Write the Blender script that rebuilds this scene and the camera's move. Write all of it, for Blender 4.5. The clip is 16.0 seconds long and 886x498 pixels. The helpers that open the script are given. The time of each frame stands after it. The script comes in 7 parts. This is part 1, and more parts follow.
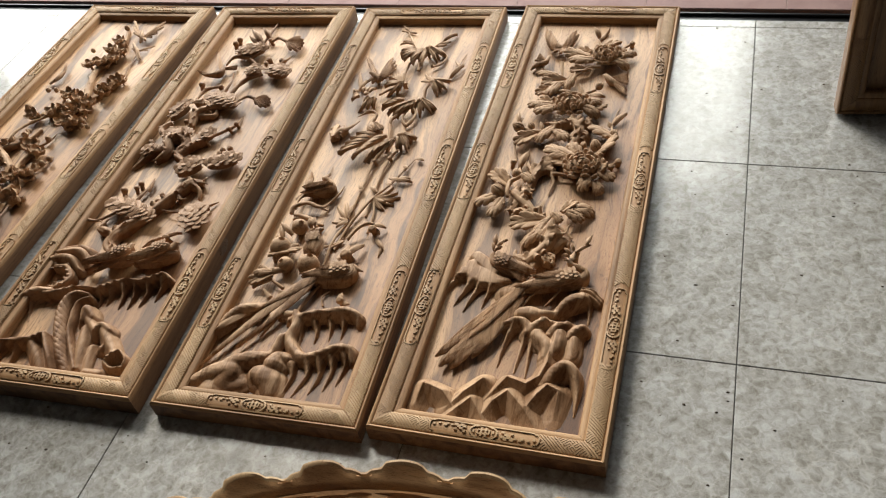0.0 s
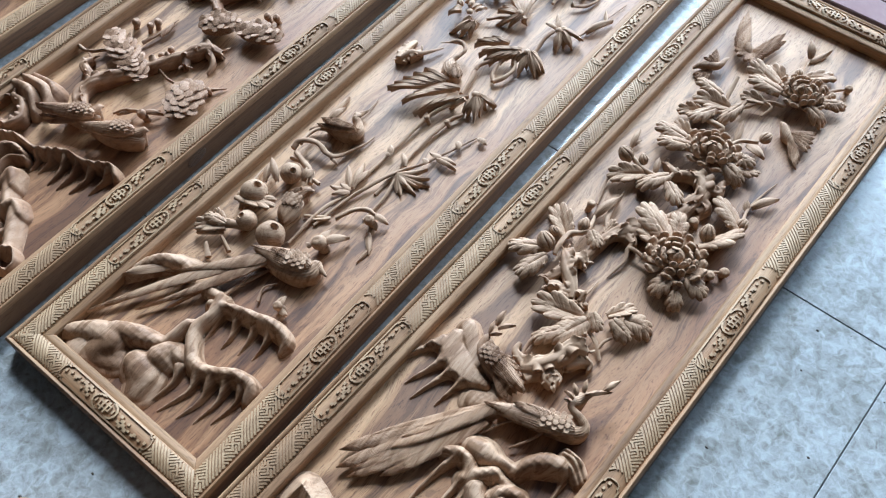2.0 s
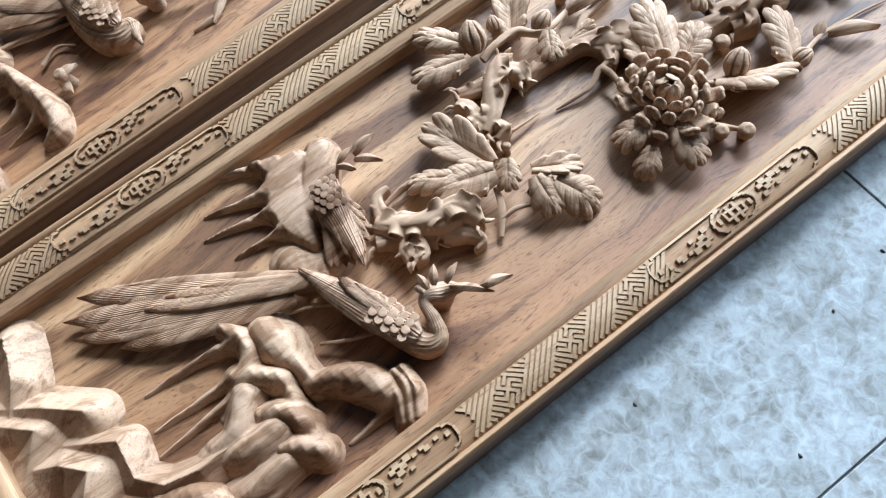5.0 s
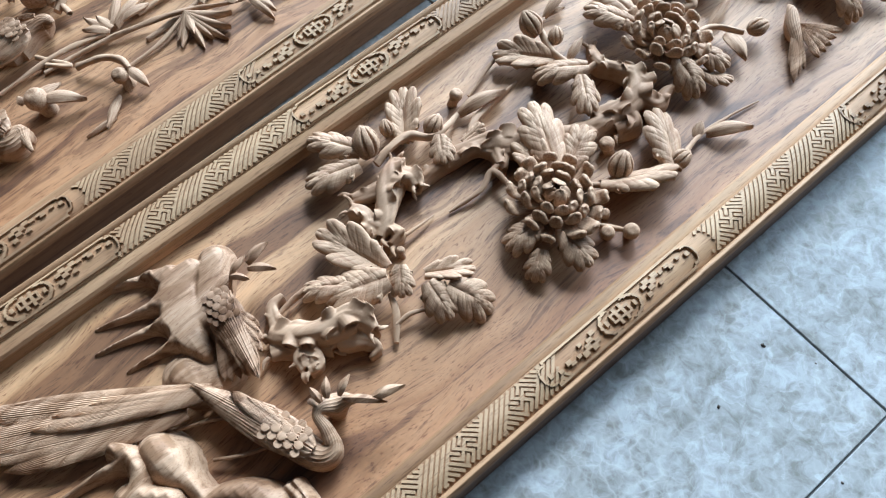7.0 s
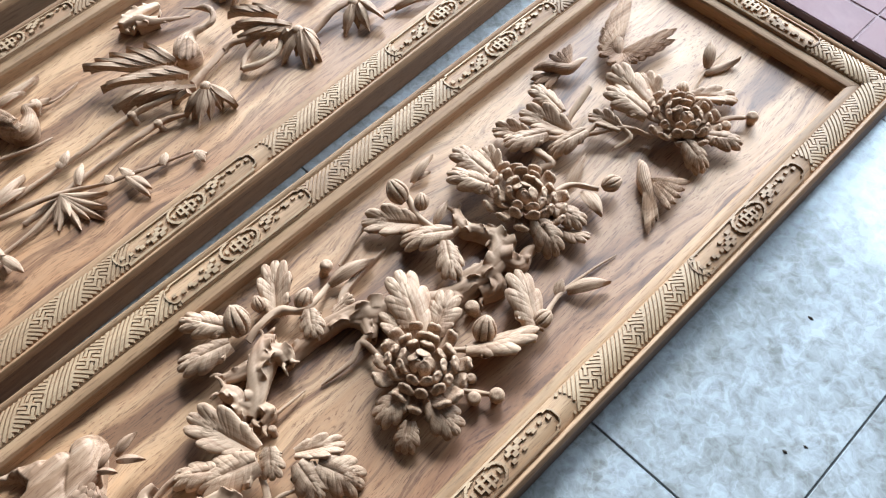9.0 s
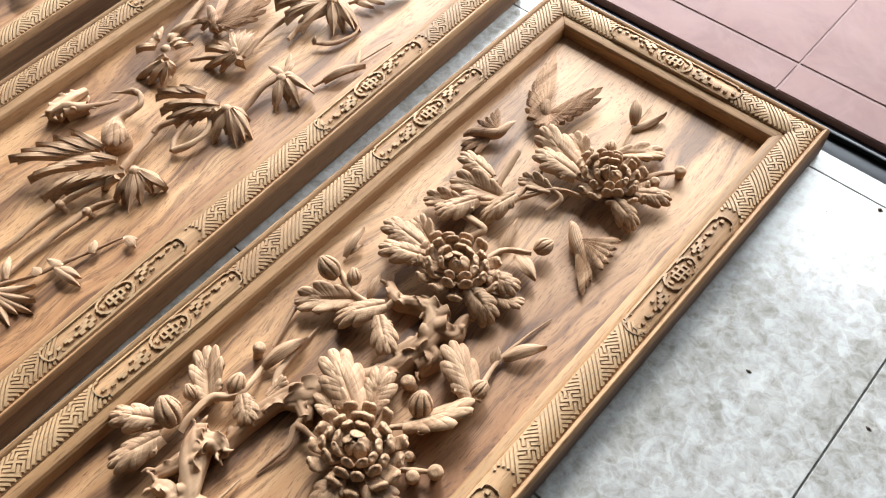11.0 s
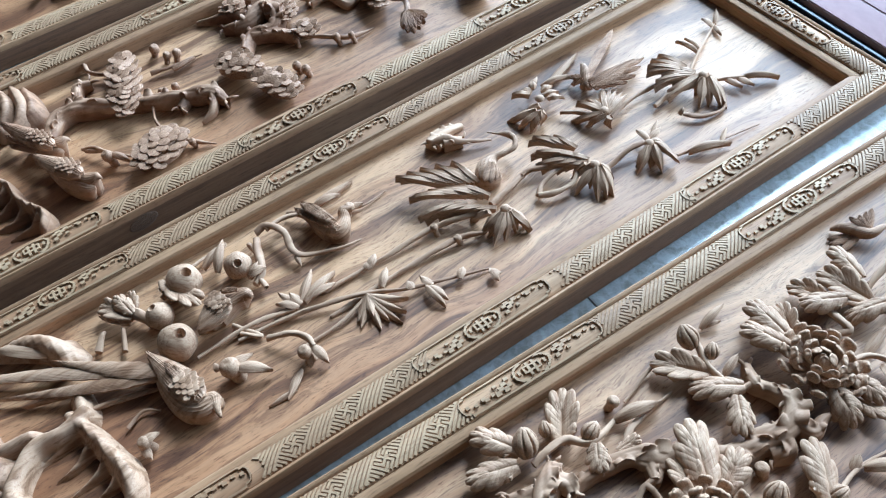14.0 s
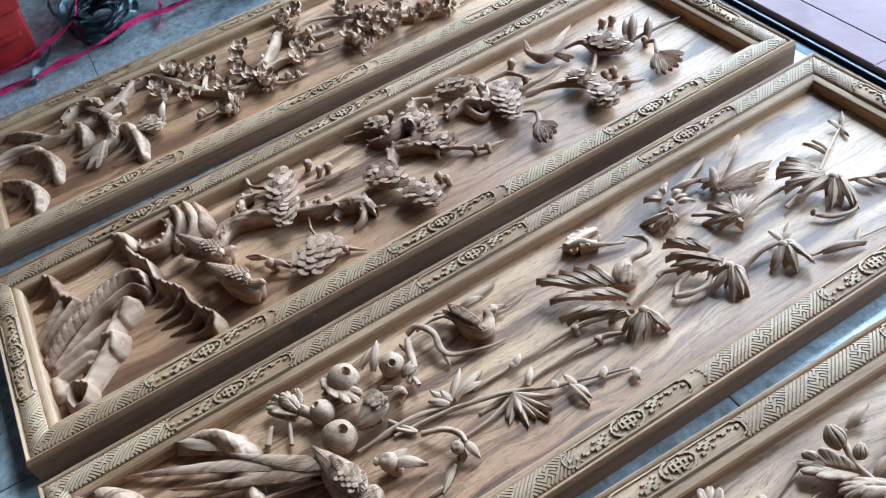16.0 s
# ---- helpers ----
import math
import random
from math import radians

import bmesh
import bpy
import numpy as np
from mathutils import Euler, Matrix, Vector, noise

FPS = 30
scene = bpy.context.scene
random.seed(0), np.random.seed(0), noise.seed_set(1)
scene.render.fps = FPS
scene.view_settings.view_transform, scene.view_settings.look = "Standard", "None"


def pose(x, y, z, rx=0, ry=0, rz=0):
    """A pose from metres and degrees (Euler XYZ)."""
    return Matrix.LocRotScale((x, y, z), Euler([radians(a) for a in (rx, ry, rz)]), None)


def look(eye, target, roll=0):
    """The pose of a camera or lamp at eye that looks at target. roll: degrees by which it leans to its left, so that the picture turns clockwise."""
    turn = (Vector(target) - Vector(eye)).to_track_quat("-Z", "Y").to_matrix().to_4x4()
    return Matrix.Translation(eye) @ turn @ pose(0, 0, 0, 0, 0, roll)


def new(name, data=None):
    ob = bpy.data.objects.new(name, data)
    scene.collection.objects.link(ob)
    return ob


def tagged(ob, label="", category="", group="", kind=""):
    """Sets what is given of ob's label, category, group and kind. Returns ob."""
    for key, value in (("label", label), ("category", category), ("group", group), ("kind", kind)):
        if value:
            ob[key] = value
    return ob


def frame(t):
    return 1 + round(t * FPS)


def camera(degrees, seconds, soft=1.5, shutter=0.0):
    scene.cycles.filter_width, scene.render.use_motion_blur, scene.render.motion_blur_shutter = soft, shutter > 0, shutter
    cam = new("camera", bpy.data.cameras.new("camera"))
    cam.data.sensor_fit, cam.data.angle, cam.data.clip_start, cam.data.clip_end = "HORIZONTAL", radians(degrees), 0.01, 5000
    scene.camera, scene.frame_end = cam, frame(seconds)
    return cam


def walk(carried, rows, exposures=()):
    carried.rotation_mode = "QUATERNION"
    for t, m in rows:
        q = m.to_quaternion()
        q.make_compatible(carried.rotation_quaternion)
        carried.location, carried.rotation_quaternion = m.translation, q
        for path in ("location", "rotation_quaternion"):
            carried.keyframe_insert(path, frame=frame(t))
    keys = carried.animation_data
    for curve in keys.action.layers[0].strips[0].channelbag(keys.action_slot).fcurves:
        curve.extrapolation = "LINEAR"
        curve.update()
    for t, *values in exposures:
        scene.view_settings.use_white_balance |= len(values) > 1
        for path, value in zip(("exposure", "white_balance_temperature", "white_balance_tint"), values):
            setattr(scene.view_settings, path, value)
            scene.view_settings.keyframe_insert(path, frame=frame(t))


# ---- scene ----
cam = camera(54.0, 16.0, soft=1.2)
PATH = [
    (0, (0.589, -0.799, 1.424), (0.013, 0.503, 0.019), -11.8),
    (0.5, (0.477, -0.668, 1.398), (-0.118, 0.581, -0.046), -11.7),
    (1, (0.518, -0.511, 1.367), (-0.209, 0.584, -0.141), -10.5),
    (1.5, (0.587, -0.293, 1.34), (-0.2, 0.605, -0.264), -7.2),
    (2, (0.527, -0.032, 1.297), (-0.211, 0.763, -0.383), -3.0),
    (2.5, (0.524, 0.213, 1.29), (-0.272, 0.857, -0.428), -4.7),
    (3, (0.557, 0.328, 1.114), (-0.243, 0.758, -0.668), -7.1),
    (3.5, (0.588, 0.283, 0.856), (-0.183, 0.646, -0.953), -10.4),
    (3.7, (0.582, 0.337, 0.82), (-0.157, 0.561, -1.025), -20.1),
    (5.8, (0.591, 0.384, 0.83), (-0.096, 0.812, -0.999), -7.2),
    (6, (0.584, 0.395, 0.837), (-0.094, 0.838, -0.992), -6.5),
    (6.5, (0.581, 0.416, 0.841), (-0.113, 0.897, -0.972), -5.4),
    (7, (0.576, 0.433, 0.852), (-0.131, 0.948, -0.947), -4.7),
    (7.5, (0.578, 0.457, 0.864), (-0.14, 1.013, -0.918), -4.3),
    (8, (0.583, 0.485, 0.88), (-0.143, 1.091, -0.882), -3.3),
    (8.5, (0.586, 0.522, 0.895), (-0.152, 1.177, -0.845), -2.3),
    (9, (0.59, 0.553, 0.918), (-0.171, 1.259, -0.791), -2.2),
    (9.5, (0.599, 0.572, 0.927), (-0.187, 1.317, -0.754), -2.8),
    (10, (0.607, 0.584, 0.928), (-0.169, 1.354, -0.747), -2.8),
    (10.2, (0.61, 0.593, 0.927), (-0.16, 1.369, -0.748), -2.9),
    (12.3, (0.587, 0.618, 0.949), (-0.253, 1.458, -0.66), -3.9),
    (12.5, (0.576, 0.601, 0.965), (-0.279, 1.407, -0.654), -3.8),
    (13, (0.534, 0.535, 0.964), (-0.391, 1.266, -0.651), -4.0),
    (13.5, (0.503, 0.476, 0.962), (-0.521, 1.118, -0.631), -5.9),
    (14, (0.476, 0.44, 0.985), (-0.646, 0.974, -0.583), -8.7),
    (14.5, (0.464, 0.415, 0.995), (-0.736, 0.878, -0.537), -10.7),
    (15, (0.467, 0.406, 1.011), (-0.797, 0.837, -0.477), -12.0),
    (15.5, (0.465, 0.399, 1.05), (-0.885, 0.834, -0.361), -12.9),
    (16, (0.482, 0.383, 1.071), (-0.876, 0.803, -0.336), -15.5),
]
EXPOSURES = [
    (0.0, 1.27, 7050, 6), (0.9, 1.33, 7700, 9), (1.6, 1.59, 5300, 2), (2.2, 1.75, 4850, -1), (3.0, 1.82, 4600, -2), (3.5, 2.06, 4700, -1), (6.0, 1.87, 4950, 0), (7.0, 1.83, 4950, -1), (8.0, 1.74, 4850, -1), (9.0, 1.93, 5150, 1),
    (9.8, 1.95, 5750, 4), (12.7, 1.85, 6500, 7), (13.05, 1.82, 5550, 5), (13.5, 1.81, 4560, -4), (16.0, 1.74, 4400, -5),
]
walk(cam, [(t, look(eye, target, roll)) for t, eye, target, roll in PATH], EXPOSURES)

# ---- world and light ----
world = bpy.data.worlds.new("sky")
scene.world = world
world.use_nodes = True
wn = world.node_tree
sky = wn.nodes.new("ShaderNodeTexSky")
sky.sky_type = "NISHITA"
sky.sun_disc = False
sky.sun_elevation, sky.sun_rotation = radians(42), radians(-36)
wn.nodes["Background"].inputs["Strength"].default_value = 0.024
haze = wn.nodes.new("ShaderNodeHueSaturation")
haze.inputs["Saturation"].default_value = 0.35
wn.links.new(sky.outputs[0], haze.inputs["Color"])
wn.links.new(haze.outputs[0], wn.nodes["Background"].inputs[0])

sun = new("sun", bpy.data.lights.new("sun", "SUN"))
sun.data.energy, sun.data.angle, sun.data.color = 1.45, radians(18), (1.0, 0.98, 0.95)
sun.matrix_world = look((-2.2, 3.0, 3.3), (0, 0, 0))

# daylight of the street, seen below the porch roof
low = new("daylight_street", bpy.data.lights.new("daylight_street", "AREA"))
low.data.shape, low.data.size, low.data.size_y = "RECTANGLE", 6.0, 1.4
low.data.energy, low.data.color = 110, (0.93, 0.97, 1.0)
low.matrix_world = look((-2.3, 2.65, 0.95), (-2.3, 0.0, 0.95))


# ---- materials ----
def material(name, rough=0.6, metal=0.0, color=(0.5, 0.5, 0.5), gloss=0.5):
    m = bpy.data.materials.new(name)
    m.use_nodes = True
    b = m.node_tree.nodes["Principled BSDF"]
    b.inputs["Roughness"].default_value = rough
    b.inputs["Metallic"].default_value = metal
    b.inputs["Specular IOR Level"].default_value = gloss
    b.inputs["Base Color"].default_value = (*color, 1)
    return m, m.node_tree, b


def node(nt, kind, **sockets):
    n = nt.nodes.new(kind)
    for key, value in sockets.items():
        n.inputs[key.replace("_", " ")].default_value = value
    return n


def ramp(nt, stops):
    r = nt.nodes.new("ShaderNodeValToRGB")
    e = r.color_ramp.elements
    while len(e) < len(stops):
        e.new(0.5)
    for el, (at, c) in zip(e, stops):
        el.position, el.color = at, (*c, 1)
    return r


def mix(nt, kind, fac, a, b):
    n = nt.nodes.new("ShaderNodeMixRGB")
    n.blend_type = kind
    for sock, v in zip(n.inputs, (fac, a, b)):
        if hasattr(v, "is_linked"):
            nt.links.new(v, sock)
        else:
            sock.default_value = v if isinstance(v, (int, float)) else (*v, 1)
    return n.outputs[0]


def wood(name, light, mid, dark, across=26.0, along=1.6, rough=0.55, figure=0.6, bump=0.25, spread=0.25, axis="Y", gloss=0.4, pore=0.6, drift=0.3, swirl=0.0, heart=None):
    """Raw hardwood with its grain along one axis: broad figure, fine pores, hue that varies from piece to piece."""
    m, nt, b = material(name, rough, gloss=gloss)
    tc = nt.nodes.new("ShaderNodeTexCoord")
    info = nt.nodes.new("ShaderNodeObjectInfo")
    shift = nt.nodes.new("ShaderNodeVectorMath")
    shift.operation = "MULTIPLY_ADD"
    nt.links.new(info.outputs["Random"], shift.inputs[0])
    shift.inputs[1].default_value = (3.0, 7.0, 2.0)
    nt.links.new(tc.outputs["Object"], shift.inputs[2])
    if swirl:
        slow = node(nt, "ShaderNodeTexNoise", Scale=5.0, Detail=2.0, Roughness=0.5)
        wide = nt.nodes.new("ShaderNodeMapping")
        wide.inputs["Scale"].default_value = (1.6, 0.8, 1.0)
        nt.links.new(shift.outputs[0], wide.inputs[0])
        nt.links.new(wide.outputs[0], slow.inputs["Vector"])
        bent = nt.nodes.new("ShaderNodeVectorMath")
        bent.operation = "MULTIPLY_ADD"
        nt.links.new(slow.outputs["Color"], bent.inputs[0])
        bent.inputs[1].default_value = (swirl, 0.0, swirl)
        nt.links.new(shift.outputs[0], bent.inputs[2])
        shift = bent
    turn = nt.nodes.new("ShaderNodeMapping")
    turn.inputs["Scale"].default_value = (across, along, across) if axis == "Y" else (along, across, across)
    nt.links.new(shift.outputs[0], turn.inputs[0])
    broad = node(nt, "ShaderNodeTexNoise", Scale=0.55, Detail=5.0, Roughness=0.55, Distortion=1.6)
    nt.links.new(turn.outputs[0], broad.inputs["Vector"])
    fine = nt.nodes.new("ShaderNodeMapping")
    fine.inputs["Scale"].default_value = (620, 46, 620) if axis == "Y" else (46, 620, 620)
    nt.links.new(shift.outputs[0], fine.inputs[0])
    pores = node(nt, "ShaderNodeTexNoise", Scale=1.0, Detail=3.0, Roughness=0.6)
    nt.links.new(fine.outputs[0], pores.inputs["Vector"])
    cloud = node(nt, "ShaderNodeTexNoise", Scale=9.0, Detail=2.0)
    long_ = nt.nodes.new("ShaderNodeMapping")
    long_.inputs["Scale"].default_value = (0.9, 0.22, 0.9) if axis == "Y" else (0.22, 0.9, 0.9)
    nt.links.new(shift.outputs[0], long_.inputs[0])
    nt.links.new(long_.outputs[0], cloud.inputs["Vector"])
    col = ramp(nt, [(0.41, dark), (0.48, mid), (0.56, light), (0.68, mid)])
    nt.links.new(broad.outputs["Fac"], col.inputs[0])
    base = mix(nt, "MIX", figure, mid, col.outputs[0])
    lines = nt.nodes.new("ShaderNodeMapping")
    lines.inputs["Scale"].default_value = (46, 1.3, 46) if axis == "Y" else (1.3, 46, 46)
    nt.links.new(shift.outputs[0], lines.inputs[0])
    rings = node(nt, "ShaderNodeTexNoise", Scale=1.0, Detail=4.0, Roughness=0.65, Distortion=1.8)
    nt.links.new(lines.outputs[0], rings.inputs["Vector"])
    year = ramp(nt, [(0.39, tuple(0.36 + 0.64 * d / m_ for d, m_ in zip(dark, mid))), (0.45, (1, 1, 1)), (0.66, (1.1, 1.08, 1.05))])
    nt.links.new(rings.outputs["Fac"], year.inputs[0])
    base = mix(nt, "MULTIPLY", min(1.0, figure), base, year.outputs[0])
    streak = ramp(nt, [(0.34, (0.42, 0.32, 0.26)), (0.44, (0.98, 0.98, 0.98)), (0.54, (1.02, 1.02, 1.01)), (0.66, (1.14, 1.11, 1.06))])
    nt.links.new(pores.outputs["Fac"], streak.inputs[0])
    base = mix(nt, "MULTIPLY", pore, base, streak.outputs[0])
    patch = ramp(nt, [(0.36, (1 - drift, 1 - drift * 1.25, 1 - drift * 1.4)), (0.44, (1 - 0.45 * drift, 1 - drift * 0.6, 1 - drift * 0.7)), (0.5, (1, 1, 1)), (0.64, (1.12, 1.13, 1.12))])
    nt.links.new(cloud.outputs["Fac"], patch.inputs[0])
    base = mix(nt, "MULTIPLY", 0.8, base, patch.outputs[0])
    if heart:
        place = nt.nodes.new("ShaderNodeSeparateXYZ")
        nt.links.new(tc.outputs["Object"], place.inputs[0])
        sap, lengthwise = nt.nodes.new("ShaderNodeMath"), nt.nodes.new("ShaderNodeMath")
        sap.operation = lengthwise.operation = "MULTIPLY_ADD"
        nt.links.new(place.outputs["Y"], lengthwise.inputs[0])
        lengthwise.inputs[1].default_value = -0.28
        nt.links.new(place.outputs["X"], lengthwise.inputs[2])
        nt.links.new(broad.outputs["Fac"], sap.inputs[0])
        sap.inputs[1].default_value = 0.3
        nt.links.new(lengthwise.outputs[0], sap.inputs[2])
        core = ramp(nt, [(heart, (1, 1, 1)), (heart + 0.03, (0.9, 0.85, 0.81)), (heart + 0.1, (0.72, 0.63, 0.57))])
        nt.links.new(sap.outputs[0], core.inputs[0])
        base = mix(nt, "MULTIPLY", 1.0, base, core.outputs[0])
    tone = ramp(nt, [(0.0, (1 - spread, 1 - spread * 1.1, 1 - spread * 1.2)), (1.0, (1 + spread * 0.4,) * 3)])
    nt.links.new(info.outputs["Random"], tone.inputs[0])
    base = mix(nt, "MULTIPLY", 1.0, base, tone.outputs[0])
    nt.links.new(base, b.inputs["Base Color"])
    tool = node(nt, "ShaderNodeTexNoise", Scale=160.0, Detail=2.0)
    nt.links.new(tc.outputs["Object"], tool.inputs["Vector"])
    add = nt.nodes.new("ShaderNodeMath")
    add.operation = "ADD"
    nt.links.new(pores.outputs["Fac"], add.inputs[0])
    nt.links.new(tool.outputs["Fac"], add.inputs[1])
    bm_ = node(nt, "ShaderNodeBump", Strength=bump, Distance=0.0012)
    nt.links.new(add.outputs[0], bm_.inputs["Height"])
    nt.links.new(bm_.outputs[0], b.inputs["Normal"])
    return m


BOARD = wood("board_wood", (0.43, 0.252, 0.129), (0.338, 0.184, 0.087), (0.155, 0.074, 0.033), 20, 1.5, 0.52, 1.0, 0.15, 0.06, gloss=0.4, pore=0.8, drift=0.36, swirl=0.075, heart=0.25)
STILE = wood("frame_wood", (0.37, 0.225, 0.119), (0.312, 0.178, 0.089), (0.216, 0.12, 0.054), 24, 1.2, 0.62, 0.7, 0.2, 0.06, gloss=0.28)
RAIL = wood("frame_wood_across", (0.37, 0.225, 0.119), (0.312, 0.178, 0.089), (0.216, 0.12, 0.054), 24, 1.2, 0.62, 0.7, 0.2, 0.06, "X", gloss=0.28)
# Redder side wood, darkened further with the shade of the gaps between panels.
SHADED_SIDE = wood("frame_side_shaded_wood", (0.215, 0.12, 0.06), (0.165, 0.086, 0.041), (0.1, 0.048, 0.023), 24, 1.2, 0.55, 0.8, 0.2, 0.1)
FRET = wood("fret_wood", (0.405, 0.27, 0.153), (0.355, 0.231, 0.127), (0.28, 0.174, 0.09), 24, 3, 0.6, 0.5, 0.25, 0.05, gloss=0.3)
CARVED = wood("carved_wood", (0.465, 0.312, 0.2), (0.395, 0.254, 0.157), (0.25, 0.142, 0.078), 26, 3, 0.62, 0.4, 0.2, 0.14, gloss=0.2, pore=0.12)
DEEP = wood("deep_carved_wood", (0.43, 0.28, 0.178), (0.345, 0.212, 0.127), (0.2, 0.108, 0.056), 55, 9, 0.6, 0.85, 0.25, 0.08, gloss=0.22, pore=0.45, drift=0.22, swirl=0.05)
PINE = wood("carved_pine_wood", (0.38, 0.235, 0.145), (0.3, 0.175, 0.1), (0.17, 0.085, 0.045), 26, 3, 0.6, 0.75, 0.2, 0.12, gloss=0.25, pore=0.3)
KNOT = wood("knot_wood", (0.16, 0.09, 0.05), (0.1, 0.055, 0.03), (0.04, 0.022, 0.012), 60, 40, 0.5, 0.9, 0.4, 0.05)
TRAY = wood("tray_wood", (0.48, 0.29, 0.15), (0.38, 0.21, 0.1), (0.24, 0.12, 0.055), 10, 2.5, 0.5, 0.8, 0.2, 0.05, "X")
DARKWOOD = wood("dark_panel_wood", (0.3, 0.17, 0.08), (0.22, 0.12, 0.055), (0.12, 0.06, 0.03), 20, 1.5, 0.4, 0.7, 0.15, 0.05)


def tile_material(name, a, b_, vein, rough, size):
    m, nt, b = material(name, rough)
    tc, info = nt.nodes.new("ShaderNodeTexCoord"), nt.nodes.new("ShaderNodeObjectInfo")
    shift = nt.nodes.new("ShaderNodeVectorMath")
    shift.operation = "MULTIPLY_ADD"
    nt.links.new(info.outputs["Random"], shift.inputs[0])
    shift.inputs[1].default_value = (11, 5, 3)
    nt.links.new(tc.outputs["Object"], shift.inputs[2])
    n1 = node(nt, "ShaderNodeTexNoise", Scale=size, Detail=9.0, Roughness=0.7, Distortion=0.5)
    n2 = node(nt, "ShaderNodeTexNoise", Scale=size * 0.5, Detail=4.0, Roughness=0.6, Distortion=1.4)
    for n in (n1, n2):
        nt.links.new(shift.outputs[0], n.inputs["Vector"])
    r1 = ramp(nt, [(0.4, a), (0.56, b_)])
    r2 = ramp(nt, [(0.455, (0, 0, 0)), (0.485, (1, 1, 1)), (0.54, (0, 0, 0))])
    nt.links.new(n1.outputs["Fac"], r1.inputs[0])
    nt.links.new(n2.outputs["Fac"], r2.inputs[0])
    f = nt.nodes.new("ShaderNodeMath")
    f.operation = "MULTIPLY"
    f.inputs[1].default_value = 0.38
    nt.links.new(r2.outputs[0], f.inputs[0])
    base = mix(nt, "MIX", f.outputs[0], r1.outputs[0], vein)
    nt.links.new(base, b.inputs["Base Color"])
    dirt = node(nt, "ShaderNodeTexNoise", Scale=14.0, Detail=5.0)
    nt.links.new(tc.outputs["Object"], dirt.inputs["Vector"])
    rr = ramp(nt, [(0.35, (rough * 0.7,) * 3), (0.7, (min(0.9, rough * 1.7),) * 3)] if rough < 0.5 else [(0.3, (rough * 0.95,) * 3), (0.7, (rough * 1.08,) * 3)])
    nt.links.new(dirt.outputs["Fac"], rr.inputs[0])
    nt.links.new(rr.outputs[0], b.inputs["Roughness"])
    return m


RED_TILE = tile_material("red_terrace_tile", (0.19, 0.112, 0.107), (0.225, 0.137, 0.13), (0.235, 0.15, 0.142), 0.85, 7.0)
GROUT = tile_material("dark_grout", (0.06, 0.058, 0.055), (0.1, 0.095, 0.09), (0.08, 0.08, 0.08), 0.8, 40.0)
PALE_GROUT = tile_material("pale_mortar", (0.23, 0.155, 0.148), (0.26, 0.175, 0.168), (0.25, 0.165, 0.16), 0.85, 40.0)
# Kept this dark so that the unseen room throws back little light.
UNSEEN_PLASTER = tile_material("unseen_dark_plaster", (0.075, 0.07, 0.065), (0.11, 0.1, 0.09), (0.09, 0.085, 0.08), 0.8, 2.0)
CONCRETE = tile_material("yard_concrete", (0.24, 0.235, 0.225), (0.36, 0.35, 0.33), (0.3, 0.3, 0.29), 0.85, 1.5)
def glaze():
    """Printed marble glaze: cool white clumps with pale thin rims over a warm grey ground."""
    m, nt, b = material("glazed_floor_tile", 0.19)
    tc, info = nt.nodes.new("ShaderNodeTexCoord"), nt.nodes.new("ShaderNodeObjectInfo")
    shift = nt.nodes.new("ShaderNodeVectorMath")
    shift.operation = "MULTIPLY_ADD"
    nt.links.new(info.outputs["Random"], shift.inputs[0])
    shift.inputs[1].default_value = (11, 5, 3)
    nt.links.new(tc.outputs["Object"], shift.inputs[2])
    warp = node(nt, "ShaderNodeTexNoise", Scale=30.0, Detail=2.5, Roughness=0.55)
    nt.links.new(shift.outputs[0], warp.inputs["Vector"])
    bent = nt.nodes.new("ShaderNodeVectorMath")
    bent.operation = "MULTIPLY_ADD"
    nt.links.new(warp.outputs["Color"], bent.inputs[0])
    bent.inputs[1].default_value = (0.04, 0.04, 0.04)
    nt.links.new(shift.outputs[0], bent.inputs[2])
    soft = node(nt, "ShaderNodeTexNoise", Scale=60.0, Detail=8.0, Roughness=0.68, Distortion=0.6)
    nt.links.new(shift.outputs[0], soft.inputs["Vector"])
    ground = ramp(nt, [(0.36, (0.222, 0.21, 0.194)), (0.47, (0.298, 0.292, 0.287)), (0.6, (0.38, 0.379, 0.382))])
    nt.links.new(soft.outputs["Fac"], ground.inputs[0])
    base = ground.outputs[0]
    where = node(nt, "ShaderNodeTexNoise", Scale=9.0, Detail=3.0)
    nt.links.new(shift.outputs[0], where.inputs["Vector"])
    some = ramp(nt, [(0.4, (0.35,) * 3), (0.6, (1, 1, 1))])
    nt.links.new(where.outputs["Fac"], some.inputs[0])
    for scale, power in ((34.0, 0.62), (70.0, 0.4)):
        clump = node(nt, "ShaderNodeTexVoronoi", Scale=scale, Randomness=1.0)
        rim = node(nt, "ShaderNodeTexVoronoi", Scale=scale, Randomness=1.0)
        rim.feature = "DISTANCE_TO_EDGE"
        for v in (clump, rim):
            nt.links.new(bent.outputs[0], v.inputs["Vector"])
        tone = ramp(nt, [(0.2, (0.74, 0.72, 0.67)), (0.8, (1.12, 1.13, 1.14))])
        nt.links.new(clump.outputs["Color"], tone.inputs[0])
        base = mix(nt, "MULTIPLY", power, base, tone.outputs[0])
        edge = ramp(nt, [(0.0, (1, 1, 1)), (0.04, (0.55,) * 3), (0.12, (0, 0, 0))])
        nt.links.new(rim.outputs["Distance"], edge.inputs[0])
        f = mix(nt, "MULTIPLY", 1.0, edge.outputs[0], some.outputs[0])
        g = mix(nt, "MULTIPLY", 1.0, f, (power * 0.66,) * 3)
        base = mix(nt, "MIX", g, base, (0.47, 0.458, 0.44))
    nt.links.new(base, b.inputs["Base Color"])
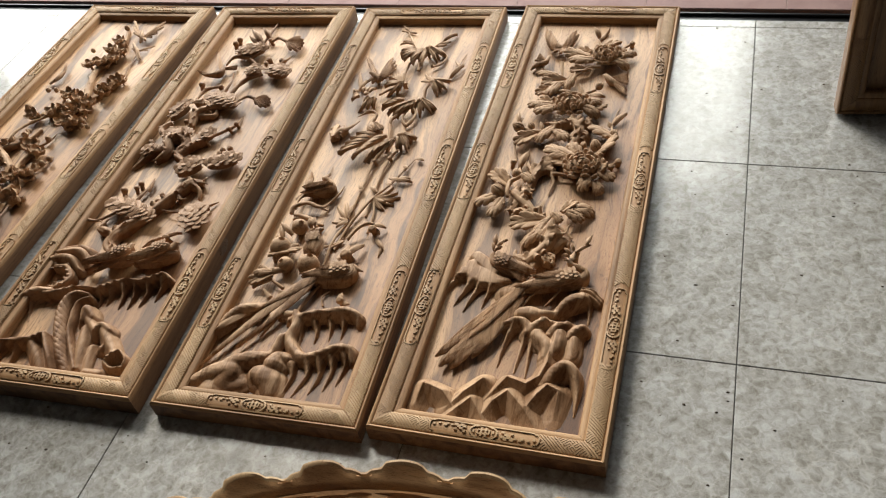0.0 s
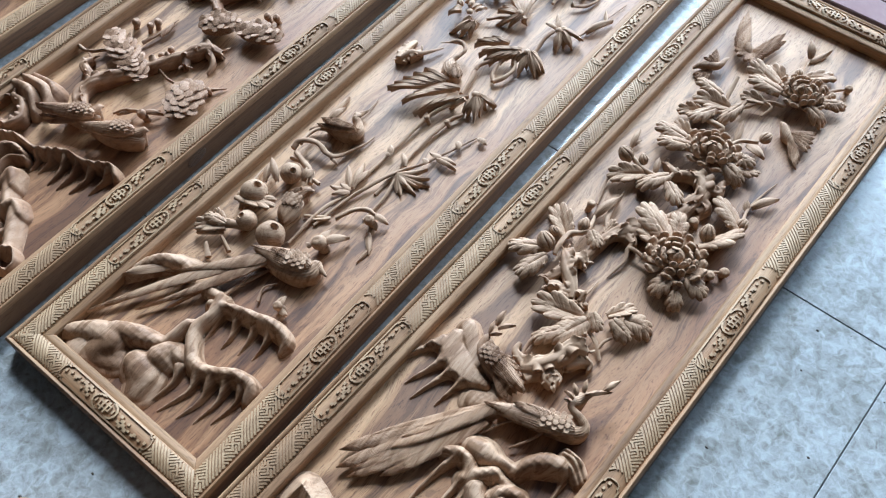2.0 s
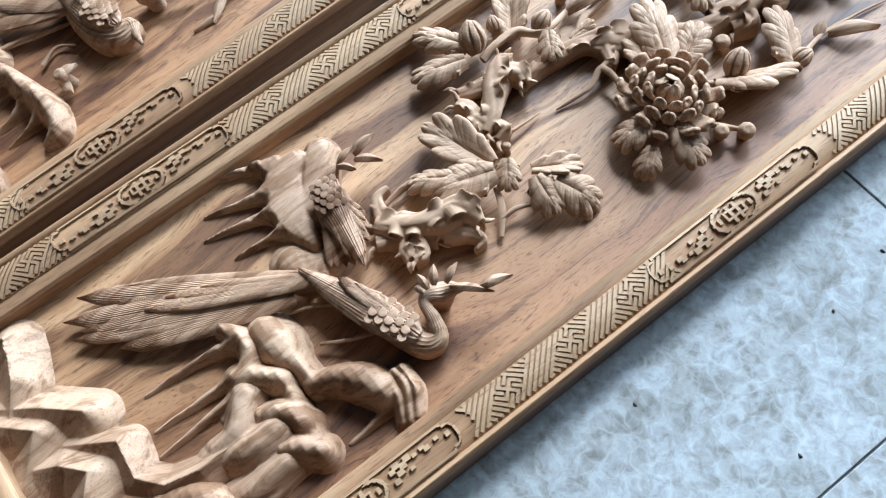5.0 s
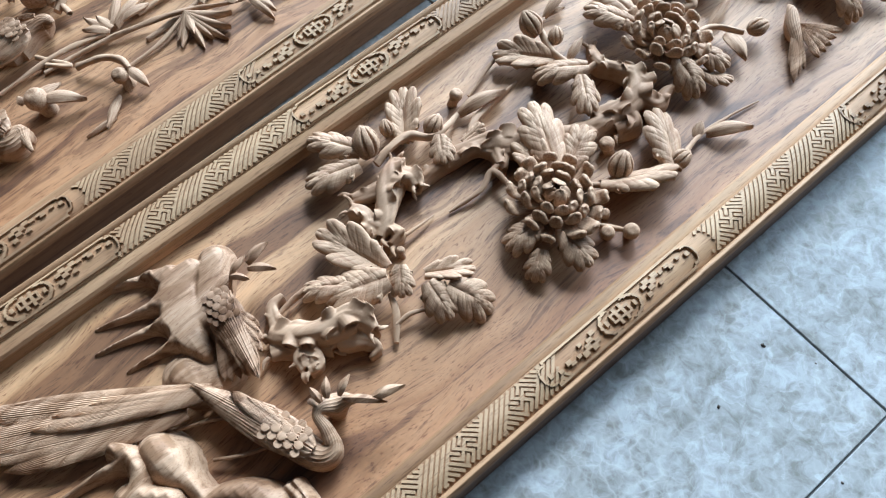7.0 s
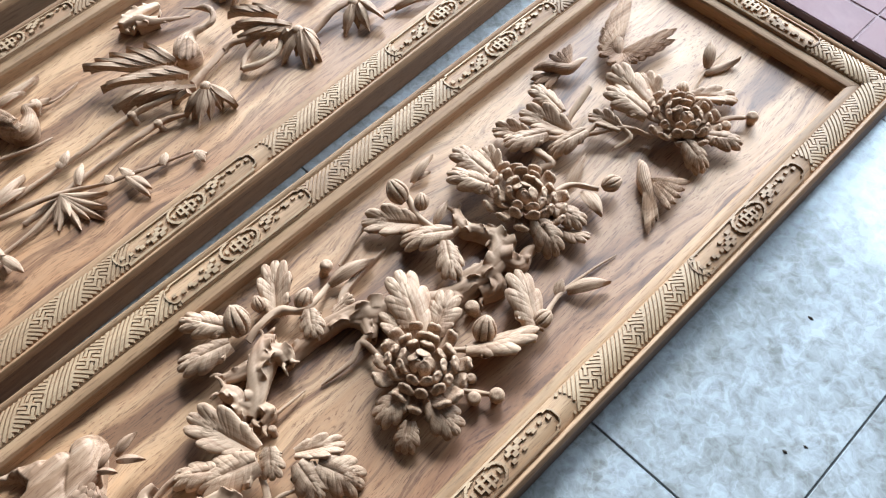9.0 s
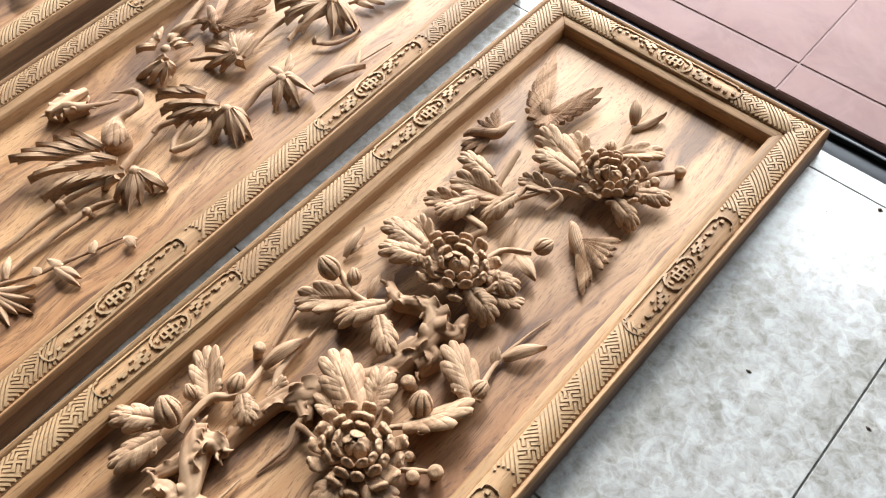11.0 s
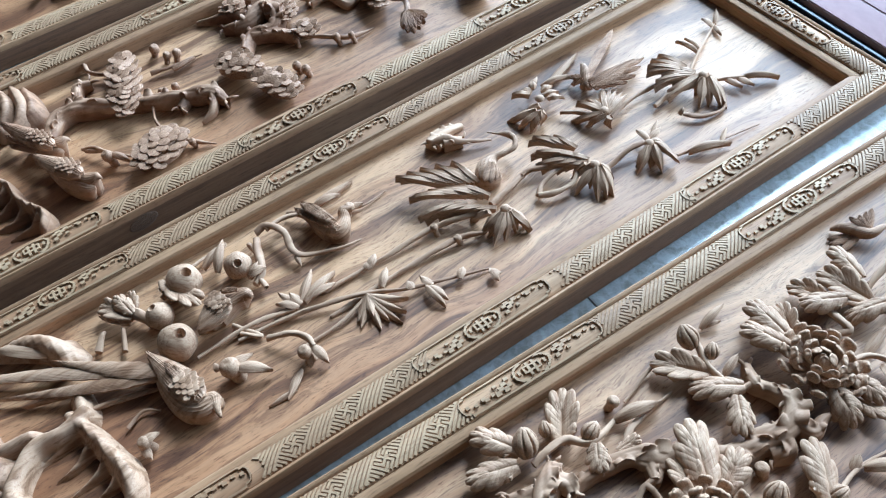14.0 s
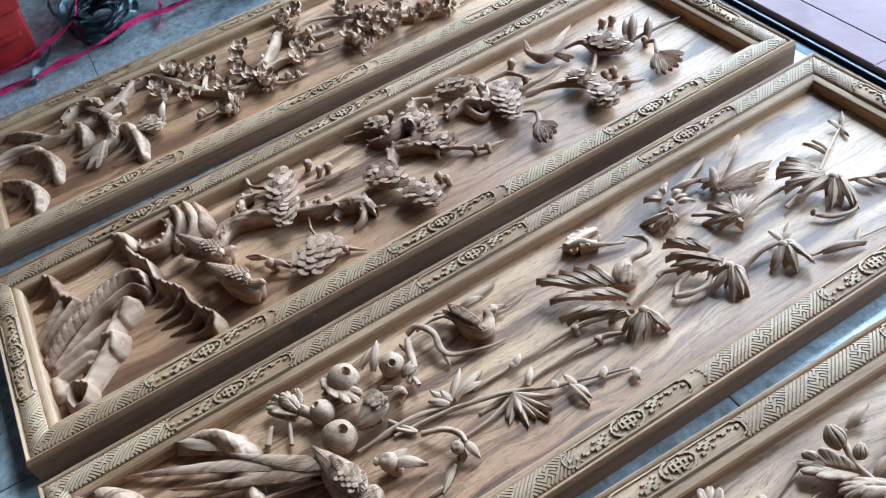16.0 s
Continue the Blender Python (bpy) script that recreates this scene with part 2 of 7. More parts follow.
    dirt = node(nt, "ShaderNodeTexNoise", Scale=14.0, Detail=5.0)
    nt.links.new(tc.outputs["Object"], dirt.inputs["Vector"])
    rr = ramp(nt, [(0.35, (0.14,) * 3), (0.7, (0.31,) * 3)])
    nt.links.new(dirt.outputs["Fac"], rr.inputs[0])
    nt.links.new(rr.outputs[0], b.inputs["Roughness"])
    return m


FLOOR_TILE = glaze()
BLACK = material("black_track_metal", 0.35, 0.6, (0.012, 0.013, 0.016))[0]


# ---- building helpers ----
def finish(me, smooth=True, angle=40):
    if smooth:
        me.polygons.foreach_set("use_smooth", [True] * len(me.polygons))
        me.set_sharp_from_angle(angle=radians(angle))
    me.update()
    return me


def part(name, bm, mat, parent=None, label="", smooth=True, angle=40):
    me = bpy.data.meshes.new(name)
    bm.to_mesh(me)
    bm.free()
    me.materials.append(mat)
    ob = new(name, finish(me, smooth, angle))
    ob.parent = parent
    if label:
        tagged(ob, label)
    return ob


def raw(name, verts, faces, mat, smooth=False, angle=40):
    me = bpy.data.meshes.new(name)
    me.from_pydata(verts, [], faces)
    me.materials.append(mat)
    return finish(me, smooth, angle)


def box(bm, lo, hi, bevel=0.0):
    got = bmesh.ops.create_cube(bm, size=1.0)
    for v in got["verts"]:
        v.co = Vector([lo[i] + (v.co[i] + 0.5) * (hi[i] - lo[i]) for i in range(3)])
    if bevel:
        edges = list({e for v in got["verts"] for e in v.link_edges})
        bmesh.ops.bevel(bm, geom=edges, offset=bevel, segments=2, affect="EDGES", profile=0.5)
    return bm


def boxed(name, lo, hi, mat, parent=None, bevel=0.0, label=""):
    return part(name, box(bmesh.new(), lo, hi, bevel), mat, parent, label)


def structure(name, lo, hi, mat, label, category, bevel=0.0):
    return tagged(boxed(name, lo, hi, mat, None, bevel), label, category, kind="structure")


# ---- the room ----
# OPEN_L sets an unseen wall edge that shades the floor at the left.
OPEN_L, OPEN_R, OPEN_H = -2.5, 1.02, 3.3
structure("floor", (-3.6, -3.4, -0.12), (2.9, 1.527, -0.003), GROUT, "dark grout bed between glazed floor tiles", "floor")
structure("ground", (-60, 4.4, -0.35), (60, 90, -0.3), CONCRETE, "plain grey concrete yard outside the porch", "ground")
structure("pavement", (-4.5, 1.59, -0.12), (4.5, 4.4, -0.0028), PALE_GROUT, "mortar bed under red terrace tiles", "pavement")
# Walls, lintel and ceiling are unseen additions, dark to limit fill light.
structure("wall_south", (-3.7, -3.5, -0.1), (3.0, -3.4, 3.5), UNSEEN_PLASTER, "plain unseen grey plaster wall, dark to limit bounced light", "wall")
structure("wall_west", (-3.7, -3.4, -0.1), (-3.6, 1.6, 3.5), UNSEEN_PLASTER, "plain unseen grey plaster wall, dark to limit bounced light", "wall")
structure("wall_east", (2.9, -3.4, -0.1), (3.0, 1.6, 3.5), UNSEEN_PLASTER, "plain unseen grey plaster wall, dark to limit bounced light", "wall")
structure("wall_north", (-3.6, 1.6, -0.003), (OPEN_L, 1.8, 3.5), UNSEEN_PLASTER, "unseen dark grey plaster wall beside the wide doorway", "wall")
structure("wall_north_end", (OPEN_R, 1.6, -0.003), (2.9, 1.8, 3.5), UNSEEN_PLASTER, "unseen dark grey plaster wall beside the wide doorway", "wall")
structure("wall_north_lintel", (OPEN_L, 1.6, OPEN_H), (OPEN_R, 1.8, 3.5), UNSEEN_PLASTER, "unseen dark plaster lintel over the wide doorway", "wall")
structure("ceiling", (-3.7, -3.5, 3.5), (3.0, 1.8, 3.6), UNSEEN_PLASTER, "plain unseen plaster ceiling, dark to limit bounced light", "ceiling")
# Unseen strip added to cap the floor's reflection; left short for the sun.
structure("awning_slab", (-6, 3.7, 2.62), (6, 4.55, 2.72), UNSEEN_PLASTER, "unseen flat strip of porch roof, cut short to let the sun in", "awning")
track = tagged(new("door_track"), "black metal sliding door track let into the threshold", "door track", kind="structure")
bm = box(bmesh.new(), (-3.6, 1.529, -0.05), (2.9, 1.588, -0.012), 0.002)
part("channel", bm, BLACK, track)
boxed("rail", (-3.6, 1.566, -0.012), (2.9, 1.572, -0.003), BLACK, track, 0.001)


# ---- panel frame ----
PW, PL, FW = 0.456, 1.522, 0.058
BACK = 0.018


MID = 0.0265


def band(d):
    """Height of the convex carved band at the distance d from the outer edge."""
    return 0.0425 + 0.004 * (1 - ((d - MID) / 0.0165) ** 2)


PROFILE = [(0, 0.003), (0, 0.0385), (0.0008, 0.0425), (0.0022, 0.0455), (0.004, 0.0468), (0.006, 0.0463), (0.008, 0.0445), (0.0092, 0.0415)]
PROFILE += [(d, band(d)) for d in np.linspace(MID - 0.0165, MID + 0.0165, 9)]
PROFILE += [(0.0437, 0.0408), (0.0455, 0.0413), (0.051, 0.0406), (0.0555, 0.0388), (0.058, 0.0355), (0.058, 0.003)]


def rail_mesh(name, length, mat, across):
    """One mitred frame member along +x (across) or +y, its outer edge on the axis, the inner side to the positive side."""
    verts, faces, n = [], [], len(PROFILE)
    for end in (0, 1):
        for d, z in PROFILE:
            s = d + 0.0003 if end == 0 else length - d - 0.0003
            verts.append((s, d, z) if across else (d, s, z))
    for i in range(n):
        j = (i + 1) % n
        q = (i, j, n + j, n + i)
        faces.append(q[::-1] if across else q)
    faces += [tuple(range(n)), tuple(range(2 * n - 1, n - 1, -1))] if across else [tuple(range(n - 1, -1, -1)), tuple(range(n, 2 * n))]
    me = raw(name, verts, faces, mat, True, 30)
    # The outer face takes the wood with gap shade in its colour.
    me.materials.append(SHADED_SIDE)
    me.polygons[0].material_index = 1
    return me


CELL = 0.002346


def fret_on(i, j):
    """Key fret: five long strokes across the band, then a hooked cross between short strokes the other way, and so on."""
    k = (i - 8 + 11) // 22
    a, b = i - 8 - 22 * k, j - 8 - 22 * k
    if abs(a) >= 6:
        return a % 2 == 0
    if abs(b) >= 6:
        return b % 2 == 0
    for _ in range(4):
        if (a == 0 and 0 <= b <= 4) or (b == 4 and 0 <= a <= 4) or (b == 2 and 2 <= a <= 5):
            return True
        a, b = -b, a
    return False


CART_C, CART_HALF = (0.308, 0.749, 1.199), 0.1055


def cart_inside(s, w):
    a, b = abs(s), abs(w)
    if a > CART_HALF or b > 0.0152:
        return False
    if a > 0.0945:
        return b < 0.0115 and (a < 0.099 or ((a - 0.099) / 0.0065) ** 2 + (b / 0.0115) ** 2 < 1)
    return True


def raised(cells, where, rise, mat, name):
    """A relief of small square cells: a top and the walls towards empty neighbours."""
    verts, faces, at = [], [], {}

    def corner(i, j, up):
        if (i, j, up) not in at:
            at[(i, j, up)] = len(verts)
            verts.append(where(i, j, rise if up else -0.0004))
        return at[(i, j, up)]

    for i, j in sorted(cells):
        ring = ((i, j), (i + 1, j), (i + 1, j + 1), (i, j + 1))
        faces.append(tuple(corner(*c, True) for c in ring))
        for k, (di, dj) in enumerate(((0, -1), (1, 0), (0, 1), (-1, 0))):
            if (i + di, j + dj) not in cells:
                a, b = ring[k], ring[(k + 1) % 4]
                faces.append((corner(*a, False), corner(*b, False), corner(*b, True), corner(*a, True)))
    return raw(name, verts, faces, mat)


def fret_mesh(name, length, carts, across, lo=-1.0, hi=9.0):
    """Meander fret on the band: a lattice at 45 degrees, cut at the mitres and round the cartouches."""
    r, cells = CELL / math.sqrt(2), set()
    m = int(length / (2 * r)) + 12
    for a in range(-2, 2 * m):
        for b in range(-m, m):
            s, w = (a + b + 1) * r, (a - b) * r
            d = MID + w
            if lo < s < hi and abs(w) < 0.0158 and d + 0.001 < s < length - d - 0.001 and fret_on(a, b) and all(not cart_inside((s - c) * 0.985, w * 0.95) for c in carts):
                cells.add((a, b))

    def land(i):
        return i + 0.3 * (i % 2)

    def where(i, j, up):
        s, w = (land(i) + land(j)) * r, (land(i) - land(j)) * r
        d = MID + max(-0.0165, min(0.0165, w))
        z = band(d) + up
        return (s, d, z) if across else (d, s, z)

    me = raised(cells, where, 0.0021, FRET, name)
    if not across:
        me.flip_normals()
    return me


BLOCKS = ((37, 5), (37, -5), (42, -8), (43, 0), (48, -4), (54, -8))
DASHES = ((54, 3), (61, -5), (70, -7), (74, -3.5), (85, -5), (96, -2.5))


def emblem(s, w):
    """The raised sign of a cartouche, in millimetres from its middle: bars, two open rings, blocks that thin out to the ends."""
    if s < 0:
        s, w = -s, -w
    if 2.4 < s < 5.4 and abs(w) < 9.5 or s <= 2.4 and 2.0 < abs(w) < 4.8:
        return True
    if 5.4 <= s < 12.5 and (abs(w - 4.6) < 1.5 or abs(w + 3.6) < 1.5) or abs(s - 11) < 1.5 and abs(w) < 4.6:
        return True
    ring = math.hypot((s - 13.5) * 0.95, w)
    if 9.8 < ring < 12.9 and (s > 13 or abs(w) > 10.5 and s > 8):
        return True
    if abs(s - 18.5) < 2.0 and abs(w - 1.0) < 3.2:
        return True
    return any(abs(s - a) < 3.2 and abs(w - b) < 2.8 for a, b in BLOCKS) or any(abs(s - a) < 2.7 and abs(w - b) < 2.0 for a, b in DASHES)


def cartouche_mesh(name, across):
    c, cells = 0.0012, set()
    for i in range(-90, 90):
        for j in range(-14, 14):
            s, w = (i + 0.5) * c, (j + 0.5) * c
            if not cart_inside(s, w):
                continue
            rim = not all(cart_inside(s + ds, w + dw) for ds, dw in ((0.002, 0), (-0.002, 0), (0, 0.002), (0, -0.002)))
            if rim or emblem(s * 1000, w * 1000):
                cells.add((i, j))

    def where(i, j, up):
        s, d = i * c, MID + j * c
        z = band(d) + up
        return (s, d, z) if across else (d, s, z)

    me = raised(cells, where, 0.0034, FRET, name)
    if not across:
        me.flip_normals()
    return me


MESH = {"stile": rail_mesh("stile", PL, STILE, False), "rail": rail_mesh("rail", PW, RAIL, True),
        "fret_y": [fret_mesh("fretwork", PL, CART_C, False, a, b) for a, b in zip((-1, *CART_C), (*CART_C, 9))],
        "fret_x": [fret_mesh("fretwork", PW, (PW / 2,), True, a, b) for a, b in ((-1, PW / 2), (PW / 2, 9))],
        "cart_y": cartouche_mesh("cartouche", False), "cart_x": cartouche_mesh("cartouche", True)}


def child(name, me, parent, m=None, label=""):
    ob = new(name, me)
    ob.parent = parent
    if m is not None:
        ob.matrix_basis = m
    if label:
        tagged(ob, label)
    return ob


def frame_panel(m, label):
    """A carved wooden panel: backboard, four mitred frame members with fretwork and cartouches. The motifs come later."""
    top = tagged(new("wood_carving"), label, "wood carving", "four carvings laid side by side on the floor")
    top.matrix_basis = m
    bm = box(bmesh.new(), (FW - 0.006, FW - 0.006, 0.006), (PW - FW + 0.006, PL - FW + 0.006, BACK))
    part("backboard", bm, BOARD, top)
    for far in (0, 1):
        st = child("stile", MESH["stile"], top, pose(PW, PL, 0, 0, 0, 180) if far else None)
        for me in MESH["fret_y"]:
            tagged(child("fretwork", me, st), "fine engraved key fret", kind="stuff")
        for c in CART_C:
            child("cartouche", MESH["cart_y"], st, pose(0, PL - c if far else c, 0))
        rl = child("rail", MESH["rail"], top, pose(PW, PL, 0, 0, 0, 180) if far else None)
        for me in MESH["fret_x"]:
            tagged(child("fretwork", me, rl), "fine engraved key fret", kind="stuff")
        child("cartouche", MESH["cart_x"], rl, pose(PW / 2, 0, 0))
    return top


P4 = frame_panel(pose(0, 0, 0, 0, 0, 0), "light brown wooden panel carved with peonies and a long-tailed bird")
P3 = frame_panel(pose(-0.467, -0.027, 0, 0, 0, 1.75), "light brown wooden panel carved with chrysanthemums, bamboo and birds")
P2 = frame_panel(pose(-0.975, -0.046, 0, 0, 0, 1.7) @ Matrix.Diagonal((1.03, 1.0, 1.2, 1)), "brown wooden panel carved with pine boughs, knotty frame")
P1 = frame_panel(pose(-1.556, -0.048, 0, 0, 0, 0) @ Matrix.Diagonal((1.065, 1.012, 1.0, 1)), "light wooden panel carved with plum blossom and birds")

# ---- carved motifs: meshes of unit size ----
def grid_solid(name, f, nu, nv, thick, inset=0.86):
    """A closed, curved blade: f(u, v) gives its upper face, the lower one is set down by thick and drawn in."""
    top = [Vector(f(i / nu, 2 * j / nv - 1)) for i in range(nu + 1) for j in range(nv + 1)]
    n, w = len(top), nv + 1
    mid = [sum((top[i * w + j] for j in range(w)), Vector()) / w for i in range(nu + 1)]
    low = [Vector((mid[k // w].x + (p.x - mid[k // w].x) * inset, p.y * 0.97 + 0.01, p.z - thick)) for k, p in enumerate(top)]
    faces = []
    for i in range(nu):
        for j in range(nv):
            a, b, c, d = i * w + j, i * w + j + 1, (i + 1) * w + j + 1, (i + 1) * w + j
            faces += [(a, b, c, d), (n + d, n + c, n + b, n + a)]
    ring = [j for j in range(w)] + [i * w + nv for i in range(1, nu + 1)] + [nu * w + j for j in range(nv - 1, -1, -1)] + [i * w for i in range(nu - 1, 0, -1)]
    for a, b in zip(ring, ring[1:] + ring[:1]):
        faces.append((b, a, n + a, n + b))
    return raw(name, [tuple(p) for p in top + low], faces, CARVED, True, 38)


def lobed(arch, droop, fold, curl=0.0):
    """A leaf of seven round lobes set along its midrib, each full, with a cut vein; length 1 along y, width 1 along x."""
    marks = (-1.28, -0.78, -0.36, 0.0, 0.36, 0.78, 1.28)
    halves = (0.26, 0.235, 0.185, 0.175, 0.185, 0.235, 0.26)

    def f(u, v):
        t = v * 1.53
        i = min(range(7), key=lambda q: abs(t - marks[q]) / halves[q])
        k = max(-1.0, min(1.0, (t - marks[i]) / halves[i]))
        round_ = 1 - abs(k) ** 2.8
        reach = 0.26 + 0.76 * math.cos(t * 0.95) ** 1.7
        notch = (0.42, 0.58, 0.6, 0.52, 0.6, 0.58, 0.42)[i]
        cut = u * (1 - notch * (1 - round_) * u ** 0.5)
        rib = 0.58 * math.cos(t * 0.95) ** 1.4
        x, y = 0.9 * reach * math.sin(t) * cut, rib + (reach * math.cos(t) + 0.2 * abs(math.sin(t)) * round_ - rib) * cut
        z = 0.06 * (round_ - 0.7) * u ** 2 - 0.036 * math.exp(-(k * 8) ** 2) * (1 - 0.8 * u) - 0.015 * math.exp(-((abs(k) - 0.45) * 10) ** 2) * u * (1 - u) * 4 - 0.08 * u ** 7 - 0.05 * math.exp(-(u * 7) ** 2)
        z += arch * (1 - 4 * x * x) - droop * max(0.0, y - 0.4) ** 2 + fold * x + curl * abs(x) ** 1.5
        return x, y, z + 0.05 * u * math.sin(2.3 * t + 20 * arch)
    return f


def lance(bend, ridge=0.05, blunt=0.9):
    """A narrow pointed leaf with a raised midrib."""
    def f(u, v):
        half = 0.5 * math.sin(math.pi * (0.1 + 0.9 * u) ** blunt) ** 0.8 if u < 1 else 0.0
        a = abs(v)
        return v * half, u, ridge * (1 - a) + bend * (u * (1 - u)) * 4 - 0.04 * a * a
    return f


def plume(bow):
    """A long tail feather: broad near its root, then a slow taper to a bent point, finely grooved."""
    def f(u, v):
        half = 0.5 * min(1.0, 0.45 + 2.2 * u) * (1 - max(0.0, (u - 0.22) / 0.78) ** 1.3)
        return v * half * (1 + 0.05 * math.sin(60 * u) * abs(v)) + bow * math.sin(math.pi * u), u, 0.16 * (1 - v * v) + 0.1 * math.sin(math.pi * u) + 0.012 * math.cos(10 * math.pi * v)
    return f


def ray(bow):
    """A chrysanthemum petal: a thick blade, broadest about the middle, ridged, pointed, bowed down at its end."""
    def f(u, v):
        half = 0.5 * (0.42 + 0.58 * math.sin(math.pi * min(0.5, 1.05 * u))) * (1 - max(0.0, (u - 0.4) / 0.6) ** 1.35)
        a = abs(v)
        return v * half + 0.1 * bow * u * u, u, 0.09 * (1 - a) ** 1.3 - 0.05 * a - bow * (u - 0.35) ** 2 * (1 if u > 0.35 else 0.4)
    return f


def dome(name, nu, nv, f, mat=None):
    """A closed round body; f(theta, phi) gives the surface, phi from the foot to the top."""
    verts = [tuple(f(0.0, 0.0))] + [tuple(f(2 * math.pi * i / nu, j / nv)) for j in range(1, nv) for i in range(nu)] + [tuple(f(0.0, 1.0))]
    faces = [(0, 1 + (i + 1) % nu, 1 + i) for i in range(nu)]
    for j in range(nv - 2):
        for i in range(nu):
            a, b = 1 + j * nu + i, 1 + j * nu + (i + 1) % nu
            faces.append((a, b, b + nu, a + nu))
    last, base = len(verts) - 1, 1 + (nv - 2) * nu
    faces += [(base + i, base + (i + 1) % nu, last) for i in range(nu)]
    return raw(name, verts, faces, mat or CARVED, True, 50)


def bud_shape(th, p):
    r = math.sin(math.pi * (0.04 + 0.93 * p)) ** 0.7 * (1 - 0.15 * p)
    r *= 1 - 0.34 * math.exp(-(math.sin(4 * th + 1.6 * p) / 0.3) ** 2) * math.sin(math.pi * p) ** 0.5
    return r * math.cos(th), r * math.sin(th), 2.35 * p - 1.1


def ball_shape(th, p):
    if p < 0.32:
        r, z = (0.0, -3.2) if p == 0 else (0.72, -3.1 + 2.4 * p / 0.32)
    else:
        q = 0.18 + 0.82 * (p - 0.32) / 0.68
        r, z = math.sin(math.pi * q), -math.cos(math.pi * q) - 0.25 * math.exp(-((1 - q) * 9) ** 2)
    return r * math.cos(th), r * math.sin(th), z


def fruit_shape(th, p):
    """A round fruit, faintly ribbed, whose top sinks into a ragged mouth."""
    a = math.pi * min(1.0, p / 0.8) * 0.86
    r, z = math.sin(a) * (1 + 0.025 * math.cos(5 * th)), -math.cos(a)
    if p > 0.8:
        q = (p - 0.8) / 0.2
        r = 0.43 * (1 - 0.58 * q ** 0.4) * (1 + 0.12 * math.sin(3 * th + 1) * q) if p < 1 else 0.0
        z = 0.905 + 0.07 * math.sin(math.pi * min(1.0, 3 * q)) - 0.5 * max(0.0, q - 0.3)
    return r * math.cos(th), r * math.sin(th), z


def core_shape(th, p):
    r = math.sin(math.pi * (0.5 + p / 2)) if p > 0 else 1.0
    r = math.cos(math.pi * p / 2) if p > 0.08 else (1.0 if p > 0 else 0.0)
    return r * math.cos(th), r * math.sin(th), 0.9 * math.sin(math.pi * p / 2) if p > 0.08 else (0.0 if p == 0 else 0.05)


def vane(bend):
    """A flight feather with fine grooves cut along it."""
    def f(u, v):
        half = 0.5 * min(1.0, 0.55 + 1.3 * u) * math.sqrt(max(0.0, 1 - max(0.0, (u - 0.7) / 0.3) ** 2))
        return v * half, u, 0.10 * (1 - v * v) + bend * u * (1 - u) * 4 + 0.007 * math.cos(2 * math.pi * 6 * v)
    return f


def scoop(roll):
    """A peony petal like a spoon: it rises from its foot and rolls in at a broad, rounded lip."""
    def f(u, v):
        t = roll * u ** 1.15
        half = 0.5 * (0.55 + 0.45 * math.sin(math.pi / 2 * min(1.0, 1.5 * u))) * math.sqrt(max(0.0, 1 - max(0.0, (u - 0.55) / 0.45) ** 2.4))
        return v * half, math.sin(min(t, 1.75)) + 0.08 * v * v * u, 0.8 * (1 - math.cos(t)) + 0.2 * v * v * (0.5 + u) * (1 - u * 0.5)
    return f


def shell(name, f, nu, nv, thick, edge=0.25):
    """A curved blade of even thickness with a rounded rim."""
    p = np.array([[f(i / nu, 2 * j / nv - 1) for j in range(nv + 1)] for i in range(nu + 1)])
    n = np.cross(np.gradient(p, axis=1), np.gradient(p, axis=0))
    n /= np.linalg.norm(n, axis=2, keepdims=True) + 1e-9
    n[-1] = n[-2]
    rim = np.minimum(1.0, edge + 2.2 * np.minimum.outer((1 - np.linspace(0, 1, nu + 1)) * 2.5, 1 - np.abs(np.linspace(-1, 1, nv + 1))))[:, :, None]
    top, low = p + n * thick * 0.35 * rim, p - n * thick * 0.65 * rim
    w, total = nv + 1, (nu + 1) * (nv + 1)
    faces = []
    for i in range(nu):
        for j in range(nv):
            a, b, c, d = i * w + j, i * w + j + 1, (i + 1) * w + j + 1, (i + 1) * w + j
            faces += [(a, b, c, d), (total + d, total + c, total + b, total + a)]
    ring = list(range(w)) + [i * w + nv for i in range(1, nu + 1)] + [nu * w + j for j in range(nv - 1, -1, -1)] + [i * w for i in range(nu - 1, 0, -1)]
    faces += [(b, a, total + a, total + b) for a, b in zip(ring, ring[1:] + ring[:1])]
    return raw(name, np.vstack([top.reshape(-1, 3), low.reshape(-1, 3)]).tolist(), faces, CARVED, True, 70)


def wing(u, v):
    """A folded wing, leaf-shaped, with rows of small scales cut into it."""
    half = 0.5 * math.sin(math.pi * (0.01 + 0.99 * u) ** 0.62) ** 0.7 if u < 1 else 0.0
    cut = abs(math.sin(math.pi * (5 * u + 2.2 * abs(v)))) ** 0.5 * 0.06 * (1 - u * 0.4) - 0.04 * math.exp(-(v * 12) ** 2)
    return v * half, u, 0.2 * (1 - v * v) * min(1.0, 2.2 * half) + cut


MESH["wing"] = grid_solid("wing", wing, 48, 16, 0.12, 0.9)
MESH["strand"] = grid_solid("feather", lambda u, v: (v * 0.5 * min(1.0, 0.6 + u) * math.sqrt(max(0.0, 1 - max(0.0, (u - 0.6) / 0.4) ** 2)), u, 0.3 * (1 - v * v) + 0.15 * math.sin(math.pi * u)), 6, 4, 0.3, 0.8)
MESH["vane"] = grid_solid("feather", vane(0.06), 12, 48, 0.12, 0.92)
MESH["scoop"] = [shell("petal", scoop(c), 16, 10, 0.3) for c in (1.9, 2.3)]
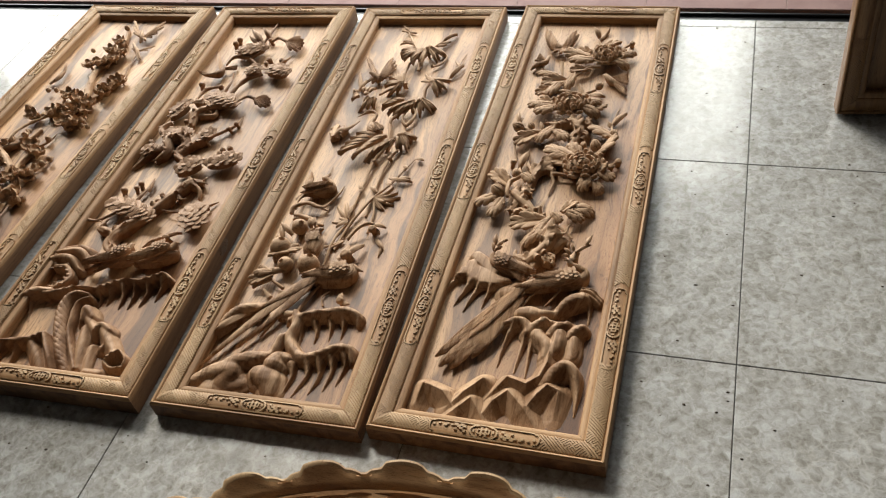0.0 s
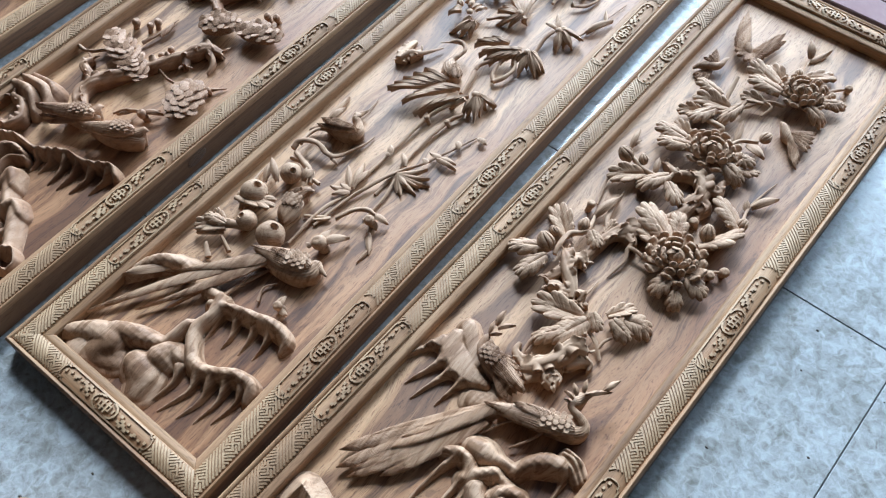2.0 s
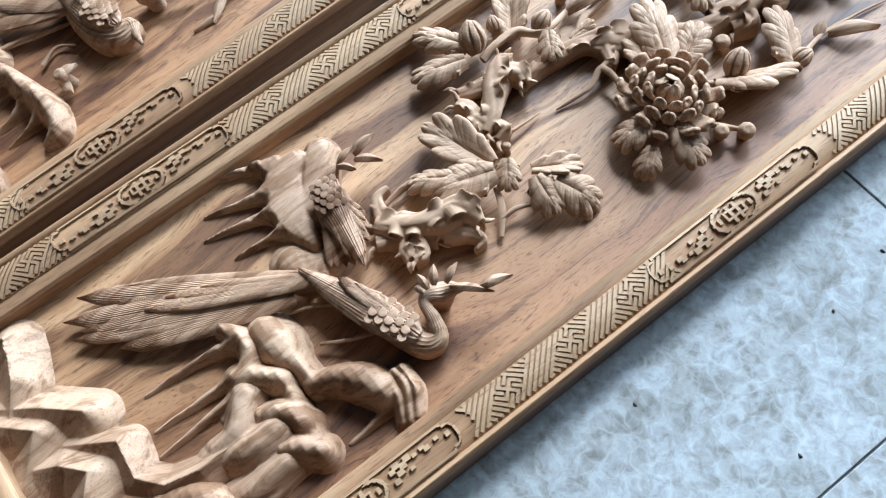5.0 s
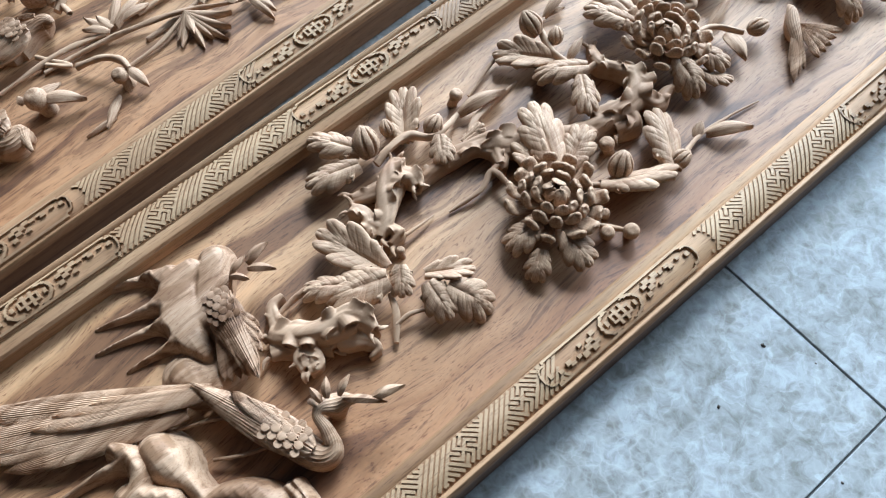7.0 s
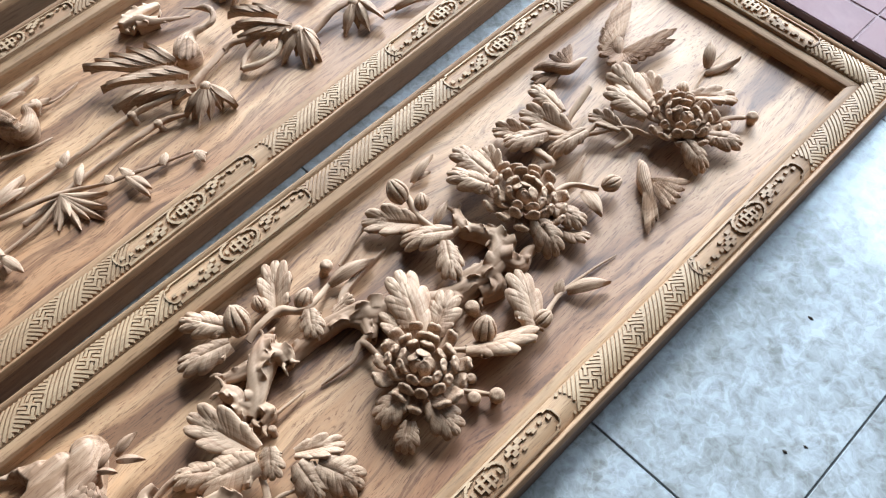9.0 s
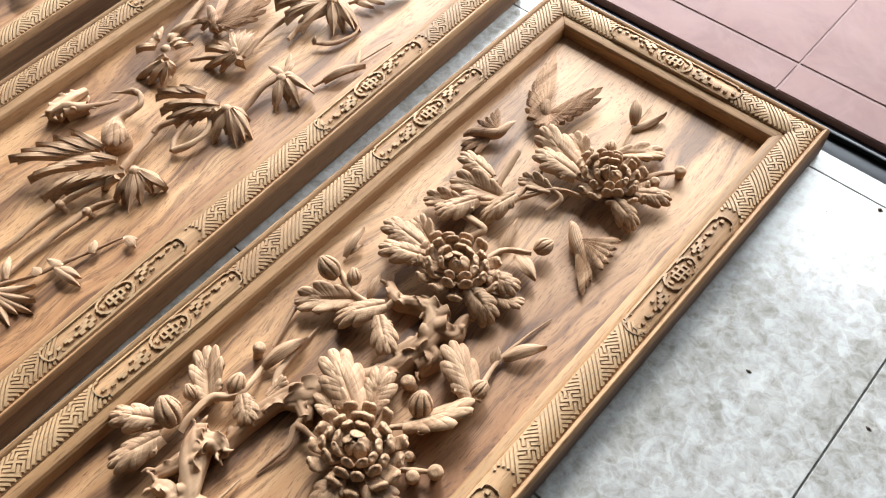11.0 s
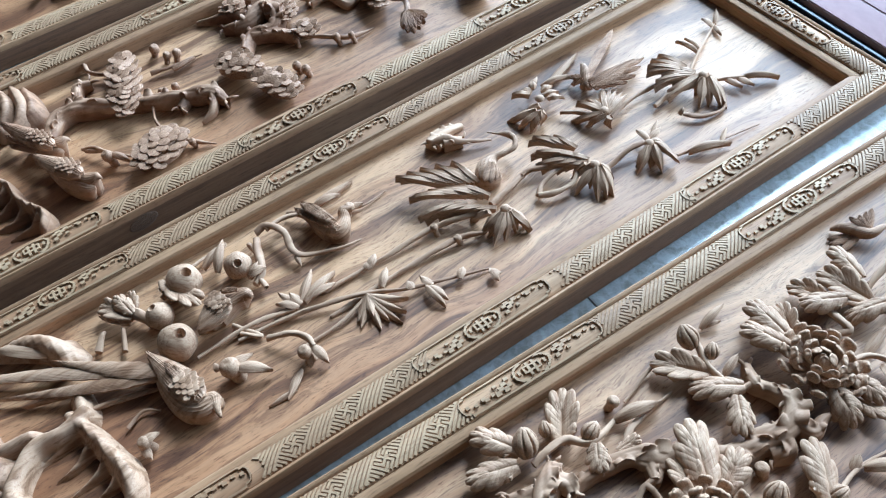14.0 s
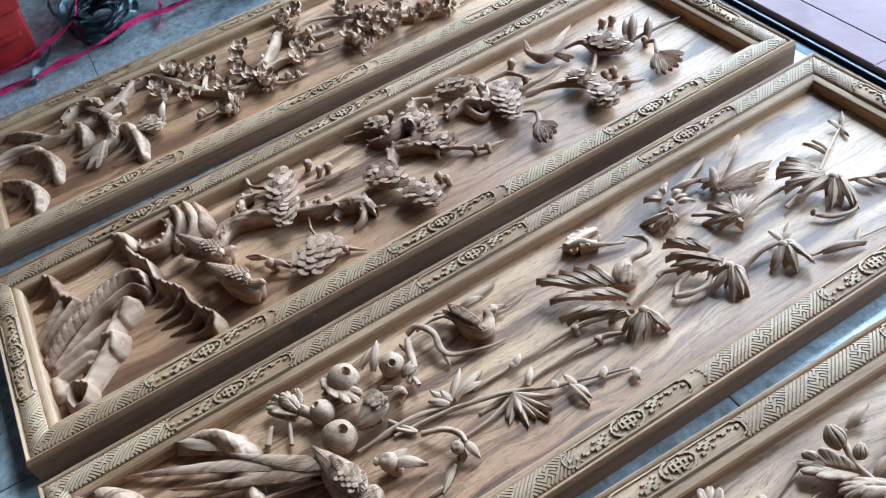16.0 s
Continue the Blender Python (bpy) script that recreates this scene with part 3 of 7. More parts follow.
MESH["lobed"] = [shell("leaf", lobed(*v), 14, 126, 0.18, 0.8) for v in ((0.16, 0.3, 0.05), (-0.06, 0.1, 0.15, 0.35), (0.2, 0.7, -0.1), (0.1, -0.3, 0.28))]
MESH["lance"] = [grid_solid("leaf", lance(b), 9, 4, 0.09) for b in (0.05, 0.16, -0.06)]
MESH["plume"] = [grid_solid("feather", plume(b), 40, 30, 0.3, 0.9) for b in (0.35, -0.2)]
MESH["ray"] = [grid_solid("petal", ray(b), 12, 6, 0.36, 0.3) for b in (0.7, 1.2)]
MESH["round"] = grid_solid("petal", lambda u, v: (v * 0.5 * math.sqrt(max(0.0, 1 - (2 * u - 1) ** 2)), u, 0.26 * (v * v + (2 * u - 1) ** 2) * (0.4 + 0.6 * u) - 0.12), 10, 8, 0.2, 0.85)
MESH["scale"] = grid_solid("scale", lambda u, v: (v * 0.5 * math.sqrt(max(0.0, 1 - (2 * u - 1) ** 2)), u, 0.1 + 0.2 * u - 0.05 * v * v - 0.07 * (2 * u - 1) ** 2 + 0.022 * math.cos(5 * math.pi * v) * u), 10, 20, 0.2, 0.97)
MESH["bud"], MESH["berry"], MESH["core"] = dome("bud", 80, 14, bud_shape), dome("berry", 16, 14, ball_shape), dome("heart", 16, 8, core_shape)
MESH["fruit"] = dome("fruit", 28, 30, fruit_shape)

MM = 0.001
GNARL = bpy.data.textures.new("gnarl", "CLOUDS")
GNARL.noise_scale, GNARL.noise_depth = 0.02, 3


def up(x, y, h):
    """A place on a panel: millimetres along, across and above the backboard."""
    return Vector((x * MM, y * MM, BACK + h * MM))


def aim(a, b, width, roll=0.0, deep=None):
    """The pose that lays a blade of unit length from a to b, upper face to the sky."""
    y = b - a
    length = max(y.length, 1e-5)
    y.normalize()
    x = y.cross(Vector((0, 0, 1)))
    x = x.normalized() if x.length > 1e-4 else Vector((1, 0, 0))
    z = x.cross(y)
    m = Matrix((x, y, z)).transposed().to_4x4()
    m = m @ Matrix.Rotation(radians(roll), 4, "Y")
    return Matrix.Translation(a) @ m @ Matrix.Diagonal((width, length, deep or length * 0.9, 1))


def leaf(panel, x0, y0, h0, x1, y1, h1, width, kind="lobed", var=None, roll=0.0):
    """A carved leaf from its stem to its tip."""
    pick = MESH[kind]
    var = (int(x0 * 7 + y0 * 3) % len(pick)) if var is None else var
    if kind == "lobed":
        dx, dy = x1 - x0, y1 - y0
        width = min(max(1.08 * width, 0.62 * math.hypot(dx, dy)), 0.86 * math.hypot(dx, dy) + 2)
        x1, y1 = x1 - 0.03 * dx, y1 - 0.03 * dy
    a, b = up(x0, y0, h0), up(x1, y1, h1)
    return child("leaf", pick[var], panel, aim(a, b, width * MM, roll, min((b - a).length, 0.06) * 0.9))


def bud(panel, x, y, h, r, x1=None, y1=None, h1=None):
    """A striped flower bud that points from its stem at (x1, y1)."""
    c = up(x, y, h)
    way = (c - up(x1, y1, h1)).normalized() if x1 is not None else Vector((0, 0, 1))
    m = way.to_track_quat("Z", "Y").to_matrix().to_4x4()
    return child("bud", MESH["bud"], panel, Matrix.Translation(c) @ m @ Matrix.Diagonal((r * MM, r * MM, r * MM, 1)))


def berry(panel, x, y, h, r):
    return child("berry", MESH["berry"], panel, Matrix.Translation(up(x, y, h)) @ pose(0, 0, 0, 14, 10, x) @ Matrix.Diagonal((r * MM, r * MM, max(r, h / 3.0) * MM, 1)))


def fruit(panel, x, y, h, r, mx, my, mh):
    """A round fruit whose open end points to (mx, my, mh)."""
    c = up(x, y, h)
    m = (up(mx, my, mh) - c).to_track_quat("Z", "Y").to_matrix().to_4x4()
    return child("fruit", MESH["fruit"], panel, Matrix.Translation(c) @ m @ Matrix.Scale(r * MM, 4), "round carved fruit with an open end")


def peony(panel, x, y, h, rx, ry, turn=0.0):
    """A full peony: rings of spoon-like petals that climb a dome to a plain round heart."""
    top = child("peony", MESH["core"], panel, Matrix.Translation(up(x, y, h - 20)) @ pose(0, 0, 0, 0, 0, turn) @ Matrix.Diagonal((rx * 0.72 * MM, ry * 0.72 * MM, 0.023, 1)), "many-petalled carved peony")
    inv = top.matrix_basis.inverted()
    rng = random.Random(int(x * 13 + y))
    small, spin = min(rx, ry), Matrix.Rotation(radians(turn), 3, "Z")
    for ring, (n, r, size, rise, drop) in enumerate(((13, 1.08, 0.62, 0.0, 16), (12, 0.84, 0.56, 0.2, 9), (9, 0.6, 0.46, 0.4, 4), (5, 0.36, 0.32, 0.7, 3))):
        for k in range(n):
            a = 2 * math.pi * (k + 0.5 * (ring % 2) + rng.uniform(-0.18, 0.18)) / n
            d = spin @ Vector((rx * math.cos(a), ry * math.sin(a), 0))
            q = r * rng.uniform(0.93, 1.07)
            tip = up(x + d.x * q, y + d.y * q, h + 7 - drop + rng.uniform(-2.5, 2.5))
            foot = tip - (d.normalized() + Vector((0, 0, rise))).normalized() * small * size * MM
            child("petal", MESH["scoop"][ring % 2], top, inv @ aim(foot, tip, small * (0.44, 0.4, 0.38, 0.34)[ring] * rng.uniform(0.85, 1.15) * MM, rng.uniform(-14, 14), small * 0.34 * MM))
    child("heart", MESH["core"], top, inv @ Matrix.Translation(up(x, y, h - 3)) @ Matrix.Diagonal((small * 0.24 * MM, small * 0.24 * MM, 0.008, 1)))
    return top


def spline(pts, step=4.0):
    """Points of a smooth line through pts (any number of columns), about step millimetres apart."""
    p = np.array(pts, float)
    p = np.vstack([2 * p[0] - p[1], p, 2 * p[-1] - p[-2]])
    out = []
    for i in range(1, len(p) - 2):
        n = max(2, int(np.linalg.norm(p[i + 1][:2] - p[i][:2]) / step))
        for k in range(n):
            t = k / n
            out.append(0.5 * (2 * p[i] + (p[i + 1] - p[i - 1]) * t + (2 * p[i - 1] - 5 * p[i] + 4 * p[i + 1] - p[i + 2]) * t * t + (3 * p[i] - p[i - 1] - 3 * p[i + 1] + p[i + 2]) * t ** 3))
    out.append(p[-2])
    return np.array(out)


def tube(verts, faces, pts, wall=0.0, seg=10, step=4.0, rough=0.0, seed=0, flat=1.0, flute=0.0, hollow=False, jitter=0.35, groove=0.0):
    """Adds a closed tube through (x, y, h, r) to verts and faces; wall carries its underside down to the board."""
    line = spline(pts, step)
    rng = random.Random(seed)
    base, n = len(verts), len(line)
    for i, (x, y, h, r) in enumerate(line):
        t = line[min(i + 1, n - 1)] - line[max(i - 1, 0)]
        s = np.array([-t[1], t[0]]) / (math.hypot(t[0], t[1]) + 1e-6)
        r = max(r, 0.25)
        sunk = wall * min(1.0, max(0.0, (r - 6) / 6)) if flute else wall
        for k in range(seg):
            a = 2 * math.pi * k / seg
            c, d = math.cos(a), math.sin(a)
            q = r * (1 + flute * (1 if k % 2 else -1)) * (1 + rough * (0.9 * math.sin(0.11 * (x + y) + seed) * math.cos(2 * a + 0.09 * x) + 0.7 * math.cos(3 * a + 0.05 * y + seed) + rng.uniform(-jitter, jitter)))
            q *= 1 - groove * math.exp(-(math.sin(2.5 * a + 0.035 * (x - y) + seed) / 0.35) ** 2)
            z = h + d * q * flat
            if d < -0.05:
                z += sunk * (min(-1.0, 0.3 - h) + 0 - (h + d * q * flat)) * min(1.0, -d * 1.3)
                c *= 1 + 0.1 * sunk
            verts.append(tuple(up(x + s[0] * c * q, y + s[1] * c * q, z)))
        if i:
            for k in range(seg):
                a, b = base + (i - 1) * seg + k, base + (i - 1) * seg + (k + 1) % seg
                faces.append((a, a + seg, b + seg, b))
    faces.append(tuple(base + k for k in range(seg)))
    last = base + (n - 1) * seg
    if hollow and line[-1][3] > 3:
        end = Vector(up(*line[-1][:3]))
        back = Vector(up(*line[-2][:3])) - end
        back = back.normalized() if back.length else back
        for shrink, deep in ((0.74, 0.0), (0.62, 0.006), (0.3, 0.01)):
            new_ring = len(verts)
            verts.extend(tuple(end + (Vector(verts[base + (n - 1) * seg + k]) - end) * shrink + back * deep) for k in range(seg))
            faces.extend((last + k, new_ring + k, new_ring + (k + 1) % seg, last + (k + 1) % seg) for k in range(seg))
            last = new_ring
    faces.append(tuple(last + k for k in range(seg - 1, -1, -1)))


def branch(panel, *pts, rough=0.16, name="branch"):
    """A gnarled carved stem through (x, y, h, r)."""
    v, f = [], []
    tube(v, f, [(x, y, h, r * 0.85) for x, y, h, r in pts], 0.0, 11, 3.0, rough, int(pts[0][0]), hollow=True)
    return child(name, raw(name, v, f, CARVED, True, 60), panel)


def relief(panel, chains, power=1.5, wide=1.75, blend=4.0, chip=0.5, ribs=0.0, crisp=75, facet=0.5, cap=0.0):
    """A mass cut out of the board: crests through (x, y, h, r) that fall away to both sides, where they meet they crease."""
    chains = [[c[0], (*c[1][:2], c[1][2] * 0.85, c[1][3] * 0.62), c[2]] if len(c) == 3 and c[2][3] < 2.5 else c for c in chains]
    cell = 1.5
    lines = [np.array(c, float) if power < 1.1 else spline(c, 5.0) for c in chains]
    pad = max(p[:, 3].max() for p in lines) * wide + 2
    lo = np.min([p[:, :2].min(0) for p in lines], 0) - pad
    hi = np.max([p[:, :2].max(0) for p in lines], 0) + pad
    nx, ny = int((hi[0] - lo[0]) / cell) + 2, int((hi[1] - lo[1]) / cell) + 2
    gx, gy = np.meshgrid(lo[0] + cell * np.arange(nx), lo[1] + cell * np.arange(ny), indexing="ij")
    wob = 2.2 * np.sin(gx / 9.0 + 1.3 * np.sin(gy / 13.0)) * np.sin(gy / 7.5 + np.sin(gx / 11.0))
    bend = 0.2 if power > 1.1 else 0.06
    qx, qy = gx + bend * wob, gy + bend * np.roll(wob, 5, 0)
    z, mass = np.full(gx.shape, -6.0), np.full(gx.shape, -6.0)
    for number, p in enumerate(lines):
        near, run = np.full(gx.shape, -6.0), 0.0
        for (ax, ay, ah, ar), (bx, by, bh, br) in zip(p[:-1], p[1:]):
            ex, ey = bx - ax, by - ay
            t = np.clip(((qx - ax) * ex + (qy - ay) * ey) / (ex * ex + ey * ey + 1e-9), 0, 1)
            d = np.hypot(qx - ax - t * ex, qy - ay - t * ey)
            r, top = (ar + (br - ar) * t) * wide * (1.1 if p[-1, 3] < 2.5 else 0.9 if len(chains[number]) > 5 else 1.15) + 1.2, ah + (bh - ah) * t + 0.55 * (ar + (br - ar) * t)
            leg = math.hypot(ex, ey)
            side = ((qx - ax) * ey - (qy - ay) * ex) / (leg + 1e-9)
            if ribs and (number == 0 or ribs > 4):
                top = top - ribs * np.exp(-(((run + leg * t + 1.1 * side) / 15.0 % 1.0 - 0.5) * 8) ** 2)
            run += leg
            bulge = np.clip(2.1 + 0.05 * (r - 12), 1.9, 3.2) if power > 1.1 else power
            near = np.maximum(near, (top + 6) * (1 - np.minimum(1.0, d / r) ** bulge) - 6)
            if power > 1.1 and p[-1, 3] >= 2.5 and len(chains[number]) <= 3:
                mass = np.maximum(mass, (0.6 * top + 6) * (1 - np.minimum(1.0, d / (1.2 * r)) ** 4) - 6)
        k = np.clip(0.5 + 0.5 * (near - z) / blend, 0, 1)
        z = z * (1 - k) + near * k + blend * k * (1 - k)
    z = np.maximum(z, mass)
    fac = chip * (np.abs(np.sin(gx / 6.1 + gy / 17.0 + np.sin(gy / 9.0))) + np.abs(np.sin(gy / 7.3 - gx / 13.0)) - 1.2)
    z = z + fac * np.clip(z / 12.0, 0, 1)
    if cap:
        z = np.where(z > cap, cap + 0.12 * (z - cap), z)
    if facet:
        n = 6
        ci, cj = np.arange(nx) / n, np.arange(ny) / n
        i0, j0 = np.minimum(ci.astype(int), nx // n - 1), np.minimum(cj.astype(int), ny // n - 1)
        ti, tj = (ci - i0)[:, None], (cj - j0)[None, :]
        corner = [z[np.ix_(np.minimum((i0 + p) * n, nx - 1), np.minimum((j0 + q) * n, ny - 1))] for p, q in ((0, 0), (1, 0), (0, 1), (1, 1))]
        lower = ti + tj <= 1
        flat = np.where(lower, corner[0] + (corner[1] - corner[0]) * ti + (corner[2] - corner[0]) * tj,
                        corner[3] + (corner[2] - corner[3]) * (1 - ti) + (corner[1] - corner[3]) * (1 - tj))
        z = z + (flat - z) * facet * np.clip((z - 9) / 6, 0, 1)
    keep = z > -1.2
    cells = keep[:-1, :-1] | keep[1:, :-1] | keep[:-1, 1:] | keep[1:, 1:]
    used = np.zeros(gx.shape, bool)
    for di in (0, 1):
        for dj in (0, 1):
            used[di:nx - 1 + di, dj:ny - 1 + dj] |= cells
    ids = np.full(gx.shape, -1)
    ids[used] = np.arange(used.sum())
    verts = np.column_stack([gx[used] * MM, gy[used] * MM, BACK + np.maximum(z[used], -1.5) * MM])
    ii, jj = np.nonzero(cells)
    faces = np.column_stack([ids[ii, jj], ids[ii + 1, jj], ids[ii + 1, jj + 1], ids[ii, jj + 1]])
    return child("rock", raw("rock", verts.tolist(), faces.tolist(), DEEP, True, crisp), panel)


def lump(panel, *tubes, name="rock", wall=0.9, extra=(), label="", ribs=0.0, cap=0.0):
    """A mass carved in one piece: rocks as relief, trunks as tubes grown into each other."""
    if name == "rock":
        return relief(panel, tubes + tuple(extra), ribs=ribs, facet=0.0 if ribs else 0.4, cap=cap)
    v, f = [], []
    for k, pts in enumerate(tubes):
        fat = [1.22 if name == "trunk" else 1.0] * len(pts)
        if name == "trunk":
            fat[0], fat[-1] = 1.3, 1.25
        tube(v, f, [(x, y, h * 0.85, r * w) for (x, y, h, r), w in zip(pts, fat)], wall, 30, 2.5, 0.14, k + int(pts[0][0]), hollow=True, jitter=0.03, groove=0.12, flat=0.9)
    for k, pts in enumerate(extra):
        tube(v, f, pts, 0.0, 12, 4.0, 0.04, k + int(pts[0][0]))
    if name == "trunk":
        rng = random.Random(int(tubes[0][0][0] * 5 + tubes[0][0][1]))
        for pts in tubes:
            for (x, y, h, r), (px, py, _, _) in ((pts[0], pts[1]), (pts[-1], pts[-2])):
                away = math.atan2(y - py, x - px)
                for k in range(0, 3 if r > 4 else 0, 2):
                    w, go = away + (k - 1) * 0.75 + rng.uniform(-0.2, 0.2), rng.uniform(9, 17)
                    bx, by = x + 0.8 * r * math.cos(away + (k - 1) * 1.3), y + 0.8 * r * math.sin(away + (k - 1) * 1.3)
                    tube(v, f, [(bx, by, h * 0.85 + 2, 2.8), (bx + go * 0.5 * math.cos(w), by + go * 0.5 * math.sin(w), h * 0.85 + 4, 2.2), (bx + go * math.cos(w + 0.3), by + go * math.sin(w + 0.3), h * 0.85 + rng.uniform(0, 5), 1.0)], 0.0, 10, 2.0, 0.12, k)
            line = spline(pts, 27.0)
            for i in range(1, len(line) - 1):
                x, y, h, r = line[i]
                t = line[i + 1] - line[i - 1]
                n = math.hypot(t[0], t[1]) + 1e-6
                if r < 6:
                    continue
                a = rng.choice((-1, 1)) * rng.uniform(0.35, 0.9)
                ox, oy = -t[1] / n * math.sin(a) + t[0] / n * rng.uniform(-0.5, 0.5), t[0] / n * math.sin(a) + t[1] / n * rng.uniform(-0.5, 0.5)
                q, out = r * rng.uniform(0.6, 0.78), r * rng.uniform(1.25, 1.55)
                hh = h * 0.85
                tube(v, f, [(x, y, hh, q * 1.5), (x + ox * out * 0.6, y + oy * out * 0.6, hh + math.cos(a) * out * 0.45, q * 1.15), (x + ox * out, y + oy * out, hh + math.cos(a) * out * 0.85, q)], 0.0, 20, 2.0, 0.08, i, hollow=True, jitter=0.03)
    ob = child(name, raw(name, v, f, CARVED, True, 60), panel, None, label)
    r = ob.modifiers.new("blend", "REMESH")
    r.mode, r.voxel_size, r.use_smooth_shade = "VOXEL", 1.0 * MM, True
    s = ob.modifiers.new("worn", "SMOOTH")
    s.iterations, s.factor = 3, 0.5
    d = ob.modifiers.new("chisel", "DISPLACE")
    d.texture, d.texture_coords, d.strength, d.mid_level = GNARL, "LOCAL", 0.001, 0.5
    return ob


def crests(panel, *lines):
    """Folded rock planes: every line (x, y, h) is a sharp fold whose two faces fall straight to the board."""
    return relief(panel, [[(x, y, h - 9, 17) for x, y, h in line] for line in lines], power=1.02, wide=1.7, blend=0.6, chip=0.0, crisp=22, facet=0.0)


def merge_blade(verts, faces, me, m):
    base = len(verts)
    verts += [tuple(m @ p.co) for p in me.vertices]
    faces += [tuple(base + k for k in p.vertices) for p in me.polygons]


def plumage(verts, faces, a, b, w):
    """A folded wing: long combed strands that run together to its point, and a patch of small round feathers at the shoulder."""
    way = b - a
    length = way.length
    n = way.normalized()
    side = n.cross(Vector((0, 0, 1))).normalized()
    rng = random.Random(int(w * 31 + length * 9000))
    base = aim(a - Vector((0, 0, 0.002)), b - Vector((0, 0, 0.003)), w * 0.86 * MM, 0, 0.04)
    merge_blade(verts, faces, MESH["wing"], base)
    count = max(7, int(w / 3.2))
    for row, (s0, s1, wide) in enumerate(((0.38, 1.0, 1.0), (0.22, 0.74, 0.92), (0.1, 0.5, 0.86))):
        for k in range(count - row):
            o = (2 * (k + 0.5) / (count - row) - 1) * wide
            rise = 0.2 * w * (1 - o * o) * MM
            e1 = s1 - 0.22 * o * o + rng.uniform(-0.05, 0.03)
            p = a + way * s0 + side * o * 0.44 * w * MM + Vector((0, 0, rise + (0.001 + 0.0012 * row)))
            q = a + way * e1 + side * o * (0.16 + 0.2 * (1 - e1)) * w * MM + Vector((0, 0, rise * 0.55 + 0.001 + 0.001 * row))
            merge_blade(verts, faces, MESH["strand"], aim(p, q, w / count * 1.25 * MM, rng.uniform(-14, 14) - 22 * o, 0.006))
    size = w * 0.2
    for i in range(5):
        for j in range(4):
            o, s = (j - 1.5 + 0.5 * (i % 2)) * 0.2, 0.36 - 0.066 * i
            rise = 0.2 * w * (1 - 4 * o * o) * MM
            p = a + way * (s - 0.05) + side * o * 0.86 * w * MM + Vector((0, 0, rise + 0.0052))
            merge_blade(verts, faces, MESH["scale"], aim(p, p + n * size * MM - Vector((0, 0, 0.0012)), size * 0.95 * MM, -24 * o, 0.006))


def bird(panel, body, feathers, scales=(), label="", wings=(), crest=(), tail=()):
    """A carved bird as one plain mesh: a body through (x, y, h, r), and blades (x0, y0, h0, x1, y1, h1, width)."""
    v, f = [], []
    for k, pts in enumerate(body):
        tube(v, f, [(x, y, h * min(0.92, max(0.62, 1.22 - r * 0.045)), r * 0.84) for x, y, h, r in pts], 0.8, 40, 3.0, 0.0, k, 1.0, 0.035)
    rows = []
    for x0, y0, h0, x1, y1, h1, w in feathers:
        rows.append((x0, y0, h0, x1, y1, h1, w))
        dx, dy = x1 - x0, y1 - y0
        n = math.hypot(dx, dy) + 1e-6
        if w >= 12:
            for side, cutoff in ((0.33, 0.86), (-0.33, 0.78), (0.1, 0.6)):
                ox, oy = -dy / n * w * side, dx / n * w * side
                rows.append((x0 + ox * 0.5, y0 + oy * 0.5, h0 + 1.5, x0 + dx * cutoff + ox, y0 + dy * cutoff + oy, h0 + (h1 - h0) * cutoff + 2.5, w * 0.6))
    for x0, y0, h0, x1, y1, h1, w in rows:
        merge_blade(v, f, MESH["vane"], aim(up(x0, y0, h0), up(x1, y1, h1), w * MM, 0, min(0.05, w * 2.0 * MM)))
    for x0, y0, h0, x1, y1, h1, w in wings:
        plumage(v, f, up(x0, y0, h0), up(x1, y1, h1), w)
    for k, (x0, y0, h0, x1, y1, h1, w) in enumerate(tail):
        merge_blade(v, f, MESH["plume"][k % 2], aim(up(x0, y0, h0), up(x1, y1, h1), w * MM, 0, 0.016))
    for x0, y0, h0, x1, y1, h1, w in crest:
        merge_blade(v, f, MESH["lance"][1], aim(up(x0, y0, h0), up(x1, y1, h1), w * MM, 0, 0.03))
    for x0, y0, h0, x1, y1, h1, w in scales:
        merge_blade(v, f, MESH["scale"], aim(up(x0, y0, h0), up(x1, y1, h1), w * MM, 0, 0.008))
    return child("carved_bird", raw("carved_bird", v, f, DEEP, True, 42), panel, None, label)


def rays(panel, name, label, blades, x, y, h, r):
    """A flower of long rays: every petal a part of the flower."""
    top = child(name, MESH["core"], panel, Matrix.Translation(up(x, y, h - r * 0.5)) @ Matrix.Diagonal((r * MM, r * MM, r * MM, 1)), label)
    inv = top.matrix_basis.inverted()
    for i, (x0, y0, h0, x1, y1, h1, w) in enumerate(blades):
        child("petal", MESH["ray"][i % 2], top, inv @ aim(up(x0, y0, h0), up(x1, y1, h1), w * (1.25 if w > 10 else 1.6) * MM, 20 + (i * 37 % 12) if w > 10 else (i * 37 % 30) - 15, 0.024))
    return top


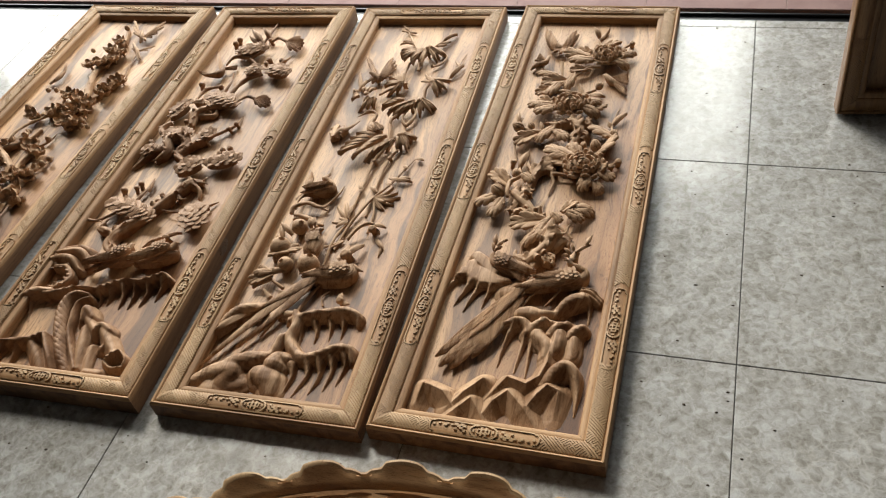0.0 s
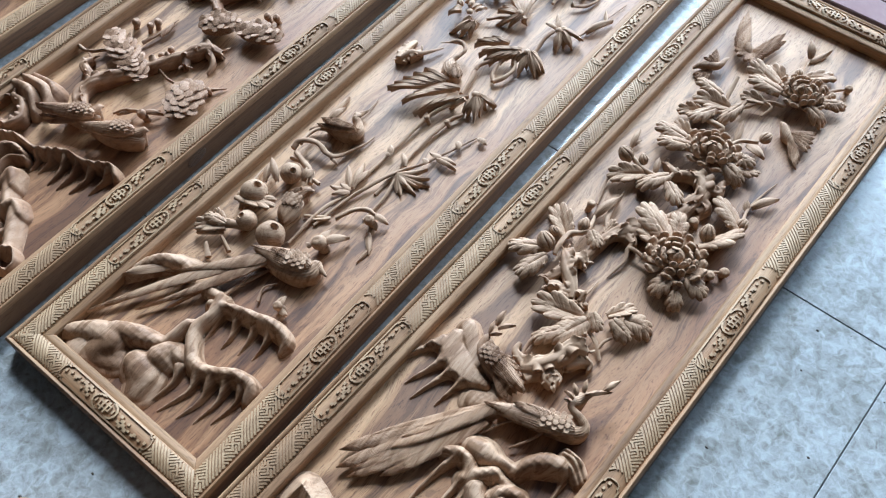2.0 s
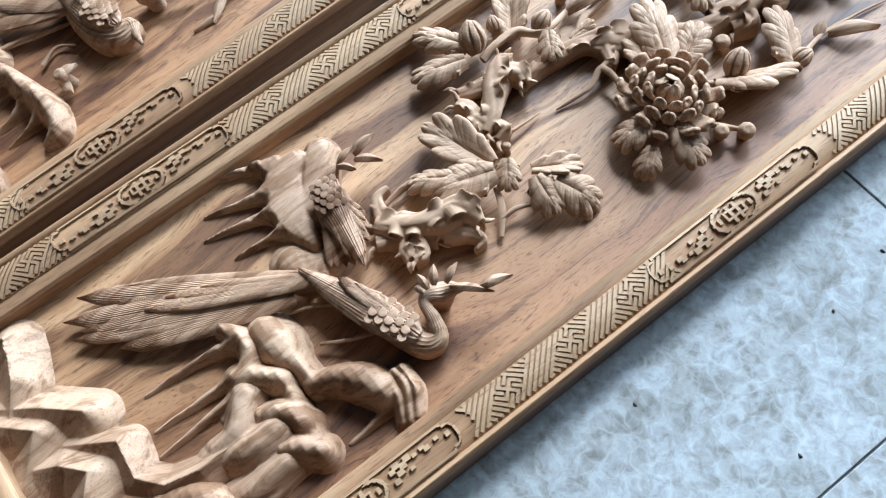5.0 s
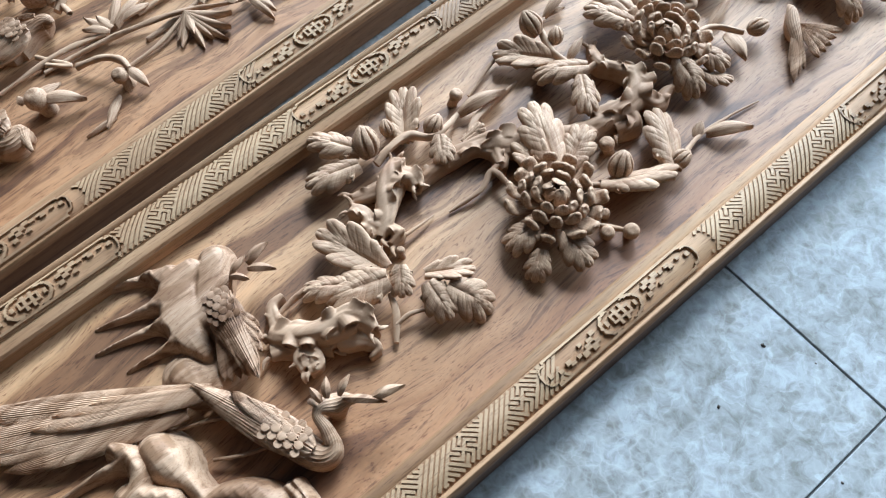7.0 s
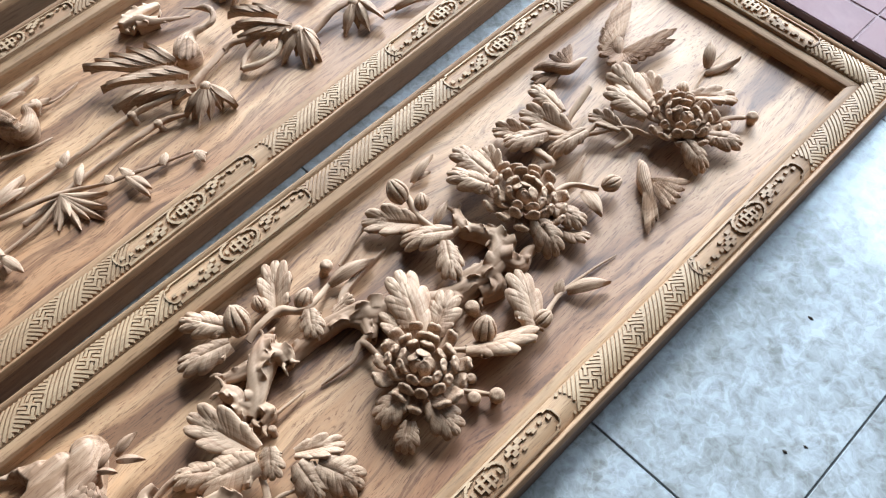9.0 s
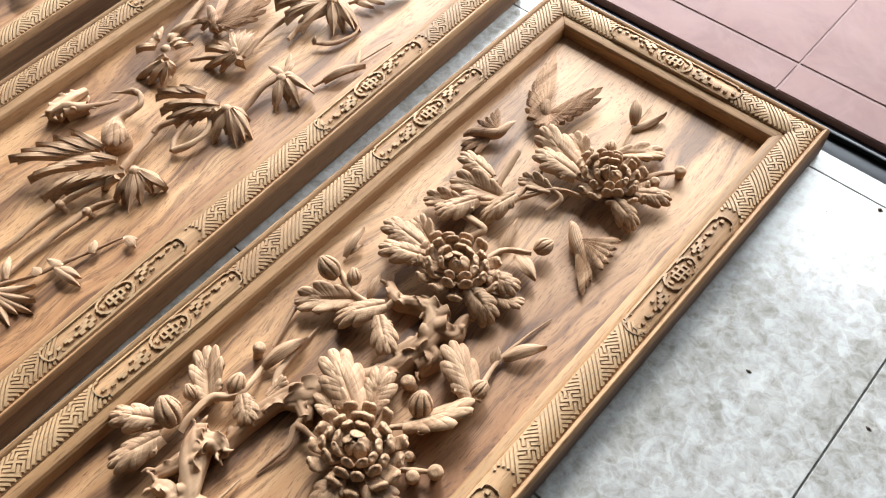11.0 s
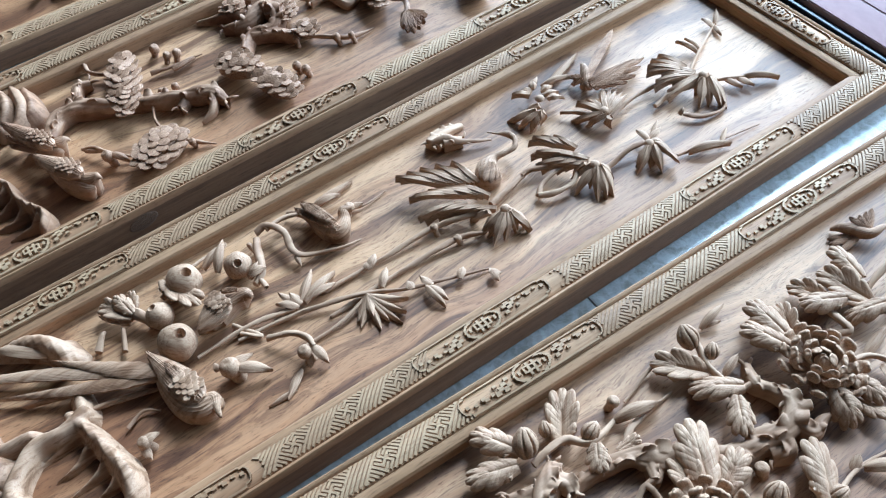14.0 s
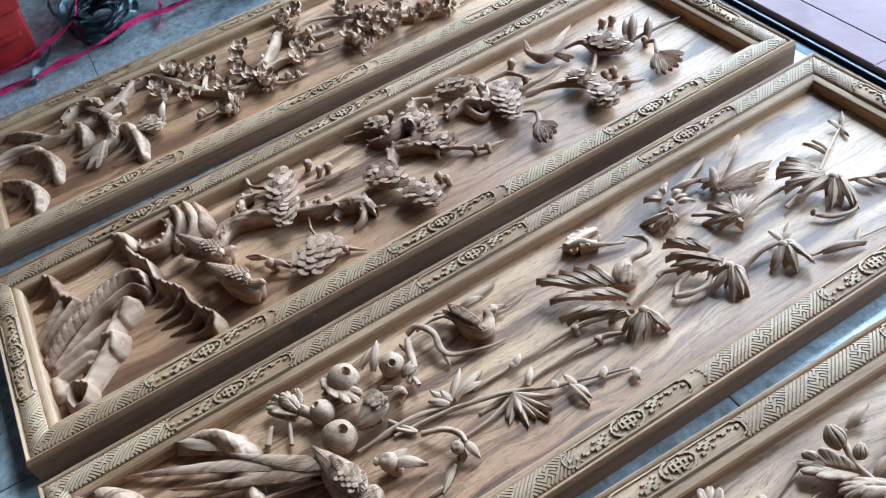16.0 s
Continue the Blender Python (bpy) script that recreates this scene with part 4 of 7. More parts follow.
def mum(panel, x, y, h, comb, burst):
    """A chrysanthemum laid over: a comb of long overlapping rays behind its heart, a burst of shorter ones in front.

    The comb has rows: the feet run from (bx0, by0) to (bx1, by1), the tips from (tx0, ty0) to (tx1, ty1), n rays, tips at the height top."""
    blades = []
    for bx0, by0, bx1, by1, tx0, ty0, tx1, ty1, n, top in comb:
        n = int(1.3 * n)
        for k in range(n):
            t = k / max(1, n - 1)
            bend = 1 + 0.1 * math.sin(math.pi * t)
            x0, y0 = bx0 + (bx1 - bx0) * t, by0 + (by1 - by0) * t
            x1, y1 = tx0 + (tx1 - tx0) * t, ty0 + (ty1 - ty0) * t
            blades.append((x0, y0, h - 2, x0 + (x1 - x0) * bend, y0 + (y1 - y0) * bend, top - 3 * (k % 2), 10.2))
    blades += [(x0, y0, h + 1 - (k % 3), x1, y1, 6 + 5 * (k % 2), 10) for k, (x0, y0, x1, y1) in enumerate(burst)]
    return rays(panel, "chrysanthemum", "carved chrysanthemum with long curling rays", blades, x, y, h, 8)


def blossom(panel, x, y, h, r, tilt=20, turn=0):
    """A five-petalled plum blossom."""
    r *= 1.4
    h *= 0.8
    m0 = Matrix.Translation(up(x, y, h)) @ pose(0, 0, 0, tilt, 0, turn)
    top = child("blossom", MESH["berry"], panel, m0 @ Matrix.Diagonal((r * 0.22 * MM, r * 0.22 * MM, h / 3.0 * MM, 1)), "five-petalled carved blossom")
    inv = top.matrix_basis.inverted()
    for k in range(5):
        a = radians(72 * k)
        d = Vector((math.cos(a), math.sin(a), 0.12))
        q = m0 @ aim(d * r * 0.15 * MM, d * r * MM, r * 0.8 * MM, 0, r * MM)
        child("petal", MESH["round"], top, inv @ q)
    return top


def cone(panel, x, y, h, a, b, turn, rows=6, size=13):
    """A mound of overlapping round scales, as pine boughs are carved."""
    top = child("pine_tuft", MESH["core"], panel, Matrix.Translation(up(x, y, 2)) @ pose(0, 0, 0, 0, 0, turn) @ Matrix.Diagonal((a * 0.86 * MM, b * 0.86 * MM, h * 0.95 * MM, 1)), "mound of overlapping round scales")
    inv, rot = top.matrix_basis.inverted(), Matrix.Rotation(radians(turn), 3, "Z")
    rng = random.Random(int(x + y))
    size, b = size * 1.3, b * 1.2
    rows = max(3, int(round(2 * a / (size * 0.62))))
    for i in range(rows):
        u = 1 - 2 * (i + 0.5) / rows
        span = math.sqrt(max(0.05, 1 - u * u * 0.9))
        n = max(2, int(round(2 * b * span / (size * 0.86))))
        for j in range(n):
            s = (2 * (j + 0.5 + (0.5 if i % 2 else 0) * 0.6) / n - 1.1) * span
            z = h * (0.45 + 0.75 * math.sqrt(max(0.0, 1 - 0.75 * (u * u + s * s))))
            p = rot @ Vector((a * u, b * s, 0))
            q = rot @ Vector((a * u - size * 0.95, b * s * 1.1, 0))
            child("scale", MESH["scale"], top, inv @ aim(up(x + p.x, y + p.y, z * 0.8), up(x + q.x, y + q.y, z * 0.8 - 1 + rng.uniform(-1, 1)), size * rng.uniform(0.98, 1.12) * MM, rng.uniform(-12, 12), size * 0.5 * MM))
    return top



# peony panel: the top flower and its leaves
peony(P4, 281, 1268, 26, 43, 38, 0)
leaf(P4, 242, 1255, 18, 163, 1270, 24, 24)
leaf(P4, 242, 1273, 20, 193, 1298, 26, 22, var=1)
leaf(P4, 248, 1240, 20, 179, 1242, 26, 28, var=0)
leaf(P4, 316, 1264, 20, 356, 1296, 16, 26, var=0)
leaf(P4, 303, 1239, 22, 347, 1231, 14, 30, var=2)
bud(P4, 248, 1314, 20, 9, 261, 1283, 8)
leaf(P4, 259, 1312, 16, 307, 1356, 20, 25, var=1)
leaf(P4, 244, 1377, 8, 225, 1407, 26, 17, "lance")
leaf(P4, 245, 1371, 6, 268, 1420, 14, 13, "lance")
branch(P4, (259, 1312, 4, 3), (245, 1371, 6, 2), (241, 1426, 4, 1))
berry(P4, 324, 1307, 14, 7)
berry(P4, 298, 1301, 14, 6)
branch(P4, (303, 1293, 10, 3), (319, 1319, 14, 4), (334, 1336, 14, 3))
berry(P4, 340, 1342, 15, 8)
branch(P4, (129, 1100, 10, 2), (154, 1116, 14, 3), (188, 1144, 16, 4), (211, 1175, 18, 4), (235, 1209, 20, 4), (268, 1227, 14, 4))
leaf(P4, 171, 1131, 16, 146, 1079, 22, 28, var=0)
leaf(P4, 207, 1167, 20, 189, 1115, 14, 26, var=2)
leaf(P4, 234, 1204, 22, 190, 1193, 28, 24, var=1)
leaf(P4, 155, 1121, 14, 113, 1093, 20, 22, var=1)
branch(P4, (205, 1170, 18, 5), (205, 1199, 22, 4), (202, 1232, 16, 2))
branch(P4, (236, 1208, 20, 3), (249, 1204, 16, 4), (243, 1182, 8, 2))
leaf(P4, 190, 1160, 14, 122, 1137, 26, 30, var=1)
leaf(P4, 160, 1173, 12, 104, 1177, 22, 28, var=0)
branch(P4, (181, 1156, 12, 3), (170, 1183, 20, 5), (163, 1223, 28, 5))
branch(P4, (164, 1105, 12, 4), (182, 1105, 16, 6), (204, 1103, 14, 6), (191, 1079, 8, 4))
bird(P4, [((75, 1213, 6, 3), (87, 1223, 16, 8), (114, 1240, 18, 8), (118, 1259, 20, 5), (120, 1272, 18, 1))],
     [(112, 1242, 18, 90, 1268, 24, 9), (112, 1242, 18, 89, 1257, 24, 9), (112, 1242, 18, 88, 1245, 24, 9), (112, 1242, 18, 83, 1233, 24, 9), (107, 1236, 10, 93, 1192, 4, 9), (107, 1236, 10, 84, 1197, 4, 9), (107, 1236, 10, 109, 1197, 4, 9)],
     [], 'small carved bird at rest')
bird(P4, [((151, 1301, 12, 5), (141, 1311, 20, 9), (132, 1324, 24, 6))],
     [(140, 1310, 14, 82, 1410, 20, 13), (140, 1310, 14, 84, 1385, 20, 13), (140, 1310, 14, 88, 1364, 20, 13), (140, 1310, 14, 94, 1344, 20, 13), (140, 1310, 14, 100, 1325, 20, 13), (140, 1310, 14, 108, 1310, 20, 13), (140, 1310, 14, 118, 1294, 20, 13), (140, 1310, 14, 130, 1283, 20, 13), (147, 1312, 14, 175, 1398, 18, 13), (147, 1312, 14, 186, 1379, 18, 13)] + [(147, 1312, 14, 185, 1361, 18, 13), (147, 1312, 14, 182, 1344, 18, 13), (147, 1312, 14, 179, 1326, 18, 13), (147, 1312, 14, 175, 1311, 18, 13), (147, 1312, 14, 170, 1297, 18, 13), (147, 1312, 14, 163, 1284, 18, 13), (147, 1312, 14, 148, 1280, 18, 13)],
     [], 'carved bird with both wings spread')

# swallow and the middle peony
bird(P4, [((280, 1184, 18, 2), (289, 1177, 22, 7), (303, 1165, 20, 10), (321, 1153, 14, 8), (338, 1139, 8, 4))],
     [(307, 1165, 18, 355, 1109, 6, 9), (307, 1165, 18, 351, 1123, 6, 9), (307, 1165, 18, 350, 1133, 6, 9), (307, 1165, 18, 338, 1124, 6, 9), (308, 1168, 18, 346, 1203, 14, 10), (308, 1168, 18, 348, 1188, 14, 10), (308, 1168, 18, 351, 1176, 14, 10), (308, 1168, 18, 353, 1164, 14, 10), (308, 1168, 18, 353, 1152, 14, 10)],
     [], 'carved swallow with forked tail')
peony(P4, 221, 1035, 30, 46, 40, 0)
leaf(P4, 173, 1029, 20, 106, 1028, 26, 30, var=0)
leaf(P4, 172, 1042, 18, 128, 1060, 26, 24, var=1)
leaf(P4, 185, 1019, 22, 128, 995, 28, 32, var=0)
leaf(P4, 251, 1045, 24, 295, 1062, 20, 30, var=0)
leaf(P4, 251, 1018, 26, 298, 1009, 18, 36, var=2)
leaf(P4, 270, 1034, 12, 312, 1050, 12, 26, var=3)
bud(P4, 102, 933, 24, 15, 125, 930, 8)
bud(P4, 132, 945, 20, 10, 143, 933, 8)
leaf(P4, 151, 926, 14, 101, 877, 24, 26, var=1)
leaf(P4, 190, 940, 14, 157, 889, 22, 36, var=2)
leaf(P4, 94, 963, 8, 86, 1009, 14, 12, "lance")
leaf(P4, 94, 970, 6, 101, 990, 10, 9, "lance")
leaf(P4, 163, 937, 12, 151, 971, 16, 12, "lance")
leaf(P4, 196, 923, 22, 238, 894, 26, 32, var=0)
branch(P4, (112, 941, 14, 5), (147, 929, 16, 5), (186, 935, 18, 5), (192, 949, 22, 5))
branch(P4, (119, 820, 4, 2), (104, 869, 8, 3), (106, 892, 12, 3))
lump(P4, ((166, 970, 12, 5), (192, 957, 22, 7), (210, 967, 20, 7), (233, 973, 24, 10), (252, 958, 22, 12), (254, 929, 18, 11), (243, 900, 14, 9)),
     ((253, 958, 20, 10), (276, 964, 20, 8), (271, 985, 22, 5), (272, 997, 20, 3)),
     ((233, 973, 22, 8), (250, 979, 28, 5), (253, 978, 28, 3)),
     ((248, 938, 16, 9), (275, 929, 14, 9), (268, 908, 10, 8)),
     ((254, 930, 12, 10), (248, 882, 12, 12), (230, 849, 12, 11), (208, 821, 14, 11)), name='trunk', wall=0.5)
branch(P4, (235, 1063, 18, 4), (243, 1095, 16, 4), (273, 1113, 18, 4))
bud(P4, 279, 1129, 20, 12, 270, 1106, 18)
leaf(P4, 259, 1100, 14, 301, 1086, 18, 20, "lance", var=1)
leaf(P4, 238, 1095, 8, 224, 1147, 14, 14, "lance", var=0)
bud(P4, 343, 929, 20, 12, 338, 904, 14)
leaf(P4, 348, 912, 14, 282, 955, 22, 36, var=0, roll=20)
branch(P4, (320, 870, 12, 3), (336, 902, 14, 4), (342, 930, 16, 4), (333, 973, 8, 3), (337, 1024, 5, 2), (344, 1063, 3, 1))
leaf(P4, 335, 983, 8, 366, 1025, 14, 17, "lance", var=1)
leaf(P4, 331, 970, 8, 323, 989, 14, 13, "lance", var=0)
bud(P4, 308, 873, 24, 15, 313, 862, 8)
leaf(P4, 308, 843, 14, 358, 910, 24, 38, var=3, roll=-25)
branch(P4, (292, 829, 14, 4), (308, 848, 12, 4), (323, 869, 12, 3))
berry(P4, 335, 824, 14, 6)
berry(P4, 354, 809, 16, 8)
branch(P4, (325, 797, 12, 4), (346, 813, 14, 4), (363, 825, 16, 3))
berry(P4, 369, 829, 16, 9)
berry(P4, 275, 887, 14, 9)

# the lower peony and the gnarled ring of branches
peony(P4, 293, 791, 34, 46, 42, 0)
leaf(P4, 266, 817, 20, 188, 854, 30, 42, var=0)
leaf(P4, 265, 801, 24, 209, 817, 30, 38, var=1)
leaf(P4, 273, 831, 18, 247, 880, 26, 38, var=0)
leaf(P4, 304, 759, 26, 299, 716, 20, 40, var=2)
leaf(P4, 325, 768, 28, 370, 769, 18, 46, var=0)
leaf(P4, 325, 743, 20, 343, 715, 12, 34, var=2)
branch(P4, (275, 772, 18, 3), (253, 770, 16, 4), (219, 768, 18, 4), (225, 746, 10, 4), (220, 705, 3, 1.5))
branch(P4, (218, 768, 16, 4), (216, 784, 20, 4), (203, 790, 14, 3))
lump(P4, ((211, 819, 16, 12), (194, 794, 18, 12), (181, 776, 16, 9), (173, 740, 12, 8), (172, 694, 8, 6)),
     ((177, 770, 12, 5), (156, 795, 14, 4), (149, 816, 12, 3), (140, 876, 4, 1)),
     ((198, 794, 16, 9), (218, 782, 20, 6), (225, 780, 18, 3)), name='trunk', wall=0.5)
bud(P4, 104, 684, 26, 17, 122, 675, 8)
bud(P4, 99, 716, 18, 9, 112, 710, 8)
bud(P4, 133, 756, 22, 12, 136, 737, 10)
berry(P4, 115, 805, 16, 8)
leaf(P4, 132, 793, 10, 148, 852, 16, 18, "lance", var=1)
leaf(P4, 125, 721, 14, 66, 766, 22, 22, var=1)
leaf(P4, 106, 675, 16, 55, 640, 22, 26, var=0)
leaf(P4, 120, 663, 18, 102, 603, 20, 34, var=0)
leaf(P4, 149, 752, 24, 178, 734, 20, 44, var=0)
leaf(P4, 167, 770, 12, 170, 800, 18, 22, var=3)
branch(P4, (127, 679, 16, 5), (123, 702, 20, 6), (124, 728, 20, 6), (143, 749, 20, 5), (133, 791, 10, 3), (126, 814, 6, 2))
lump(P4, ((136, 698, 20, 5), (150, 686, 26, 10), (164, 668, 22, 12), (185, 644, 20, 10), (198, 624, 16, 7)),
     ((152, 686, 24, 9), (170, 696, 26, 9), (181, 693, 26, 5)),
     ((155, 622, 22, 6), (172, 629, 24, 7), (191, 619, 20, 6), (197, 615, 16, 3)),
     ((144, 632, 18, 5), (154, 660, 20, 7)),
     ((197, 640, 16, 7), (210, 644, 18, 6), (213, 630, 12, 5)), name='trunk', wall=0.4)
berry(P4, 224, 634, 10, 5)
branch(P4, (213, 637, 10, 3), (214, 664, 10, 2), (212, 689, 4, 1))
leaf(P4, 237, 606, 22, 155, 580, 30, 34, var=1)
leaf(P4, 245, 619, 30, 271, 599, 22, 52, var=0)
leaf(P4, 266, 632, 26, 294, 677, 26, 28, var=1)
leaf(P4, 250, 602, 26, 223, 539, 18, 50, var=0)
leaf(P4, 229, 570, 16, 194, 526, 16, 28, var=2)
leaf(P4, 276, 628, 26, 319, 624, 14, 50, var=0)
leaf(P4, 290, 641, 18, 337, 663, 10, 48, var=2)
branch(P4, (258, 594, 16, 4), (280, 584, 14, 4), (300, 567, 6, 3))
branch(P4, (287, 578, 12, 3), (287, 595, 14, 3), (294, 612, 12, 2))
branch(P4, (196, 544, 14, 4), (195, 516, 12, 4), (199, 491, 12, 3))
lump(P4, ((208, 478, 12, 8), (231, 492, 22, 12), (248, 516, 28, 12), (254, 540, 32, 13), (265, 554, 34, 11), (282, 555, 28, 6)),
     ((219, 485, 14, 8), (188, 493, 12, 5), (184, 510, 14, 3)),
     ((267, 483, 20, 8), (254, 483, 26, 6), (256, 495, 24, 6), (269, 493, 22, 6), (268, 482, 22, 6)),
     ((262, 525, 18, 9), (278, 541, 20, 7), (294, 549, 18, 4), (297, 536, 14, 2)),
     ((223, 466, 6, 10), (234, 487, 8, 12), (257, 519, 6, 12)), name='trunk', wall=0.5)

# the long-tailed bird, its mate and the dripping rocks
bird(P4, [((227, 395, 18, 8), (270, 416, 22, 15), (311, 429, 24, 18), (342, 439, 26, 15), (348, 453, 30, 11), (333, 459, 36, 8), (318, 460, 42, 6), (314, 469, 46, 9), (318, 481, 46, 12), (324, 491, 43, 8), (330, 498, 40, 3)), ((262, 405, 14, 3), (246, 380, 16, 2.4), (228, 345, 8, 2)), ((305, 415, 14, 3), (296, 388, 16, 2.4), (278, 360, 10, 2))],
     [(226, 397, 22, 84, 192, 12, 24), (226, 397, 22, 99, 169, 12, 24), (226, 397, 22, 120, 180, 12, 24), (227, 368, 20, 121, 169, 10, 22), (227, 368, 20, 158, 202, 10, 22), (227, 368, 20, 178, 244, 10, 22), (235, 406, 28, 145, 242, 22, 16), (235, 406, 28, 146, 265, 22, 16), (235, 406, 28, 179, 301, 22, 16), (329, 431, 36, 216, 388, 30, 13)] + [(329, 431, 36, 226, 391, 30, 13), (329, 431, 36, 238, 395, 30, 13), (329, 431, 36, 251, 401, 30, 13), (329, 431, 36, 262, 405, 30, 13), (329, 431, 36, 276, 410, 30, 13), (327, 435, 42, 245, 411, 40, 13), (327, 435, 42, 258, 414, 40, 13), (327, 435, 42, 271, 417, 40, 13), (327, 435, 42, 285, 420, 40, 13), (312, 465, 44, 302, 462, 46, 6)],
     [], 'long-tailed carved bird, tail feathers spread', [(340, 438, 34, 209, 386, 26, 44)],
     crest=[(322, 488, 45, 352, 518, 44, 9), (340, 508, 46, 352, 540, 50, 11), (314, 470, 50, 296, 470, 54, 8), (315, 476, 52, 299, 488, 57, 9), (320, 486, 52, 312, 506, 58, 8)])
bird(P4, [((142, 480, 36, 3), (143, 472, 36, 9), (146, 457, 32, 9), (167, 448, 30, 16), (197, 441, 26, 15), (219, 433, 18, 8))],
     [(170, 453, 42, 204, 471, 26, 12), (170, 453, 42, 217, 466, 26, 12), (170, 453, 42, 227, 458, 26, 12), (170, 453, 42, 236, 448, 26, 12), (170, 453, 42, 241, 438, 26, 12), (170, 453, 42, 231, 433, 26, 12), (170, 447, 36, 236, 433, 16, 11), (170, 447, 36, 232, 426, 16, 11), (170, 447, 36, 229, 418, 16, 11), (170, 447, 36, 223, 413, 16, 11)] + [(141, 480, 36, 158, 491, 36, 7)],
     [], 'carved bird beside the rock, wings folded', [(147, 457, 38, 245, 440, 24, 42)],
     crest=[(144, 478, 38, 160, 492, 40, 8), (143, 480, 38, 136, 504, 40, 8), (141, 500, 34, 138, 530, 40, 12), (146, 498, 34, 166, 520, 34, 10)])
lump(P4, ((102, 479, 24, 9), (129, 457, 22, 10), (154, 436, 18, 9)),
     ((97, 453, 30, 8), (104, 433, 26, 12), (130, 420, 26, 13), (158, 413, 24, 10), (188, 414, 20, 5)),
     ((89, 432, 28, 9), (69, 409, 20, 5), (51, 363, 3, 1)),
     ((110, 418, 24, 9), (100, 389, 16, 5), (83, 341, 3, 1)),
     ((134, 410, 24, 9), (122, 383, 16, 5), (107, 327, 3, 1)),
     ((156, 407, 22, 8), (150, 380, 14, 4), (144, 342, 3, 1)),
     ((188, 387, 10, 12), (209, 399, 10, 12), (211, 419, 8, 10)), cap=21)
lump(P4, ((210, 294, 24, 7), (231, 304, 28, 8), (252, 300, 26, 8), (261, 284, 22, 8)),
     ((230, 305, 26, 7), (217, 263, 16, 5), (211, 196, 2, 1.5)),
     ((257, 292, 24, 7), (252, 256, 15, 5), (248, 187, 2, 1.5)),
     ((269, 281, 20, 7), (269, 245, 12, 5), (272, 179, 2, 1.5)),
     ((257, 278, 22, 8), (269, 295, 26, 8), (287, 312, 28, 8)),
     ((273, 298, 20, 9), (275, 278, 12, 9), (279, 254, 4, 6)),
     ((304, 279, 22, 7), (315, 297, 28, 8), (336, 307, 26, 8)),
     ((314, 293, 22, 10), (315, 270, 13, 10), (315, 249, 5, 8)),
     ((342, 278, 20, 7), (352, 292, 26, 8), (365, 305, 24, 8)),
     ((349, 289, 18, 10), (351, 274, 10, 9), (342, 259, 4, 6)),
     ((286, 314, 22, 6), (308, 312, 18, 6), (333, 311, 20, 6), (351, 308, 18, 6)))
lump(P4, ((238, 324, 26, 12), (254, 326, 28, 13), (268, 327, 24, 11)),
     ((269, 331, 22, 8), (288, 333, 24, 7), (309, 336, 20, 6)),
     ((309, 335, 22, 8), (319, 356, 27, 9), (337, 374, 30, 11), (356, 382, 28, 10)),
     ((361, 381, 26, 8), (371, 366, 14, 5), (373, 329, 2, 1.5)),
     ((348, 400, 28, 3.5), (368, 400, 26, 3.5), (392, 385, 14, 3)),
     ((349, 408, 26, 3.5), (373, 407, 24, 3.5), (393, 393, 12, 3)),
     ((352, 391, 28, 4), (370, 389, 24, 3.5), (389, 379, 12, 3)))
crests(P4, ((76, 78, 14), (83, 117, 30), (98, 113, 32)),
     ((98, 114, 30), (126, 105, 30), (150, 83, 14)),
     ((137, 77, 12), (166, 113, 24), (198, 147, 30), (211, 128, 10)),
     ((131, 50, 8), (159, 75, 20), (184, 100, 28), (214, 65, 8)),
     ((206, 71, 8), (227, 103, 24), (252, 125, 32), (284, 98, 26), (320, 58, 6)),
     ((206, 110, 8), (243, 159, 28), (280, 154, 20), (304, 174, 24), (313, 207, 26), (311, 250, 22)),
     ((280, 87, 8), (306, 128, 26), (324, 150, 32), (346, 146, 24), (345, 88, 6)))
lump(P4, ((314, 162, 14, 9), (334, 193, 28, 11), (353, 204, 32, 9), (372, 187, 26, 8), (380, 148, 12, 4), (381, 105, 3, 1)),
     ((335, 185, 14, 8), (355, 198, 20, 9)))
lump(P4, ((278, 277, 22, 11), (304, 251, 22, 9), (301, 227, 16, 6)),
     ((324, 282, 24, 11), (323, 254, 22, 11), (307, 217, 12, 8)),
     ((354, 274, 22, 8), (354, 237, 14, 10), (347, 212, 8, 8)))

# chrysanthemum panel
mum(P3, 291, 888, 32, [(226, 890, 196, 848, 176, 878, 147, 797, 7, 46), (255, 888, 222, 850, 205, 860, 182, 795, 6, 36), (280, 880, 234, 838, 246, 845, 216, 785, 6, 25)],
    [(280, 865, 253, 842), (292, 879, 290, 840), (296, 880, 298, 843), (298, 882, 324, 844), (300, 885, 326, 863), (300, 888, 325, 885), (301, 890, 321, 895), (300, 893, 332, 909), (299, 893, 321, 917), (296, 891, 306, 910)])
branch(P3, (237, 616, 3, 4), (241, 706, 6, 4), (243, 792, 12, 5), (260, 844, 18, 5), (276, 873, 20, 5))
berry(P3, 245, 795, 14, 6)
berry(P3, 281, 811, 12, 6)
branch(P3, (279, 602, 2, 4), (275, 723, 5, 4), (280, 811, 10, 5), (294, 845, 12, 4))
bird(P3, [((228, 906, 14, 9), (219, 910, 26, 21), (203, 920, 28, 20), (195, 936, 29, 9), (200, 956, 29, 5.5), (201, 971, 31, 5), (189, 981, 33, 5), (174, 979, 33, 6), (163, 970, 31, 2.5), (147, 960, 28, 1))],
     [(214, 917, 42, 237, 891, 38, 10), (217, 921, 42, 244, 897, 36, 10), (208, 912, 40, 225, 892, 34, 9), (219, 923, 38, 242, 908, 32, 9)],
     [], 'carved crane with its neck bent back')
branch(P3, (101, 885, 12, 9), (112, 906, 18, 10), (127, 921, 14, 6), (149, 965, 8, 2), name='root')
